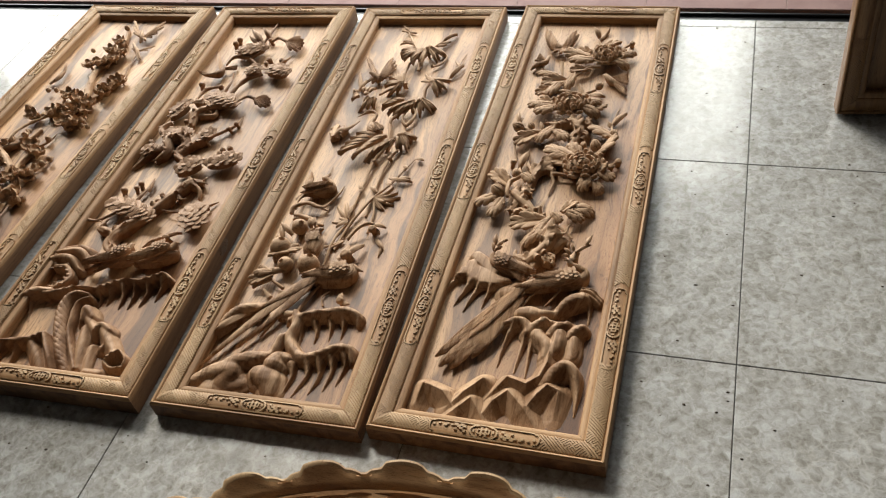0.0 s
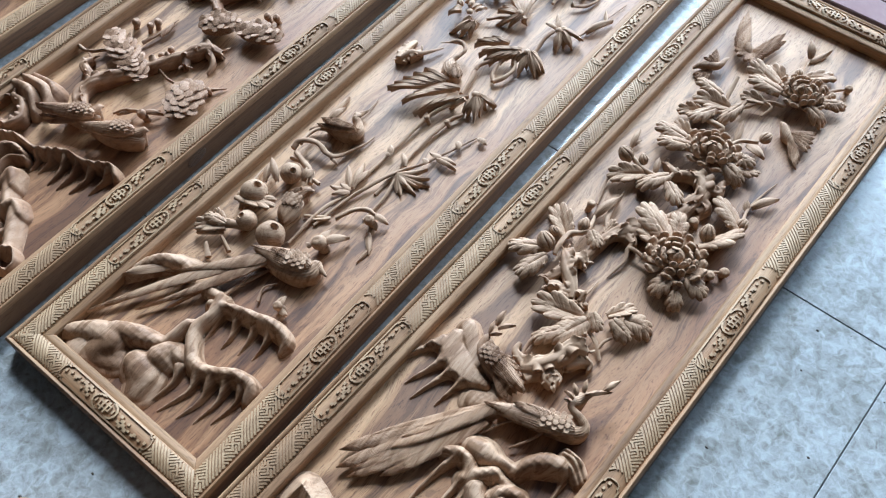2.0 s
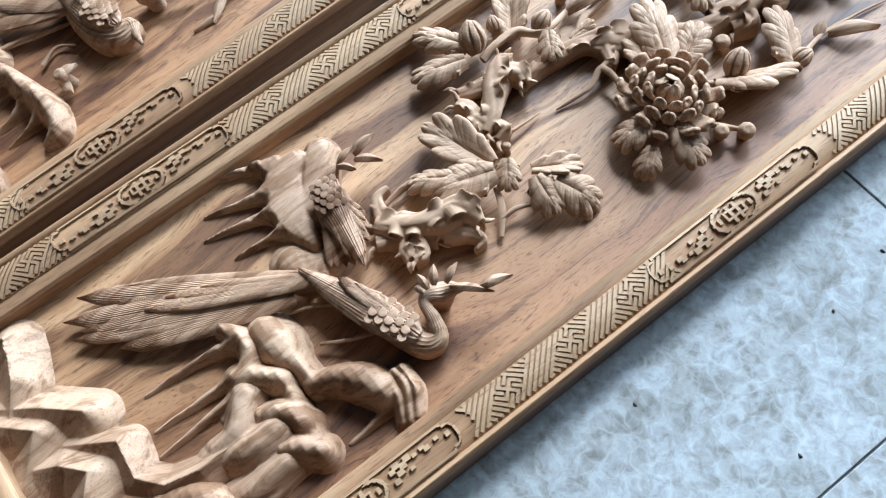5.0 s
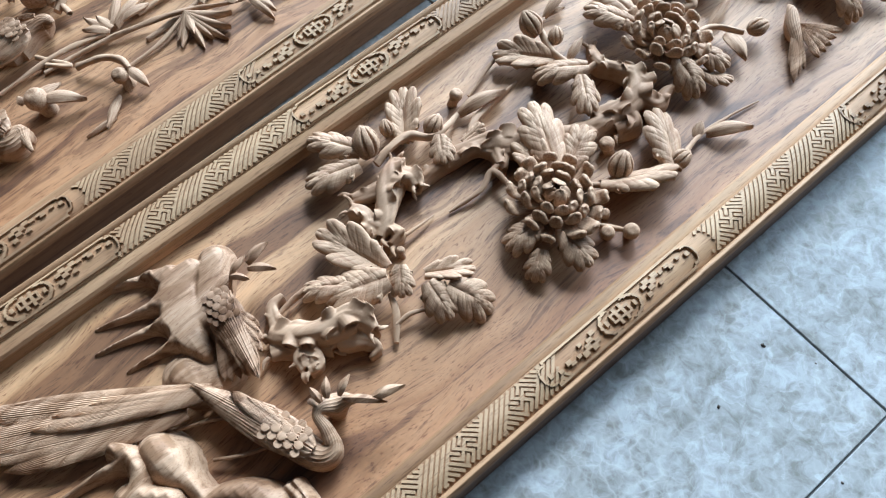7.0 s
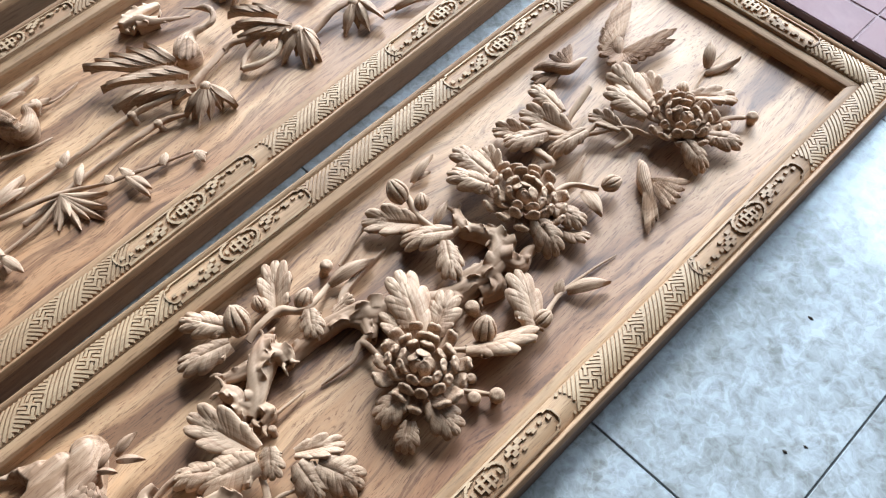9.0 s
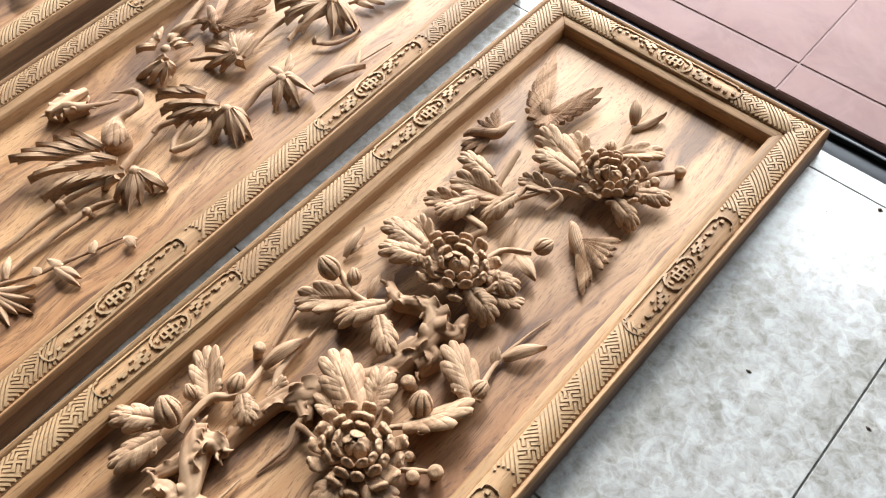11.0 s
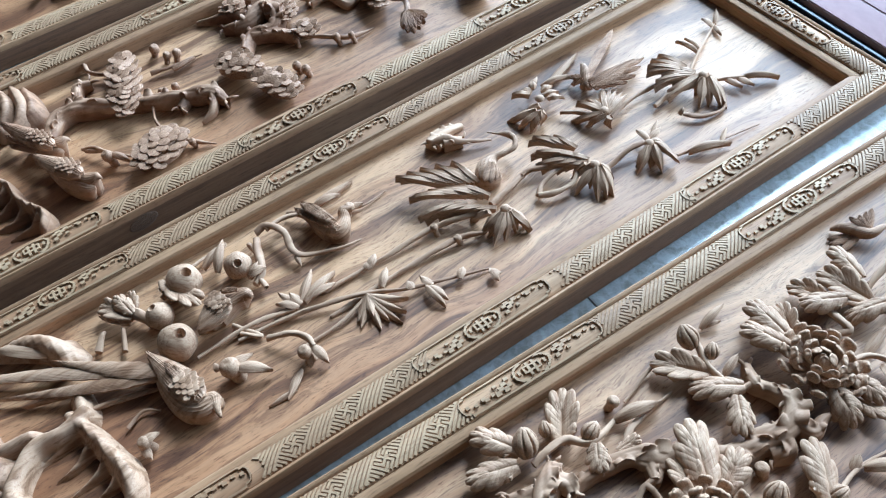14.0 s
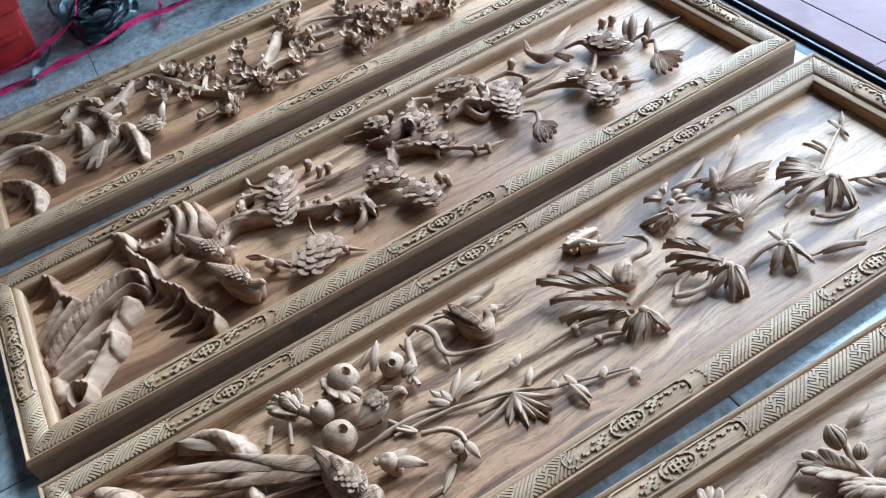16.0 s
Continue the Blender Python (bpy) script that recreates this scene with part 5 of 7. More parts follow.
lump(P3, ((103, 884, 14, 9), (91, 914, 12, 8), (90, 951, 4, 4)),
     ((110, 901, 16, 10), (123, 929, 10, 6)), name='trunk', wall=0.6)
mum(P3, 304, 1040, 32, [(261, 1043, 246, 1030, 229, 1027, 208, 998, 5, 46), (290, 1042, 262, 1030, 262, 1024, 222, 987, 5, 36), (294, 1037, 275, 1030, 270, 1010, 240, 980, 4, 25)],
    [(293, 1029, 277, 1012), (300, 1035, 289, 1005), (307, 1037, 316, 989), (308, 1039, 322, 1014), (310, 1040, 350, 1009), (312, 1042, 354, 1027), (312, 1045, 358, 1040), (311, 1046, 331, 1060), (306, 1044, 330, 1040)])
branch(P3, (241, 954, 10, 6), (241, 967, 14, 5), (252, 988, 16, 5), (258, 1014, 16, 4))
branch(P3, (287, 950, 10, 6), (299, 971, 12, 5), (302, 1000, 14, 4), (292, 1018, 18, 4))
branch(P3, (287, 950, 10, 5), (272, 972, 12, 4), (269, 1026, 18, 3))
branch(P3, (258, 886, 10, 6), (241, 954, 10, 5), (240, 971, 10, 4))
mum(P3, 140, 1067, 29, [(120, 1064, 116, 1074, 103, 1042, 100, 1084, 3, 33), (128, 1079, 146, 1076, 129, 1100, 160, 1096, 3, 34)],
    [(157, 1046, 127, 1008), (162, 1046, 151, 1010), (164, 1047, 173, 1019), (166, 1049, 177, 1040), (165, 1053, 165, 1062), (148, 1057, 131, 1036)])
mum(P3, 224, 1126, 29, [(222, 1127, 233, 1127, 183, 1108, 188, 1152, 3, 34), (226, 1129, 233, 1127, 187, 1160, 219, 1182, 4, 33)],
    [(226, 1121, 188, 1087), (232, 1122, 217, 1091), (237, 1121, 231, 1120)])
branch(P3, (172, 1082, 12, 4), (193, 1105, 12, 4), (230, 1131, 12, 4))
leaf(P3, 108, 1106, 10, 78, 1193, 10, 13, "lance", var=0)
leaf(P3, 106, 1096, 14, 120, 1148, 14, 12, "lance", var=1)
leaf(P3, 103, 1075, 12, 91, 1100, 20, 12, "lance", var=1)
branch(P3, (229, 1137, 10, 4), (218, 1191, 10, 4), (223, 1243, 14, 4), (239, 1275, 16, 3))
mum(P3, 263, 1294, 32, [(232, 1289, 237, 1281, 192, 1268, 203, 1234, 5, 46), (250, 1291, 250, 1282, 220, 1268, 226, 1225, 5, 36), (258, 1289, 258, 1285, 238, 1252, 256, 1225, 4, 25)],
    [(267, 1286, 269, 1266), (269, 1288, 302, 1255), (273, 1292, 309, 1272), (274, 1296, 320, 1284), (274, 1298, 329, 1291), (271, 1302, 295, 1298), (266, 1300, 272, 1303)])
branch(P3, (254, 1205, 10, 4), (251, 1240, 14, 5), (263, 1275, 18, 5), (267, 1287, 20, 4))
branch(P3, (294, 1225, 10, 4), (314, 1244, 8, 4), (322, 1278, 6, 3), (315, 1295, 8, 2))
leaf(P3, 292, 1221, 8, 288, 1230, 18, 8, "lance", var=1)
branch(P3, (224, 1308, 8, 3), (198, 1354, 8, 3), (167, 1414, 5, 2), (150, 1443, 3, 1))
leaf(P3, 202, 1347, 8, 166, 1329, 18, 10, "lance", var=1)
leaf(P3, 198, 1354, 8, 170, 1345, 18, 10, "lance", var=1)
leaf(P3, 168, 1413, 6, 149, 1404, 16, 12, "lance", var=1)
leaf(P3, 167, 1417, 6, 195, 1406, 8, 9, "lance", var=0)
leaf(P3, 165, 1421, 6, 141, 1447, 10, 9, "lance", var=0)
branch(P3, (274, 1317, 14, 3), (292, 1353, 12, 3), (323, 1403, 8, 2))
leaf(P3, 274, 1330, 12, 309, 1336, 12, 12, "lance", var=0)
leaf(P3, 287, 1346, 12, 317, 1353, 12, 12, "lance", var=0)
leaf(P3, 291, 1355, 12, 328, 1397, 10, 12, "lance", var=1)
mum(P3, 319, 1131, 29, [(316, 1136, 322, 1140, 330, 1151, 370, 1141, 4, 28)],
    [(323, 1125, 345, 1089), (325, 1127, 331, 1095), (327, 1129, 349, 1113), (328, 1132, 365, 1119), (326, 1136, 348, 1135)])
branch(P3, (306, 1060, 8, 5), (304, 1082, 10, 5), (303, 1109, 16, 5), (307, 1131, 18, 4))
leaf(P3, 356, 1176, 10, 384, 1237, 10, 15, "lance", var=1)
branch(P3, (351, 1160, 8, 3), (365, 1223, 6, 2), (377, 1302, 3, 1))
leaf(P3, 306, 1145, 14, 280, 1141, 18, 12, "lance", var=1)
leaf(P3, 303, 1150, 12, 296, 1177, 14, 12, "lance", var=0)
leaf(P3, 297, 1159, 10, 282, 1184, 14, 9, "lance", var=0)
leaf(P3, 372, 1227, 6, 353, 1258, 8, 8, "lance", var=0)
bird(P3, [((152, 1144, 14, 6), (146, 1154, 22, 10), (127, 1167, 28, 7), (118, 1169, 28, 3))],
     [(148, 1156, 20, 72, 1276, 14, 12), (148, 1156, 20, 81, 1257, 14, 12), (148, 1156, 20, 92, 1236, 14, 12), (148, 1156, 20, 105, 1218, 14, 12), (152, 1155, 20, 162, 1264, 14, 12), (152, 1155, 20, 174, 1247, 14, 12), (152, 1155, 20, 185, 1226, 14, 12), (152, 1155, 20, 189, 1205, 14, 12), (152, 1155, 20, 183, 1189, 14, 12), (152, 1155, 20, 177, 1175, 14, 12)] + [(152, 1155, 20, 172, 1162, 14, 12), (152, 1155, 20, 165, 1150, 14, 12), (143, 1151, 22, 116, 1149, 10, 12), (143, 1151, 22, 133, 1137, 10, 12)],
     [], 'carved bird landing with raised wing')

# bamboo sprays and fruit
branch(P3, (237, 483, 4, 3), (250, 565, 8, 4), (279, 652, 12, 4), (307, 704, 10, 3), (327, 759, 8, 3), (347, 821, 4, 1.5))
branch(P3, (300, 546, 3, 3), (298, 609, 6, 3), (287, 652, 10, 3))
leaf(P3, 287, 657, 16, 321, 626, 6, 12, "lance")
leaf(P3, 287, 657, 16, 340, 646, 4, 12, "lance")
leaf(P3, 287, 657, 16, 336, 662, 6, 12, "lance")
leaf(P3, 287, 657, 16, 349, 675, 4, 12, "lance")
leaf(P3, 287, 657, 16, 340, 687, 10, 12, "lance")
leaf(P3, 287, 657, 16, 325, 700, 14, 12, "lance")
leaf(P3, 287, 657, 16, 320, 647, 14, 12, "lance")
leaf(P3, 287, 657, 16, 310, 627, 6, 12, "lance")
leaf(P3, 244, 574, 12, 222, 549, 14, 13, "lance")
leaf(P3, 239, 576, 12, 209, 560, 18, 13, "lance")
leaf(P3, 237, 580, 12, 203, 617, 18, 13, "lance")
leaf(P3, 241, 584, 12, 218, 644, 6, 13, "lance")
leaf(P3, 242, 579, 12, 224, 572, 24, 13, "lance")
leaf(P3, 238, 590, 12, 236, 637, 4, 13, "lance")
leaf(P3, 322, 730, 12, 363, 735, 4, 13, "lance")
leaf(P3, 325, 733, 12, 357, 743, 8, 13, "lance")
leaf(P3, 326, 738, 12, 303, 732, 14, 13, "lance")
leaf(P3, 315, 713, 12, 300, 713, 14, 13, "lance")
leaf(P3, 340, 774, 12, 324, 790, 8, 13, "lance")
leaf(P3, 355, 816, 12, 373, 816, 6, 13, "lance")
leaf(P3, 353, 813, 12, 364, 827, 6, 13, "lance")
leaf(P3, 247, 685, 12, 231, 704, 12, 13, "lance")
leaf(P3, 247, 680, 12, 237, 689, 12, 13, "lance")
leaf(P3, 286, 681, 12, 259, 705, 8, 13, "lance")
branch(P3, (262, 515, 10, 5), (282, 543, 22, 5), (304, 557, 26, 5), (320, 558, 24, 4))
berry(P3, 318, 545, 20, 10)
leaf(P3, 318, 557, 24, 345, 564, 8, 14, "lance", var=1)
leaf(P3, 324, 549, 18, 336, 541, 6, 11, "lance", var=0)
leaf(P3, 327, 531, 4, 357, 496, 6, 12, "lance", var=0)
leaf(P3, 349, 512, 3, 350, 471, 2, 8, "lance", var=0)
bird(P3, [((82, 639, 12, 4), (108, 660, 16, 8), (144, 671, 22, 16), (164, 683, 26, 15), (155, 699, 30, 10), (145, 703, 32, 8), (149, 715, 30, 3))],
     [(167, 679, 38, 99, 659, 36, 15), (176, 679, 34, 109, 663, 34, 14), (164, 671, 34, 95, 649, 26, 12)],
     [], 'carved bird on a bamboo twig')
branch(P3, (93, 583, 16, 6), (95, 601, 22, 6), (124, 616, 24, 6), (155, 612, 18, 6), (170, 625, 10, 4), (188, 673, 8, 3), (190, 704, 4, 1.5))
branch(P3, (104, 566, 14, 5), (137, 568, 20, 6), (162, 553, 18, 5), (189, 552, 14, 5))
branch(P3, (100, 598, 20, 5), (94, 628, 18, 4), (102, 663, 14, 3))
leaf(P3, 160, 612, 12, 181, 610, 6, 8, "lance")
leaf(P3, 96, 675, 12, 103, 721, 14, 15, "lance", var=1)
leaf(P3, 89, 689, 10, 86, 750, 8, 12, "lance", var=0)
leaf(P3, 131, 719, 14, 143, 738, 18, 12, "lance")
berry(P3, 136, 717, 16, 8)
branch(P3, (129, 719, 6, 3), (137, 740, 5, 2), (131, 782, 3, 1))
fruit(P3, 114, 462, 23, 25, 121, 471, 48)
leaf(P3, 90, 439, 24, 163, 463, 32, 22, var=1)
leaf(P3, 107, 493, 20, 87, 540, 22, 14, "lance", var=1)
fruit(P3, 134, 536, 20, 20, 147, 535, 42)
leaf(P3, 127, 507, 22, 84, 538, 28, 15, "lance", var=1)
leaf(P3, 157, 542, 20, 167, 566, 26, 20, "lance", var=1)
leaf(P3, 163, 539, 16, 152, 561, 28, 14, "lance", var=1)
branch(P3, (175, 542, 14, 6), (163, 559, 20, 7), (128, 570, 22, 7), (105, 579, 18, 6))
branch(P3, (111, 426, 10, 5), (95, 451, 12, 4), (82, 492, 8, 3), (74, 522, 4, 1.5))
bird(P3, [((195, 459, 10, 10), (185, 472, 18, 22), (183, 489, 24, 19), (184, 508, 30, 12), (188, 522, 32, 11), (202, 528, 30, 3))],
     [(186, 516, 38, 171, 496, 34, 9)],
     [], 'plump carved bird with scaled wing', [(189, 498, 38, 210, 443, 28, 46)])
branch(P3, (211, 487, 6, 4), (251, 512, 6, 3), (230, 490, 6, 4))
leaf(P3, 125, 381, 22, 76, 350, 26, 24, var=1)
leaf(P3, 123, 383, 20, 82, 374, 28, 20, var=0)
leaf(P3, 115, 388, 18, 85, 393, 22, 16, var=3)
leaf(P3, 124, 374, 14, 86, 341, 12, 18, "lance", var=1)
fruit(P3, 203, 414, 23, 26, 210, 424, 48)
fruit(P3, 145, 412, 20, 19, 139, 407, 40)
branch(P3, (103, 361, 14, 8), (120, 385, 20, 9), (149, 400, 16, 9))
branch(P3, (229, 427, 6, 3), (227, 506, 8, 4), (243, 568, 10, 4))
branch(P3, (139, 320, 8, 6), (120, 335, 14, 4), (116, 340, 12, 2))
branch(P3, (160, 350, 8, 5), (131, 362, 18, 3))
berry(P3, 281, 455, 22, 14)
leaf(P3, 283, 458, 22, 311, 500, 12, 18, "lance", var=1)
leaf(P3, 278, 457, 26, 278, 489, 20, 13, "lance", var=0)
leaf(P3, 274, 440, 18, 263, 441, 24, 10, "lance")

# long-tailed bird and dripping rocks below it
bird(P3, [((209, 377, 20, 8), (256, 379, 24, 16), (294, 388, 26, 20), (309, 402, 28, 17), (309, 417, 31, 14), (318, 416, 24, 8), (334, 415, 16, 2))],
     [(253, 386, 14, 216, 292, 4, 6), (304, 402, 38, 203, 377, 26, 13), (304, 402, 38, 217, 374, 26, 13), (304, 402, 38, 232, 373, 26, 13)] + [(304, 402, 38, 251, 374, 26, 13), (304, 402, 38, 274, 379, 26, 13), (302, 404, 42, 234, 390, 40, 13), (302, 404, 42, 254, 391, 40, 13), (302, 404, 42, 272, 392, 40, 13)],
     [], 'long-tailed carved bird above the rocks', [(309, 406, 34, 199, 375, 28, 46)],
     tail=[(240, 392, 26, 36, 83, 8, 24), (244, 391, 27, 120, 171, 10, 22), (246, 390, 25, 159, 207, 8, 20), (240, 389, 30, 110, 252, 20, 22), (248, 392, 26, 183, 282, 10, 18), (244, 388, 31, 140, 274, 18, 20)])
leaf(P3, 107, 271, 14, 55, 202, 20, 26, "lance", var=1)
lump(P3, ((58, 205, 10, 5), (69, 237, 24, 9), (90, 265, 28, 10), (115, 280, 22, 9), (138, 282, 14, 7)),
     ((103, 285, 16, 7), (134, 293, 14, 7)))
lump(P3, ((53, 75, 14, 8), (101, 105, 22, 13), (137, 110, 24, 15), (127, 85, 14, 14)),
     ((127, 127, 24, 14), (164, 141, 26, 16), (192, 149, 24, 14), (209, 162, 20, 10), (216, 206, 24, 10), (227, 213, 18, 8)),
     ((99, 68, 8, 14), (164, 91, 8, 14)))
lump(P3, ((201, 107, 24, 15), (225, 100, 20, 16), (236, 77, 12, 14)),
     ((222, 139, 24, 15), (226, 157, 22, 10), (249, 156, 18, 9)), name='rock')
lump(P3, ((223, 274, 26, 9), (234, 244, 24, 10), (231, 208, 24, 10), (257, 175, 22, 11), (283, 161, 22, 11), (315, 172, 26, 10), (346, 189, 28, 11), (378, 191, 26, 10), (388, 168, 16, 6)),
     ((215, 256, 20, 8), (258, 272, 28, 9), (297, 282, 28, 10), (331, 290, 28, 11), (364, 285, 22, 9), (370, 267, 14, 5)),
     ((239, 261, 22, 6), (247, 230, 12, 4), (253, 197, 2, 1)),
     ((266, 270, 22, 6), (282, 237, 12, 4), (284, 211, 2, 1)),
     ((299, 279, 22, 6), (310, 251, 12, 4), (313, 221, 2, 1)),
     ((328, 283, 22, 6), (337, 258, 12, 4), (339, 229, 2, 1)),
     ((229, 137, 18, 7), (241, 107, 12, 5), (234, 60, 2, 2)),
     ((258, 145, 18, 7), (268, 120, 12, 5), (259, 57, 2, 1.5)),
     ((293, 153, 20, 7), (299, 125, 12, 4), (283, 74, 2, 1)),
     ((317, 163, 22, 7), (326, 127, 12, 4), (316, 84, 2, 1)),
     ((338, 175, 22, 7), (349, 143, 12, 4), (344, 95, 2, 1)),
     ((367, 181, 22, 7), (374, 157, 12, 4), (367, 111, 2, 1)))
branch(P3, (217, 271, 10, 4), (227, 332, 8, 3), (238, 358, 6, 2), (219, 281, 8, 2))
berry(P3, 310, 322, 18, 9)
leaf(P3, 310, 315, 18, 309, 344, 20, 14, "lance", var=1)
leaf(P3, 312, 318, 16, 332, 321, 10, 12, "lance", var=0)
branch(P3, (270, 311, 6, 3), (259, 336, 6, 2), (272, 356, 6, 2))
lump(P3, ((190, 276, 14, 7), (219, 274, 20, 7), (233, 275, 16, 5)))

# pine panel: rocks and hollow trunk
lump(P2, ((44, 89, 18, 6), (65, 111, 22, 6), (128, 122, 26, 7), (160, 143, 26, 6)),
     ((160, 143, 26, 5), (199, 93, 22, 6), (217, 66, 12, 6)),
     ((47, 89, 16, 5), (44, 67, 8, 3), (46, 50, 3, 2)),
     ((73, 110, 20, 5), (72, 77, 8, 3), (73, 55, 3, 2)),
     ((108, 115, 22, 6), (108, 80, 10, 4), (105, 64, 4, 2)),
     ((143, 116, 18, 9), (172, 85, 12, 9), (192, 60, 6, 8)))
lump(P2, ((252, 65, 10, 9), (221, 102, 20, 11), (187, 162, 26, 12), (168, 210, 28, 12), (167, 246, 30, 10), (184, 262, 30, 8), (208, 263, 26, 6)),
     ((269, 74, 8, 5), (215, 150, 16, 4), (199, 188, 20, 4), (191, 238, 24, 4), (215, 258, 24, 4)), ribs=3.5)
lump(P2, ((226, 197, 20, 7), (225, 223, 26, 9), (248, 206, 22, 7)),
     ((276, 167, 24, 7), (286, 183, 26, 8), (309, 174, 22, 7)),
     ((302, 175, 18, 6), (314, 147, 14, 6), (308, 127, 14, 6)),
     ((338, 92, 20, 5), (347, 110, 24, 5), (365, 119, 24, 5), (382, 107, 20, 5), (381, 86, 16, 5), (357, 80, 16, 5), (338, 91, 18, 5)),
     ((241, 177, 14, 8), (259, 123, 12, 8), (274, 77, 6, 6)),
     ((282, 132, 10, 6), (291, 99, 10, 6), (299, 66, 6, 6)),
     ((300, 67, 8, 7), (333, 69, 8, 7)),
     ((296, 171, 20, 9), (324, 143, 18, 9), (350, 116, 18, 8)),
     ((232, 205, 18, 8), (269, 175, 18, 8)))
lump(P2, ((59, 261, 20, 6), (115, 261, 26, 7), (160, 281, 26, 7), (213, 284, 26, 7), (264, 314, 26, 6), (317, 323, 26, 6), (361, 344, 28, 7), (383, 333, 22, 6)),
     ((217, 282, 22, 6), (226, 271, 12, 4), (229, 249, 2, 1.5)),
     ((242, 299, 22, 6), (246, 282, 12, 4), (245, 258, 2, 1.5)),
     ((268, 312, 22, 6), (279, 281, 12, 4), (280, 250, 2, 1.5)),
     ((299, 318, 22, 6), (305, 286, 12, 4), (302, 254, 2, 1.5)),
     ((326, 327, 22, 6), (333, 296, 12, 4), (327, 263, 2, 1.5)),
     ((360, 336, 24, 6), (361, 313, 12, 4), (358, 283, 2, 1.5)),
     ((95, 261, 20, 6), (75, 248, 10, 4), (55, 224, 2, 1.5)),
     ((121, 270, 20, 6), (110, 255, 10, 4), (91, 236, 2, 1.5)))
lump(P2, ((91, 278, 16, 6), (118, 289, 22, 7), (126, 316, 22, 7), (102, 341, 22, 7), (65, 344, 18, 6)),
     ((36, 298, 12, 5), (33, 331, 18, 5), (44, 355, 18, 5)), name='trunk')
lump(P2, ((24, 364, 20, 7), (94, 368, 30, 9), (130, 343, 18, 6)))
lump(P2, ((34, 387, 20, 7), (115, 389, 32, 9), (145, 360, 18, 6)))
lump(P2, ((50, 403, 18, 6), (119, 403, 28, 8), (138, 378, 16, 6)))
lump(P2, ((10, 185, 6, 4), (29, 229, 20, 7), (59, 259, 26, 9), (101, 268, 22, 8)),
     ((34, 231, 16, 5), (38, 196, 6, 3), (47, 174, 2, 1)),
     ((55, 250, 16, 5), (64, 217, 6, 3), (77, 188, 2, 1)))
bird(P2, [((184, 371, 16, 8), (214, 386, 21, 14), (234, 399, 23, 14), (244, 408, 21, 9), (246, 413, 19, 3)), ((233, 400, 30, 5), (236, 409, 33, 10), (238, 418, 33, 10), (239, 424, 31, 6), (242, 430, 29, 1.5))],
     [(220, 380, 22, 145, 344, 14, 12), (223, 376, 20, 167, 343, 12, 11)],
     [], 'carved bird with leaf-shaped wing', [(250, 403, 34, 142, 348, 32, 36)])
bird(P2, [((259, 380, 14, 8), (308, 398, 22, 17), (335, 412, 25, 18), (351, 421, 23, 12), (356, 428, 20, 4)), ((337, 414, 32, 6), (343, 424, 35, 12), (349, 433, 35, 11), (353, 438, 33, 6), (357, 442, 30, 1.5))],
     [(301, 406, 22, 235, 366, 14, 12)],
     [], 'carved bird perched beside its mate', [(349, 419, 42, 253, 368, 34, 38)])
branch(P2, (248, 438, 8, 3), (266, 455, 14, 4), (293, 471, 14, 4), (316, 499, 8, 2))
berry(P2, 304, 466, 18, 9)
leaf(P2, 298, 470, 16, 332, 494, 12, 13, "lance", var=1)
leaf(P2, 280, 466, 14, 257, 439, 10, 10, "lance", var=0)
cone(P2, 155, 554, 34, 83, 24, 162, 8, 13)
cone(P2, 243, 725, 34, 42, 22, -141, 6, 13)
cone(P2, 323, 758, 32, 49, 22, -162, 6, 13)
cone(P2, 339, 550, 30, 49, 31, 117, 7, 15)
cone(P2, 143, 856, 32, 46, 23, -174, 5, 12)
cone(P2, 227, 865, 28, 25, 18, -160, 4, 12)
cone(P2, 205, 1025, 32, 64, 23, 161, 7, 12)
cone(P2, 247, 1167, 32, 30, 20, -141, 5, 12)
cone(P2, 320, 1172, 32, 42, 22, 165, 6, 12)
cone(P2, 192, 1278, 32, 51, 22, -159, 6, 12)
cone(P2, 90, 784, 28, 23, 17, -110, 4, 12)
cone(P2, 97, 970, 30, 44, 18, -111, 6, 12)
lump(P2, ((197, 401, 12, 10), (164, 432, 16, 11), (167, 473, 20, 12), (193, 514, 18, 10), (223, 571, 18, 9), (255, 627, 20, 9), (277, 665, 22, 9), (306, 677, 16, 5)),
     ((163, 469, 20, 8), (112, 482, 18, 7), (106, 506, 14, 5)),
     ((281, 663, 20, 7), (306, 648, 14, 5), (313, 624, 4, 2)),
     ((256, 626, 18, 6), (271, 606, 14, 5)), name='trunk', wall=0.4)
branch(P2, (13, 483, 8, 3), (39, 513, 14, 5), (80, 515, 12, 4), (119, 553, 10, 3))
branch(P2, (219, 523, 8, 2), (220, 569, 8, 3), (270, 561, 14, 3), (309, 561, 16, 3))
branch(P2, (328, 577, 8, 3), (354, 598, 8, 4), (371, 622, 3, 1))
berry(P2, 354, 590, 12, 6)
lump(P2, ((126, 755, 10, 6), (147, 794, 20, 9), (136, 833, 26, 11), (166, 848, 26, 11), (188, 828, 20, 9), (178, 787, 14, 9), (207, 758, 10, 9)),
     ((183, 785, 14, 8), (205, 824, 18, 7), (231, 846, 16, 6)),
     ((127, 802, 18, 7), (100, 777, 16, 6), (68, 725, 6, 3)),
     ((122, 845, 20, 7), (85, 880, 22, 6), (95, 919, 18, 4)), name='trunk', wall=0.4)
branch(P2, (221, 839, 12, 4), (255, 881, 10, 4), (289, 923, 8, 5), (289, 974, 3, 1))
berry(P2, 239, 843, 12, 6)
berry(P2, 282, 901, 14, 7)
berry(P2, 294, 924, 14, 6)
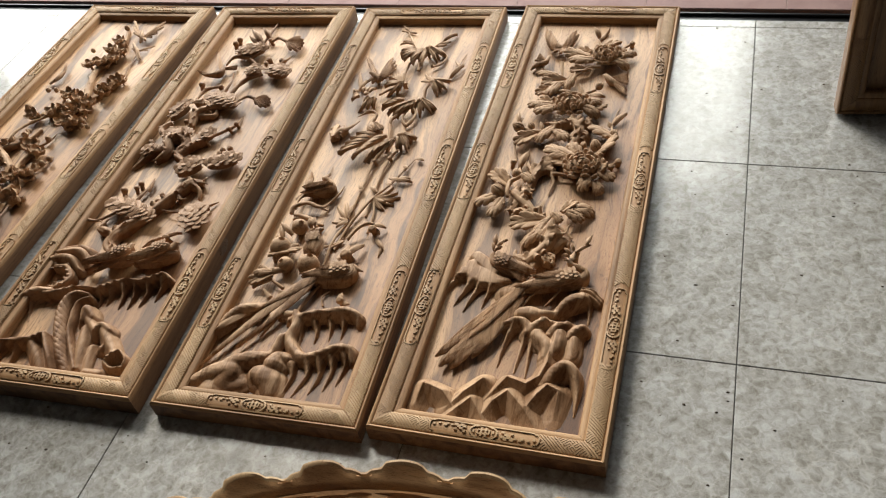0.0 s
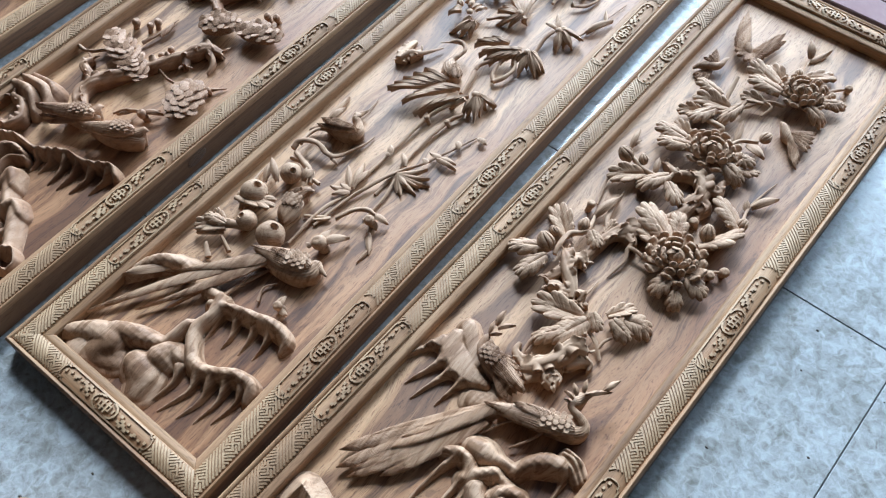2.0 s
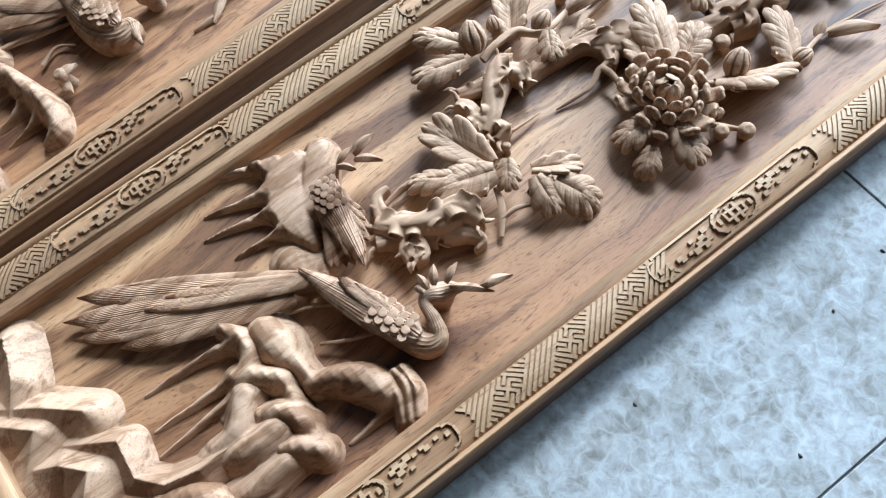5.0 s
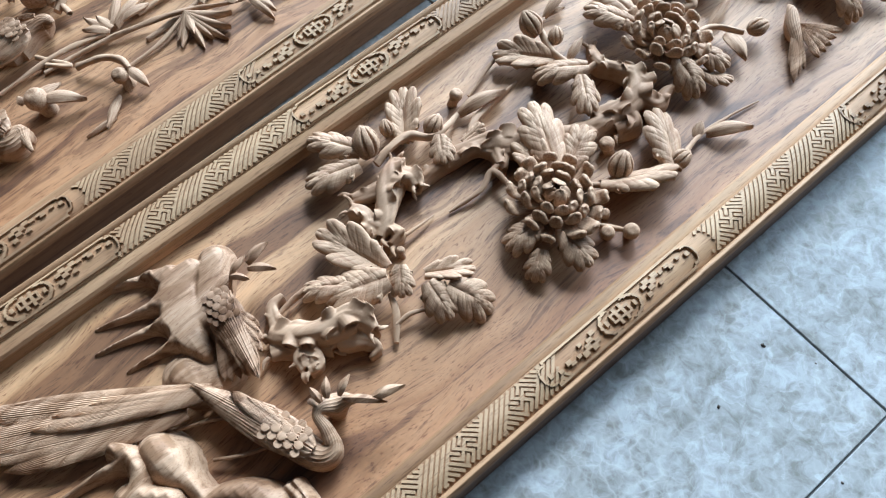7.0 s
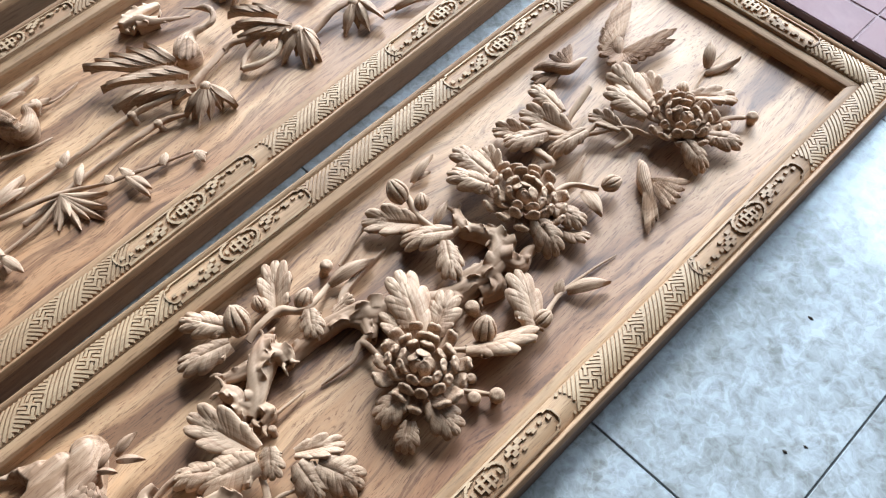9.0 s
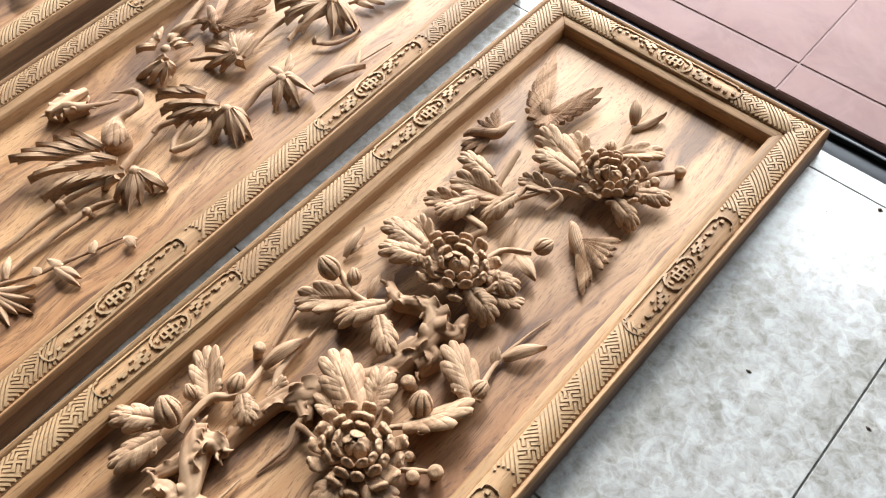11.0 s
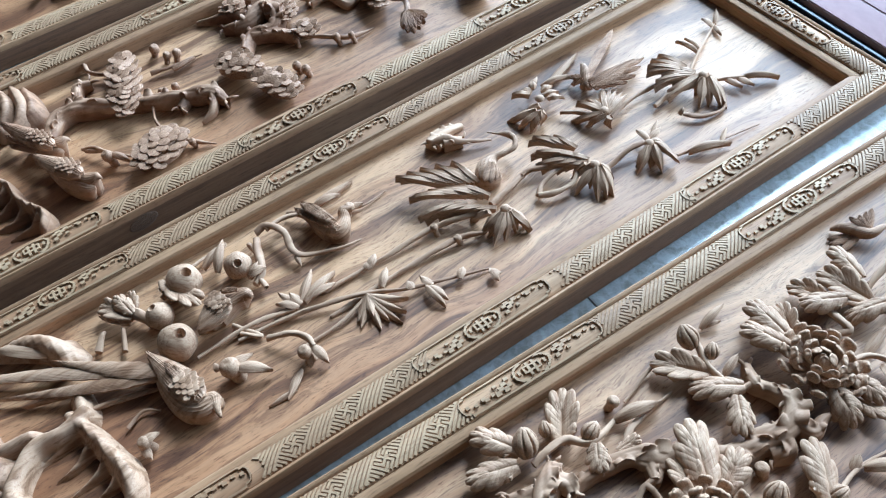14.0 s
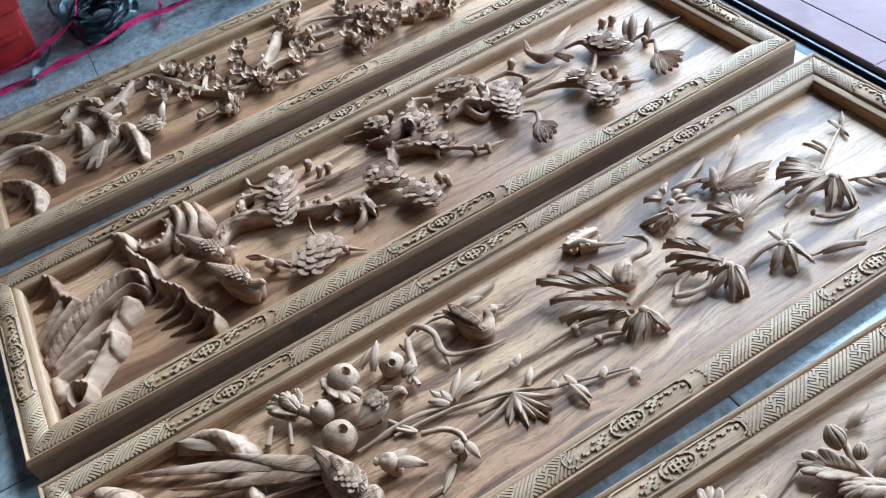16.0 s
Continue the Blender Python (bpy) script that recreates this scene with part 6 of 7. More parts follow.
lump(P2, ((159, 914, 12, 7), (155, 958, 20, 9), (183, 987, 20, 8), (220, 1022, 16, 6)),
     ((154, 957, 14, 6), (204, 965, 10, 5), (202, 993, 8, 3)),
     ((133, 1012, 20, 7), (174, 1002, 20, 8), (183, 973, 14, 7)), name='trunk', wall=0.4)
branch(P2, (123, 1017, 14, 5), (127, 1057, 16, 5), (137, 1084, 14, 5), (176, 1106, 10, 3))
branch(P2, (214, 1066, 10, 6), (227, 1118, 14, 7), (249, 1150, 12, 6), (274, 1171, 8, 3))
branch(P2, (187, 1070, 8, 5), (191, 1122, 10, 4), (172, 1184, 4, 1.5))
branch(P2, (133, 1220, 8, 4), (151, 1251, 14, 5), (208, 1250, 14, 5), (227, 1307, 10, 4))
branch(P2, (198, 1250, 10, 6), (235, 1215, 12, 6), (247, 1192, 10, 5))
branch(P2, (303, 1210, 10, 4), (321, 1237, 12, 5), (328, 1266, 8, 2))
berry(P2, 98, 631, 13, 9)
berry(P2, 134, 659, 13, 8)
berry(P2, 129, 642, 13, 7)
berry(P2, 73, 801, 13, 8)
berry(P2, 77, 829, 13, 8)
berry(P2, 303, 810, 13, 8)
berry(P2, 321, 818, 13, 8)
berry(P2, 107, 894, 13, 7)
berry(P2, 138, 927, 13, 7)
berry(P2, 106, 1105, 13, 9)
berry(P2, 172, 1095, 13, 8)
berry(P2, 122, 1326, 13, 9)
berry(P2, 127, 1348, 13, 9)
berry(P2, 267, 1218, 13, 8)
berry(P2, 271, 1236, 13, 9)
berry(P2, 311, 1236, 13, 8)
berry(P2, 232, 1346, 13, 7)
berry(P2, 214, 598, 13, 8)
berry(P2, 215, 621, 13, 7)
bird(P2, [((73, 1160, 20, 2), (105, 1148, 18, 6), (139, 1160, 20, 9), (144, 1192, 16, 6))],
     [(139, 1168, 20, 87, 1270, 16, 10), (139, 1168, 20, 98, 1252, 16, 10), (139, 1168, 20, 111, 1235, 16, 10), (139, 1168, 20, 122, 1218, 16, 10), (145, 1184, 16, 174, 1212, 8, 11), (145, 1184, 16, 178, 1199, 8, 11), (115, 1149, 18, 66, 1163, 22, 9)],
     [], 'carved swallow in flight')
bird(P2, [((250, 1034, 10, 2), (271, 1047, 16, 4), (298, 1039, 22, 6), (327, 1020, 18, 7))],
     [(317, 1029, 22, 336, 1056, 14, 14), (317, 1029, 22, 351, 1042, 14, 14), (317, 1029, 22, 359, 1026, 14, 14), (317, 1029, 22, 361, 1012, 14, 14), (317, 1029, 22, 353, 1004, 14, 14), (317, 1029, 22, 338, 1003, 14, 14), (317, 1029, 22, 318, 1014, 14, 14)],
     [], 'carved bird with its tail fanned')
bird(P2, [((238, 1340, 12, 3), (259, 1350, 20, 5), (291, 1328, 24, 6), (310, 1316, 18, 7))],
     [(300, 1323, 22, 325, 1367, 14, 14), (300, 1323, 22, 341, 1349, 14, 14), (300, 1323, 22, 350, 1331, 14, 14), (300, 1323, 22, 352, 1314, 14, 14), (300, 1323, 22, 352, 1298, 14, 14), (300, 1323, 22, 343, 1288, 14, 14), (300, 1323, 22, 320, 1292, 14, 14)],
     [], 'carved bird with its tail fanned')
leaf(P2, 211, 1331, 8, 162, 1378, 28, 20, "lance", var=1)
leaf(P2, 200, 1327, 8, 160, 1354, 22, 16, "lance", var=0)
leaf(P2, 229, 1356, 8, 195, 1392, 28, 18, "lance", var=1)
branch(P2, (209, 1329, 8, 4), (213, 1376, 10, 4), (213, 1458, 6, 3))
leaf(P2, 163, 637, 10, 159, 682, 10, 12, "lance", var=0)
branch(P2, (148, 601, 8, 4), (156, 647, 8, 3), (150, 697, 3, 1))

# The pine panel is cut from darker, redder wood.
for ob in P2.children_recursive:
    if ob.type == "MESH" and ob.data.materials and ob.data.materials[0] in (CARVED, DEEP):
        ob.material_slots[0].link = "OBJECT"
        ob.material_slots[0].material = PINE


# plum blossom panel
lump(P1, ((160, 46, 14, 9), (143, 98, 22, 9), (168, 151, 22, 9), (199, 162, 16, 6)),
     ((121, 174, 14, 6), (86, 136, 20, 7), (62, 104, 14, 5)))
lump(P1, ((131, 124, 8, 8), (154, 187, 12, 9), (158, 269, 18, 10), (131, 351, 22, 9), (74, 403, 18, 7)),
     ((104, 224, 16, 7), (71, 268, 22, 8), (89, 306, 24, 9), (121, 316, 18, 7)),
     ((38, 292, 14, 6), (54, 346, 20, 7), (61, 377, 16, 5)), name='trunk', wall=0.5)
lump(P1, ((147, 229, 12, 6), (156, 257, 24, 8), (204, 260, 26, 8), (230, 248, 16, 5)),
     ((165, 257, 22, 6), (173, 235, 14, 4), (187, 206, 2, 1)),
     ((196, 260, 22, 6), (209, 238, 14, 4), (225, 214, 2, 1)))
lump(P1, ((230, 326, 12, 6), (242, 350, 26, 9), (300, 359, 28, 9), (353, 354, 16, 6)),
     ((252, 352, 24, 6), (266, 335, 14, 4), (275, 314, 2, 1)),
     ((284, 357, 24, 6), (295, 327, 14, 4), (301, 295, 2, 1)),
     ((328, 356, 22, 6), (332, 320, 12, 4), (330, 283, 2, 1)))
lump(P1, ((162, 119, 12, 6), (192, 159, 24, 9), (242, 179, 26, 9), (297, 177, 14, 6)),
     ((205, 165, 22, 6), (218, 145, 14, 4), (230, 120, 2, 1)),
     ((255, 178, 22, 6), (268, 160, 14, 4), (276, 140, 2, 1)))
lump(P1, ((229, 72, 12, 6), (275, 109, 24, 9), (325, 131, 26, 9), (368, 121, 16, 6)),
     ((290, 115, 22, 6), (305, 92, 14, 4), (319, 64, 2, 1)),
     ((335, 130, 22, 6), (347, 108, 14, 4), (354, 82, 2, 1)))
bird(P1, [((141, 309, 26, 9), (200, 325, 30, 14), (255, 310, 26, 14), (274, 277, 18, 9))],
     [(223, 323, 38, 201, 352, 32, 12), (223, 323, 38, 239, 339, 32, 12), (223, 323, 38, 274, 322, 32, 12), (269, 295, 28, 247, 219, 8, 14), (269, 295, 28, 286, 225, 8, 14), (269, 295, 28, 309, 239, 8, 14), (269, 295, 28, 320, 258, 8, 14), (269, 295, 28, 297, 280, 8, 14), (171, 313, 34, 112, 284, 30, 12)],
     [], 'carved bird with spread tail among blossom')
cone(P1, 266, 396, 32, 34, 20, -146, 5, 11)
leaf(P1, 277, 419, 20, 233, 444, 34, 18, "lance", var=1)
berry(P1, 154, 363, 22, 9)
blossom(P1, 115, 492, 17, 16, 10, 40)
blossom(P1, 100, 492, 28, 19, -10, 0)
blossom(P1, 120, 528, 17, 13, 7, 107)
blossom(P1, 114, 514, 28, 16, -7, 67)
blossom(P1, 176, 451, 28, 19, -4, 134)
blossom(P1, 130, 441, 17, 12, 1, 241)
blossom(P1, 144, 446, 28, 15, -1, 201)
blossom(P1, 135, 645, 17, 14, -2, 308)
blossom(P1, 136, 660, 28, 17, 2, 268)
blossom(P1, 177, 638, 28, 15, 5, 335)
blossom(P1, 240, 636, 17, 13, -8, 82)
blossom(P1, 229, 626, 28, 16, 8, 42)
blossom(P1, 260, 655, 17, 14, -11, 149)
blossom(P1, 265, 641, 28, 17, 11, 109)
blossom(P1, 284, 662, 28, 17, 14, 176)
blossom(P1, 307, 652, 17, 15, -17, 283)
blossom(P1, 314, 665, 28, 18, 17, 243)
blossom(P1, 94, 778, 17, 15, -20, 350)
blossom(P1, 85, 790, 28, 18, 20, 310)
blossom(P1, 82, 821, 28, 17, 23, 17)
blossom(P1, 242, 786, 17, 15, -26, 124)
blossom(P1, 240, 771, 28, 18, 26, 84)
blossom(P1, 265, 755, 17, 15, -29, 191)
blossom(P1, 278, 748, 28, 18, 29, 151)
blossom(P1, 159, 783, 28, 17, 32, 218)
blossom(P1, 205, 794, 17, 12, -35, 325)
blossom(P1, 201, 809, 28, 15, 35, 285)
blossom(P1, 340, 558, 17, 17, -38, 392)
blossom(P1, 325, 560, 28, 20, 38, 352)
blossom(P1, 318, 582, 28, 16, -9, 59)
blossom(P1, 250, 587, 17, 13, 6, 166)
blossom(P1, 259, 575, 28, 16, -6, 126)
blossom(P1, 214, 493, 17, 11, 3, 233)
blossom(P1, 229, 496, 28, 14, -3, 193)
blossom(P1, 174, 541, 28, 14, 0, 260)
blossom(P1, 160, 569, 17, 12, -3, 367)
blossom(P1, 148, 577, 28, 15, 3, 327)
blossom(P1, 286, 893, 17, 14, -6, 74)
blossom(P1, 274, 885, 28, 17, 6, 34)
blossom(P1, 271, 931, 28, 18, 9, 101)
blossom(P1, 250, 960, 17, 15, -12, 208)
blossom(P1, 265, 957, 28, 18, 12, 168)
blossom(P1, 259, 980, 17, 13, -15, 275)
blossom(P1, 268, 992, 28, 16, 15, 235)
blossom(P1, 208, 932, 28, 17, 18, 302)
blossom(P1, 169, 913, 17, 13, -21, 49)
blossom(P1, 154, 911, 28, 16, 21, 9)
blossom(P1, 329, 905, 17, 11, -24, 116)
blossom(P1, 325, 890, 28, 14, 24, 76)
blossom(P1, 321, 1031, 28, 18, 27, 143)
blossom(P1, 306, 1053, 17, 13, -30, 250)
blossom(P1, 319, 1060, 28, 16, 30, 210)
bud(P1, 24, 430, 18, 9)
bud(P1, 212, 573, 18, 9)
bud(P1, 308, 575, 18, 8)
bud(P1, 320, 707, 18, 9)
bud(P1, 331, 727, 18, 9)
bud(P1, 273, 810, 18, 9)
bud(P1, 192, 838, 18, 8)
bud(P1, 318, 498, 18, 8)
bud(P1, 311, 505, 18, 9)
bud(P1, 340, 880, 18, 7)
bud(P1, 241, 682, 18, 9)
bud(P1, 163, 725, 18, 9)
bud(P1, 24, 802, 18, 9)
bud(P1, 323, 1086, 18, 9)
bud(P1, 207, 445, 18, 8)
lump(P1, ((79, 400, 14, 8), (82, 444, 18, 7), (146, 488, 16, 7), (224, 533, 14, 6), (263, 575, 14, 6), (283, 624, 16, 7), (245, 667, 20, 9), (196, 715, 24, 9), (149, 748, 24, 9)),
     ((253, 663, 18, 7), (246, 721, 16, 5), (250, 762, 14, 4)),
     ((143, 749, 20, 7), (194, 799, 14, 4), (212, 864, 8, 3)),
     ((224, 533, 14, 5), (153, 562, 14, 4), (143, 587, 12, 3)), name='trunk', wall=0.4)
branch(P1, (143, 762, 14, 6), (146, 850, 14, 5), (197, 917, 14, 5), (270, 1001, 10, 4), (300, 1089, 6, 2))
branch(P1, (281, 664, 10, 4), (315, 706, 8, 4), (321, 751, 4, 2))
branch(P1, (307, 483, 4, 2), (311, 523, 8, 3), (307, 558, 10, 3))
branch(P1, (230, 769, 8, 3), (269, 809, 8, 4), (269, 852, 4, 1.5))
blossom(P1, 235, 1188, 17, 16, 10, 40)
blossom(P1, 220, 1188, 28, 19, -10, 0)
blossom(P1, 193, 1174, 28, 17, -7, 67)
blossom(P1, 244, 1225, 17, 15, 4, 174)
blossom(P1, 254, 1214, 28, 18, -4, 134)
blossom(P1, 249, 1249, 17, 14, 1, 241)
blossom(P1, 263, 1254, 28, 17, -1, 201)
blossom(P1, 218, 1261, 28, 16, 2, 268)
blossom(P1, 234, 1303, 17, 12, -5, 375)
blossom(P1, 221, 1310, 28, 15, 5, 335)
blossom(P1, 226, 1026, 17, 15, -8, 82)
blossom(P1, 215, 1016, 28, 18, 8, 42)
blossom(P1, 264, 999, 28, 18, 11, 109)
blossom(P1, 290, 980, 17, 14, -14, 216)
blossom(P1, 305, 979, 28, 17, 14, 176)
blossom(P1, 223, 946, 17, 13, -17, 283)
blossom(P1, 230, 959, 28, 16, 17, 243)
blossom(P1, 321, 1066, 28, 17, 20, 310)
blossom(P1, 346, 1101, 17, 13, -23, 57)
blossom(P1, 332, 1097, 28, 16, 23, 17)
blossom(P1, 317, 1057, 17, 12, -26, 124)
blossom(P1, 315, 1042, 28, 15, 26, 84)
blossom(P1, 320, 939, 28, 16, 29, 151)
blossom(P1, 313, 876, 17, 14, -32, 258)
blossom(P1, 325, 885, 28, 17, 32, 218)
blossom(P1, 302, 868, 17, 13, -35, 325)
blossom(P1, 298, 883, 28, 16, 35, 285)
bud(P1, 201, 1393, 18, 9)
bud(P1, 154, 1257, 18, 8)
bud(P1, 331, 1125, 18, 8)
bud(P1, 126, 1038, 18, 8)
bud(P1, 154, 1040, 18, 8)
bud(P1, 363, 875, 18, 7)
bud(P1, 113, 950, 18, 10)
lump(P1, ((191, 934, 14, 8), (250, 950, 16, 7), (264, 1021, 16, 7), (224, 1137, 16, 6), (229, 1215, 16, 6), (232, 1316, 14, 5), (193, 1409, 8, 3)),
     ((278, 996, 14, 5), (317, 1059, 12, 4), (329, 1107, 10, 3)), name='trunk', wall=0.4)
bird(P1, [((93, 1088, 6, 3), (115, 1100, 16, 7), (119, 1134, 18, 7), (104, 1170, 14, 4))],
     [(122, 1131, 20, 109, 1175, 24, 8), (120, 1095, 20, 100, 1080, 8, 10)],
     [], 'small carved bird at rest')
bird(P1, [((281, 1327, 8, 4), (280, 1345, 18, 8), (267, 1372, 22, 6))],
     [(275, 1345, 18, 208, 1433, 24, 9), (275, 1345, 18, 227, 1391, 24, 9), (275, 1345, 18, 246, 1358, 24, 9), (289, 1342, 18, 318, 1442, 16, 10), (289, 1342, 18, 328, 1407, 16, 10), (289, 1342, 18, 325, 1374, 16, 10), (289, 1342, 18, 319, 1347, 16, 10), (289, 1342, 18, 305, 1326, 16, 10)],
     [], 'carved bird with raised wings')
bird(P1, [((277, 1298, 20, 4), (305, 1267, 16, 8), (322, 1241, 8, 4))],
     [(308, 1261, 16, 256, 1326, 8, 8), (308, 1261, 16, 270, 1293, 8, 8), (308, 1261, 16, 330, 1223, 8, 8), (308, 1261, 16, 338, 1229, 8, 8), (313, 1268, 16, 346, 1307, 8, 8), (313, 1268, 16, 334, 1281, 8, 8)],
     [], 'small carved bird diving')
branch(P1, (326, 1142, 6, 3), (311, 1212, 6, 3), (303, 1271, 3, 1))

# ---- carved round tray on the floor ----
def tray(cx, cy, rx, ry, rim):
    """A shallow dish with a scalloped, wavy rim and a carved scene on its floor."""
    top = tagged(new("carved_tray"), "oval wooden tray with wavy scalloped rim, on the floor", "tray")
    top.matrix_basis = pose(cx, cy, 0)
    n, verts, faces, lobes, turn = 432, [], [], 27, radians(91.3)
    rings = ((0.0, 0.012), (0.5, 0.012), (0.8, 0.016), (0.88, 0.026), (0.917, 0.0345), (0.923, 0.027), (0.929, 0.0375), (0.943, 0.043), (0.96, rim - 0.012), (0.98, rim - 0.004), (0.99, rim),
             (0.999, rim - 0.001), (1.0, rim - 0.006), (0.965, 0.035), (0.88, 0.008), (0.83, 0.0), (0.0, 0.0))
    for k, (r, z) in enumerate(rings):
        for i in range(n):
            a = 2 * math.pi * i / n
            u = (a - turn) * lobes / (2 * math.pi)
            u -= math.floor(u + 0.5)
            swell = math.cos(2 * math.pi * u)
            bite = sum(math.sqrt(max(0.0, 1 - ((u - c) / w) ** 2)) * w for c, w in ((-0.2, 0.08), (0, 0.12), (0.2, 0.08)))
            hollow = max(0.0, min(1.0, (k - 4) / 5)) if k < 13 else 0.0
            wave = 1 - 0.01 * swell * hollow - (0.16 * bite if 9 <= k <= 12 else 0)
            sink = 0.075 * bite + 0.004 * swell if 9 <= k <= 12 else 0
            verts.append((rx * r * wave * math.cos(a), ry * r * wave * math.sin(a), z - sink))
    for k in range(len(rings) - 1):
        for i in range(n):
            a, b = k * n + i, k * n + (i + 1) % n
            faces.append((a, b, b + n, a + n))
    dish = raw("dish", verts, faces, TRAY, True, 50)
    dish.materials.append(FRET)
    dish.polygons.foreach_set("material_index", [1 if 9 <= k < 12 else 0 for k in range(len(rings) - 1) for i in range(n)])
    child("dish", dish, top)
    prof = sorted((r, z) for r, z in rings[:10])

    def wall(r):
        return float(np.interp(r, [p[0] for p in prof], [p[1] for p in prof]))

    rng = random.Random(5)
    for i in range(130):
        a, r = rng.uniform(0.5, 3.0), rng.choice((0.72, 0.77, 0.81, 0.85, 0.88, 0.9)) + rng.uniform(-0.012, 0.012)
        w = rng.uniform(0.03, 0.09)
        vv, ff = [], []
        for s in range(9):
            t = a + w * (s / 8 - 0.5) * 2
            h = 0.0048 * math.sin(math.pi * s / 8)
            for dr, dz in ((-0.008, -0.001), (0.001, h), (0.003, -0.001)):
                vv.append((rx * (r + dr) * math.cos(t), ry * (r + dr) * math.sin(t), wall(r + dr) + dz))
            if s:
                for q in range(2):
                    ff.append(((s - 1) * 3 + q, (s - 1) * 3 + q + 1, s * 3 + q + 1, s * 3 + q))
        child("ripple", raw("ripple", vv, ff, TRAY, True, 60), top)
    for i in range(11):
        a = 1.0 + 0.17 * i
        m = Matrix.Translation((rx * 0.66 * math.cos(a), ry * 0.66 * math.sin(a), 0.016)) @ pose(0, 0, 0, 25, 0, math.degrees(a) + (40 if i % 2 else -50)) @ Matrix.Diagonal((0.03, 0.05, 0.04, 1))
        child("leaf", MESH["lobed"][i % 4], top, m)
    return top


tray(0.2, -0.56, 0.685, 0.495, 0.062)


# ---- spare framed panel standing at the doorway ----
def standing_panel(m):
    top = tagged(new("framed_carving"), "dark brown wooden framed carving standing upright beside the doorway", "wood carving")
    top.matrix_basis = m
    for i in range(2):
        q = pose(PW, PL, 0, 0, 0, 180) if i else None
        st = child("stile", MESH["dark_stile"], top, q)
        for me in MESH["dark_fret"]:
            tagged(child("fretwork", me, st), "fine dark key fret", kind="stuff")
        child("rail", MESH["dark_rail"], top, q)
    part("backboard", box(bmesh.new(), (FW - 0.006, FW - 0.006, 0.006), (PW - FW + 0.006, PL - FW + 0.006, BACK)), DARKWOOD, top)
    bm = box(bmesh.new(), (FW + 0.05, FW + 0.05, BACK), (PW - FW - 0.05, 0.62, BACK + 0.012), 0.006)
    part("raised_field", bm, DARKWOOD, top)
    return top


def darkened(me):
    me = me.copy()
    me.materials.clear()
    me.materials.append(DARKWOOD)
    me.polygons.foreach_set("material_index", [0] * len(me.polygons))
    return me


MESH["dark_stile"], MESH["dark_rail"], MESH["dark_fret"] = darkened(MESH["stile"]), darkened(MESH["rail"]), [darkened(me) for me in MESH["fret_y"]]
standing_panel(pose(0.862, 1.135, 0.002, 84, 0, 4))


# ---- plastic crate, cord, ribbon and roll beyond the panels ----
def plain(name, color, rough, grain=0.15, scale=60.0, coat=0.0):
    m, nt, b = material(name, rough)
    tc = nt.nodes.new("ShaderNodeTexCoord")
    n1 = node(nt, "ShaderNodeTexNoise", Scale=scale, Detail=4.0)
    nt.links.new(tc.outputs["Object"], n1.inputs["Vector"])
    r = ramp(nt, [(0.3, tuple(c * (1 - grain) for c in color)), (0.7, tuple(min(1, c * (1 + grain)) for c in color))])
    nt.links.new(n1.outputs["Fac"], r.inputs[0])
    nt.links.new(r.outputs[0], b.inputs["Base Color"])
    bm_ = node(nt, "ShaderNodeBump", Strength=0.2, Distance=0.001)
    nt.links.new(n1.outputs["Fac"], bm_.inputs["Height"])
    nt.links.new(bm_.outputs[0], b.inputs["Normal"])
    b.inputs["Coat Weight"].default_value = coat
    return m


RED_PLASTIC = plain("red_plastic", (0.22, 0.01, 0.008), 0.35, 0.25, 25, 0.3)
PINK = plain("pink_ribbon", (0.42, 0.015, 0.085), 0.28, 0.45, 90)
BLACK_STRAP = plain("black_strap", (0.014, 0.022, 0.026), 0.35, 0.4, 80)
BLUE = plain("blue_film", (0.03, 0.07, 0.34), 0.25, 0.35, 18, 0.4)
DUST = plain("dark_crumb", (0.07, 0.05, 0.035), 0.8, 0.4, 200)


def storage_box(m, w, d, h, label):
    """A moulded box: tapered body, overhanging lid, grip bar and a low ridge."""
    top = tagged(new("storage_box"), label, "box")
    top.matrix_basis = m
    bm = box(bmesh.new(), (0.012, 0.012, 0), (w - 0.012, d - 0.012, h * 0.56), 0.006)
    for v in bm.verts:
        if v.co.z > h * 0.3:
            v.co.x += 0.01 if v.co.x > w / 2 else -0.01
            v.co.y += 0.01 if v.co.y > d / 2 else -0.01
    part("body", bm, RED_PLASTIC, top)
    boxed("lid", (-0.008, -0.008, h * 0.56), (w + 0.008, d + 0.008, h), RED_PLASTIC, top, 0.008)
    boxed("grip", (w - 0.006, d * 0.62, h * 0.3), (w + 0.006, d * 0.92, h * 0.36), RED_PLASTIC, top, 0.003)
    boxed("ridge", (0.03, 0.03, h), (w - 0.03, d - 0.03, h + 0.008), RED_PLASTIC, top, 0.004)
    return top


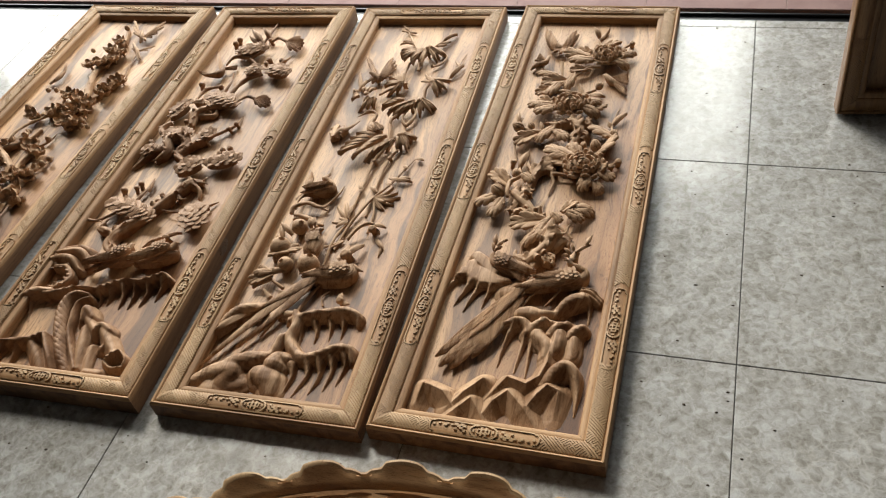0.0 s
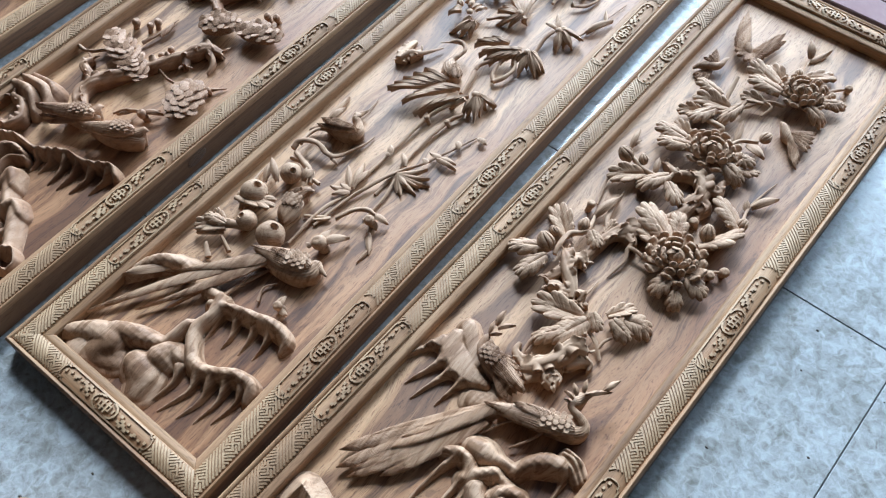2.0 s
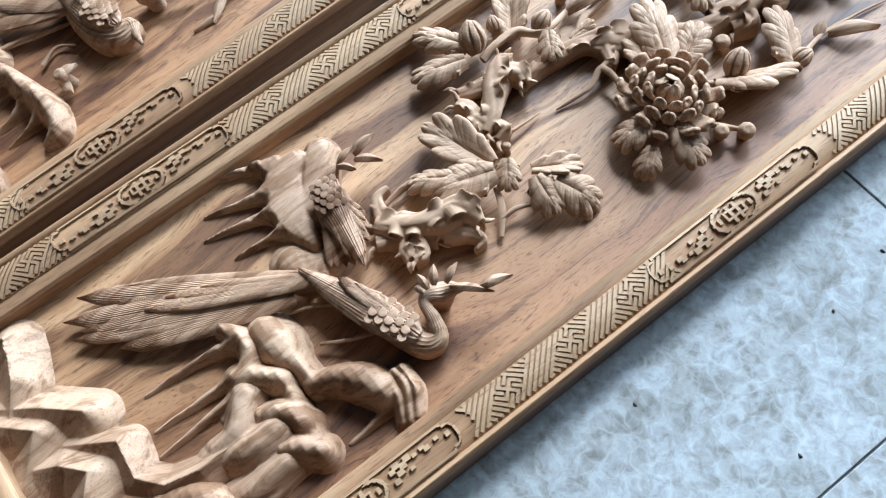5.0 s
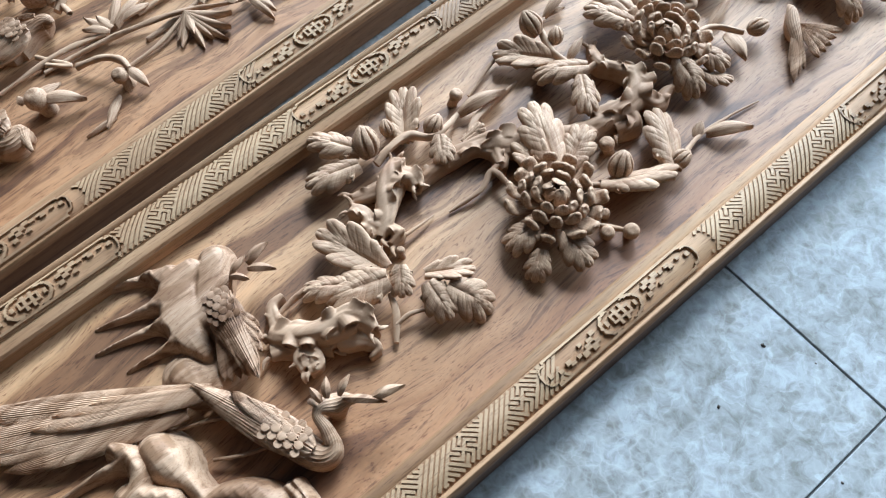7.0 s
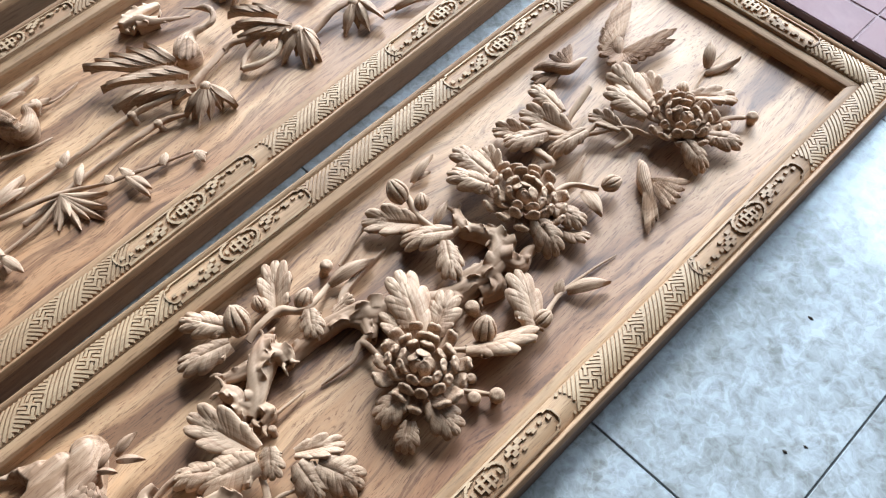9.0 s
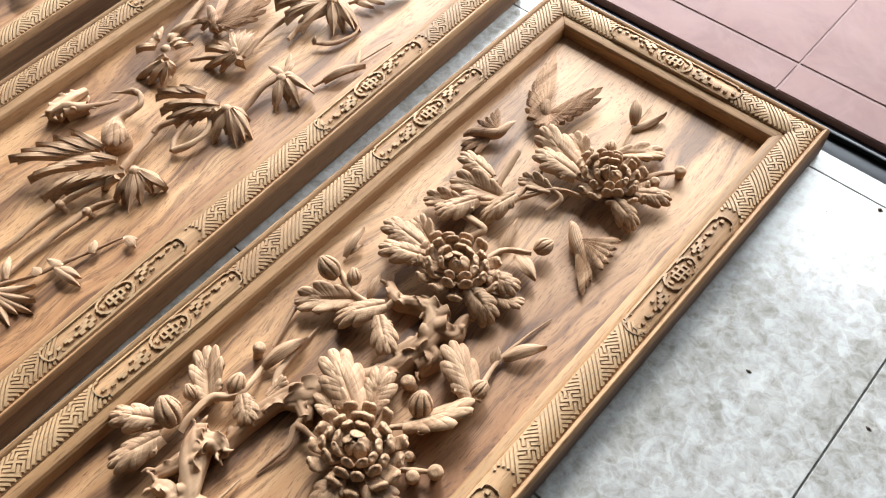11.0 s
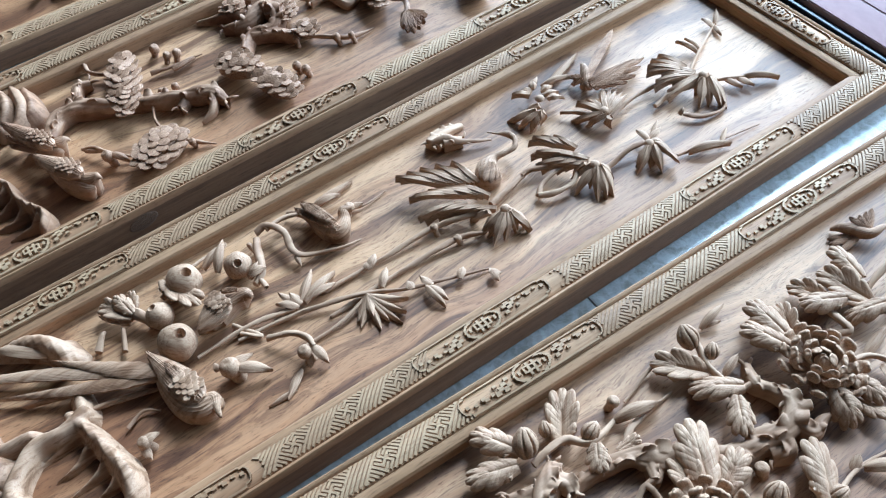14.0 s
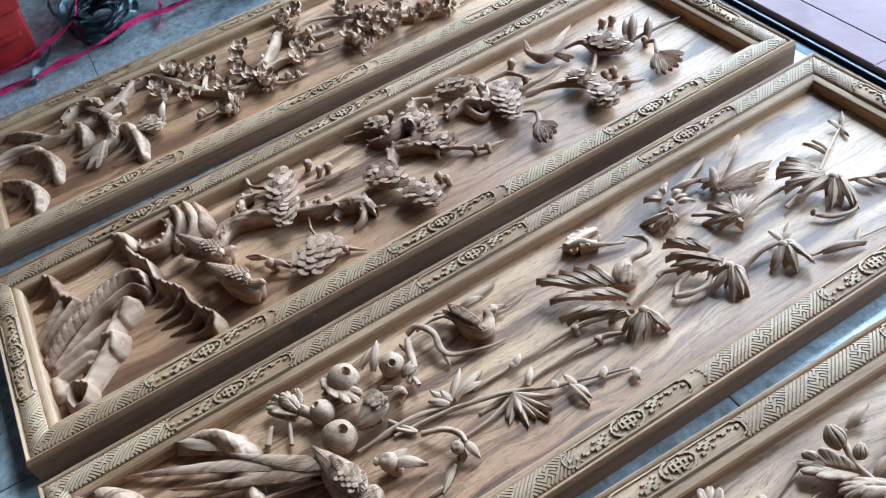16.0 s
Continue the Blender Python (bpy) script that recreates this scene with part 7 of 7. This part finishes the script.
def flat_strip(name, pts, w, mat, parent, twist=0.5, t=0.0012):
    """A ribbon that wanders over the floor through (x, y, z) in metres."""
    line = spline([(x * 1000, y * 1000, z * 1000, 0) for x, y, z in pts], 9.0) / 1000
    v, f, n = [], [], len(line)
    for i, (x, y, z, _) in enumerate(line):
        d = line[min(i + 1, n - 1)] - line[max(i - 1, 0)]
        s = np.array([-d[1], d[0]]) / (math.hypot(d[0], d[1]) + 1e-9)
        a = twist * math.sin(i * 0.23) + 0.4 * math.sin(i * 0.61)
        ww = w * (0.75 + 0.25 * math.sin(i * 0.37))
        for o, u in ((-0.5, 0), (0.5, 0), (0.5, t), (-0.5, t)):
            v.append((x + s[0] * o * ww * math.cos(a), y + s[1] * o * ww * math.cos(a), z + o * ww * math.sin(a) + u + abs(0.5 * ww * math.sin(a))))
        if i:
            for k in range(4):
                p, q = (i - 1) * 4 + k, (i - 1) * 4 + (k + 1) % 4
                f.append((p, q, q + 4, p + 4))
    f += [(3, 2, 1, 0), tuple((n - 1) * 4 + k for k in range(4))]
    return child(name, raw(name, v, f, mat, True, 60), parent)


storage_box(pose(-2.2, -0.13, 0, 0, 0, 2), 0.36, 0.31, 0.26, "dark red plastic lidded box beside the ribbons")
storage_box(pose(-2.12, 0.9, 0, 0, 0, -14), 0.3, 0.24, 0.13, "low dark red box on the tiles")


def sack(m, sx, sy, sz):
    def f(th, p):
        r = math.sin(math.pi * min(1, 0.04 + p * 0.96)) ** 0.6
        r *= 1 + 0.09 * math.sin(3 * th + 5 * p) + 0.05 * math.sin(7 * th - 4 * p)
        return r * math.cos(th), r * math.sin(th), p * (1 + 0.1 * math.sin(2 * th))
    ob = child("sack", dome("sack", 40, 16, f, RED_PLASTIC), None, m @ Matrix.Diagonal((sx, sy, sz, 1)))
    return tagged(ob, "crumpled red plastic sack lying on the tiles", "sack")


sack(pose(-2.2, 0.52, -0.002), 0.16, 0.13, 0.1)

cord = tagged(new("strap_coil"), "loose coil of black plastic packing strap on tiles", "strap coil")
rng = random.Random(3)
for k in range(13):
    cx, cy, r1, r2, ph = -1.885 + rng.uniform(-0.02, 0.02), 0.36 + rng.uniform(-0.02, 0.02), rng.uniform(0.055, 0.105), rng.uniform(0.05, 0.09), rng.uniform(0, 6)
    flat_strip("strap", [(cx + r1 * math.cos(ph + a), cy + r2 * math.sin(ph + a), 0.006 + 0.0045 * k + 0.012 * math.sin(a * 1.3 + k)) for a in np.linspace(0, 6.5, 14)], 0.017, BLACK_STRAP, cord, 1.0)
flat_strip("strap", [(-1.73, 0.135, 0.002), (-1.78, 0.17, 0.012), (-1.85, 0.2, 0.008), (-1.95, 0.25, 0.02), (-1.96, 0.31, 0.02)], 0.02, BLACK_STRAP, cord, 0.8)
flat_strip("strap", [(-1.94, 0.27, 0.01), (-2.05, 0.25, 0.03), (-2.16, 0.26, 0.02), (-2.3, 0.3, 0.01)], 0.018, BLACK_STRAP, cord, 0.9)
for k in range(4):
    flat_strip("strap", [(-1.98, 0.33 + 0.02 * k, 0.03), (-2.07, 0.3 + 0.03 * k, 0.045), (-2.16, 0.33 + 0.02 * k, 0.03), (-2.28, 0.36 + 0.04 * k, 0.01)], 0.018, BLACK_STRAP, cord, 1.0)

ribbon = tagged(new("ribbon"), "pink shiny plastic ribbon strung loosely over the floor", "ribbon")
for k in range(5):
    j = [rng.uniform(-0.012, 0.012) for _ in range(16)]
    flat_strip("strand", [(-1.72 + j[0], -0.1, 0.004), (-1.745 + j[1], 0.05 + j[2], 0.008), (-1.742 + j[3], 0.14, 0.012), (-1.752 + j[4], 0.23, 0.014), (-1.738 + j[5], 0.335, 0.03), (-1.775 + j[6], 0.44, 0.03), (-1.79 + j[7], 0.52, 0.02), (-1.8 + j[8], 0.61, 0.012)], 0.011, PINK, ribbon, 1.1)
for k in range(3):
    j = [rng.uniform(-0.012, 0.012) for _ in range(16)]
    flat_strip("strand", [(-1.86 + j[0], -0.12, 0.004), (-1.845 + j[1], 0.06, 0.01), (-1.832 + j[2], 0.18, 0.03), (-1.845 + j[3], 0.295, 0.065), (-1.91 + j[4], 0.335, 0.085), (-1.965 + j[5], 0.41, 0.07), (-1.895 + j[6], 0.515, 0.03), (-1.78 + j[7], 0.5, 0.006), (-1.74 + j[8], 0.47, 0.004)], 0.012, PINK, ribbon, 1.1)

roll = tagged(new("wrapped_roll"), "blue plastic-wrapped roll standing on the tiles", "roll")
roll.matrix_basis = pose(-1.745, 0.8, 0)
v, f = [], []
for i in range(25):
    z = 0.2 * i / 24
    r = 0.066 + 0.0035 * math.sin(i * 1.7) + 0.002 * (i % 2)
    for k in range(36):
        a = 2 * math.pi * k / 36
        q = r * (1 + 0.02 * math.sin(5 * a + i * 0.8))
        v.append((q * math.cos(a), q * math.sin(a), z))
    if i:
        for k in range(36):
            a, b = (i - 1) * 36 + k, (i - 1) * 36 + (k + 1) % 36
            f.append((a, b, b + 36, a + 36))
f += [tuple(range(35, -1, -1)), tuple(24 * 36 + k for k in range(36))]
child("wrap", raw("wrap", v, f, BLUE, True, 50), roll)

# wood crumbs and dust on the tiles
v, f = [], []
rng = random.Random(11)
spots = [(rng.uniform(0.48, 1.3), rng.uniform(-0.25, 1.5)) for _ in range(70)] + [(rng.uniform(-1.3, 0.5), rng.uniform(-0.35, -0.05)) for _ in range(40)]
for x, y in spots:
    s, a = rng.uniform(0.0015, 0.0045) * (1.6 if rng.random() < 0.15 else 1), rng.uniform(0, 6.28)
    b = len(v)
    for k in range(6):
        t = a + k * math.pi / 3
        v.append((x + s * rng.uniform(0.5, 1.2) * math.cos(t), y + 0.6 * s * math.sin(t), 0.0002))
    v.append((x, y, s * 0.7))
    f += [(b + k, b + (k + 1) % 6, b + 6) for k in range(6)]
tagged(new("wood_crumbs", raw("wood_crumbs", v, f, DUST)), "small dark wood crumbs scattered on floor tiles", "crumbs", kind="stuff")

# the dark knot in the frame of the pine carving
for x, z, sx, sz, turn in ((PW + 0.0002, 0.026, 0.0016, 0.011, 8),):
    child("knot", dome("knot", 24, 10, lambda th, p: (math.sin(math.pi * p) * math.cos(th), math.sin(math.pi * p) * math.sin(th), -math.cos(math.pi * p)), KNOT), P2, Matrix.Translation((x, 0.462, z)) @ pose(0, 0, 0, turn) @ Matrix.Diagonal((sx, 0.024, sz, 1)), "dark oval knot in the wood")

# ---- floor tiles ----
TILE = 0.6


def tile_mesh(name, w, d, mat):
    bm = box(bmesh.new(), (-w / 2, -d / 2, -0.01), (w / 2, d / 2, 0.0))
    bmesh.ops.bevel(bm, geom=[e for e in bm.edges if all(v.co.z > -0.005 for v in e.verts)], offset=0.0008, segments=1, affect="EDGES")
    me = bpy.data.meshes.new(name)
    bm.to_mesh(me)
    bm.free()
    me.materials.append(mat)
    return me


full, cut = tile_mesh("tile", TILE - 0.0022, TILE - 0.0022, FLOOR_TILE), tile_mesh("tile_cut", TILE - 0.0022, 0.6 + 1.526 - 1.49 - 0.6, FLOOR_TILE)
floor = bpy.data.objects["floor"]
for i in range(-7, 4):
    for j in range(-6, 2):
        child("tile", full, floor, pose(0.667 + TILE * (i + 0.5), 0.29 + TILE * (j + 0.5), 0, 0, 0, 0))
    child("tile", cut, floor, pose(0.667 + TILE * (i + 0.5), 1.508, 0))
pavement = bpy.data.objects["pavement"]
edge, red = tile_mesh("tile", 0.397, 0.062, RED_TILE), tile_mesh("tile", 0.397, 0.397, RED_TILE)
for i in range(-10, 10):
    child("tile", edge, pavement, pose(0.35 + 0.4 * (i + 0.5), 1.622, -0.001))
    for j in range(6):
        child("tile", red, pavement, pose(0.35 + 0.4 * (i + 0.5), 1.658 + 0.4 * (j + 0.5), -0.001))
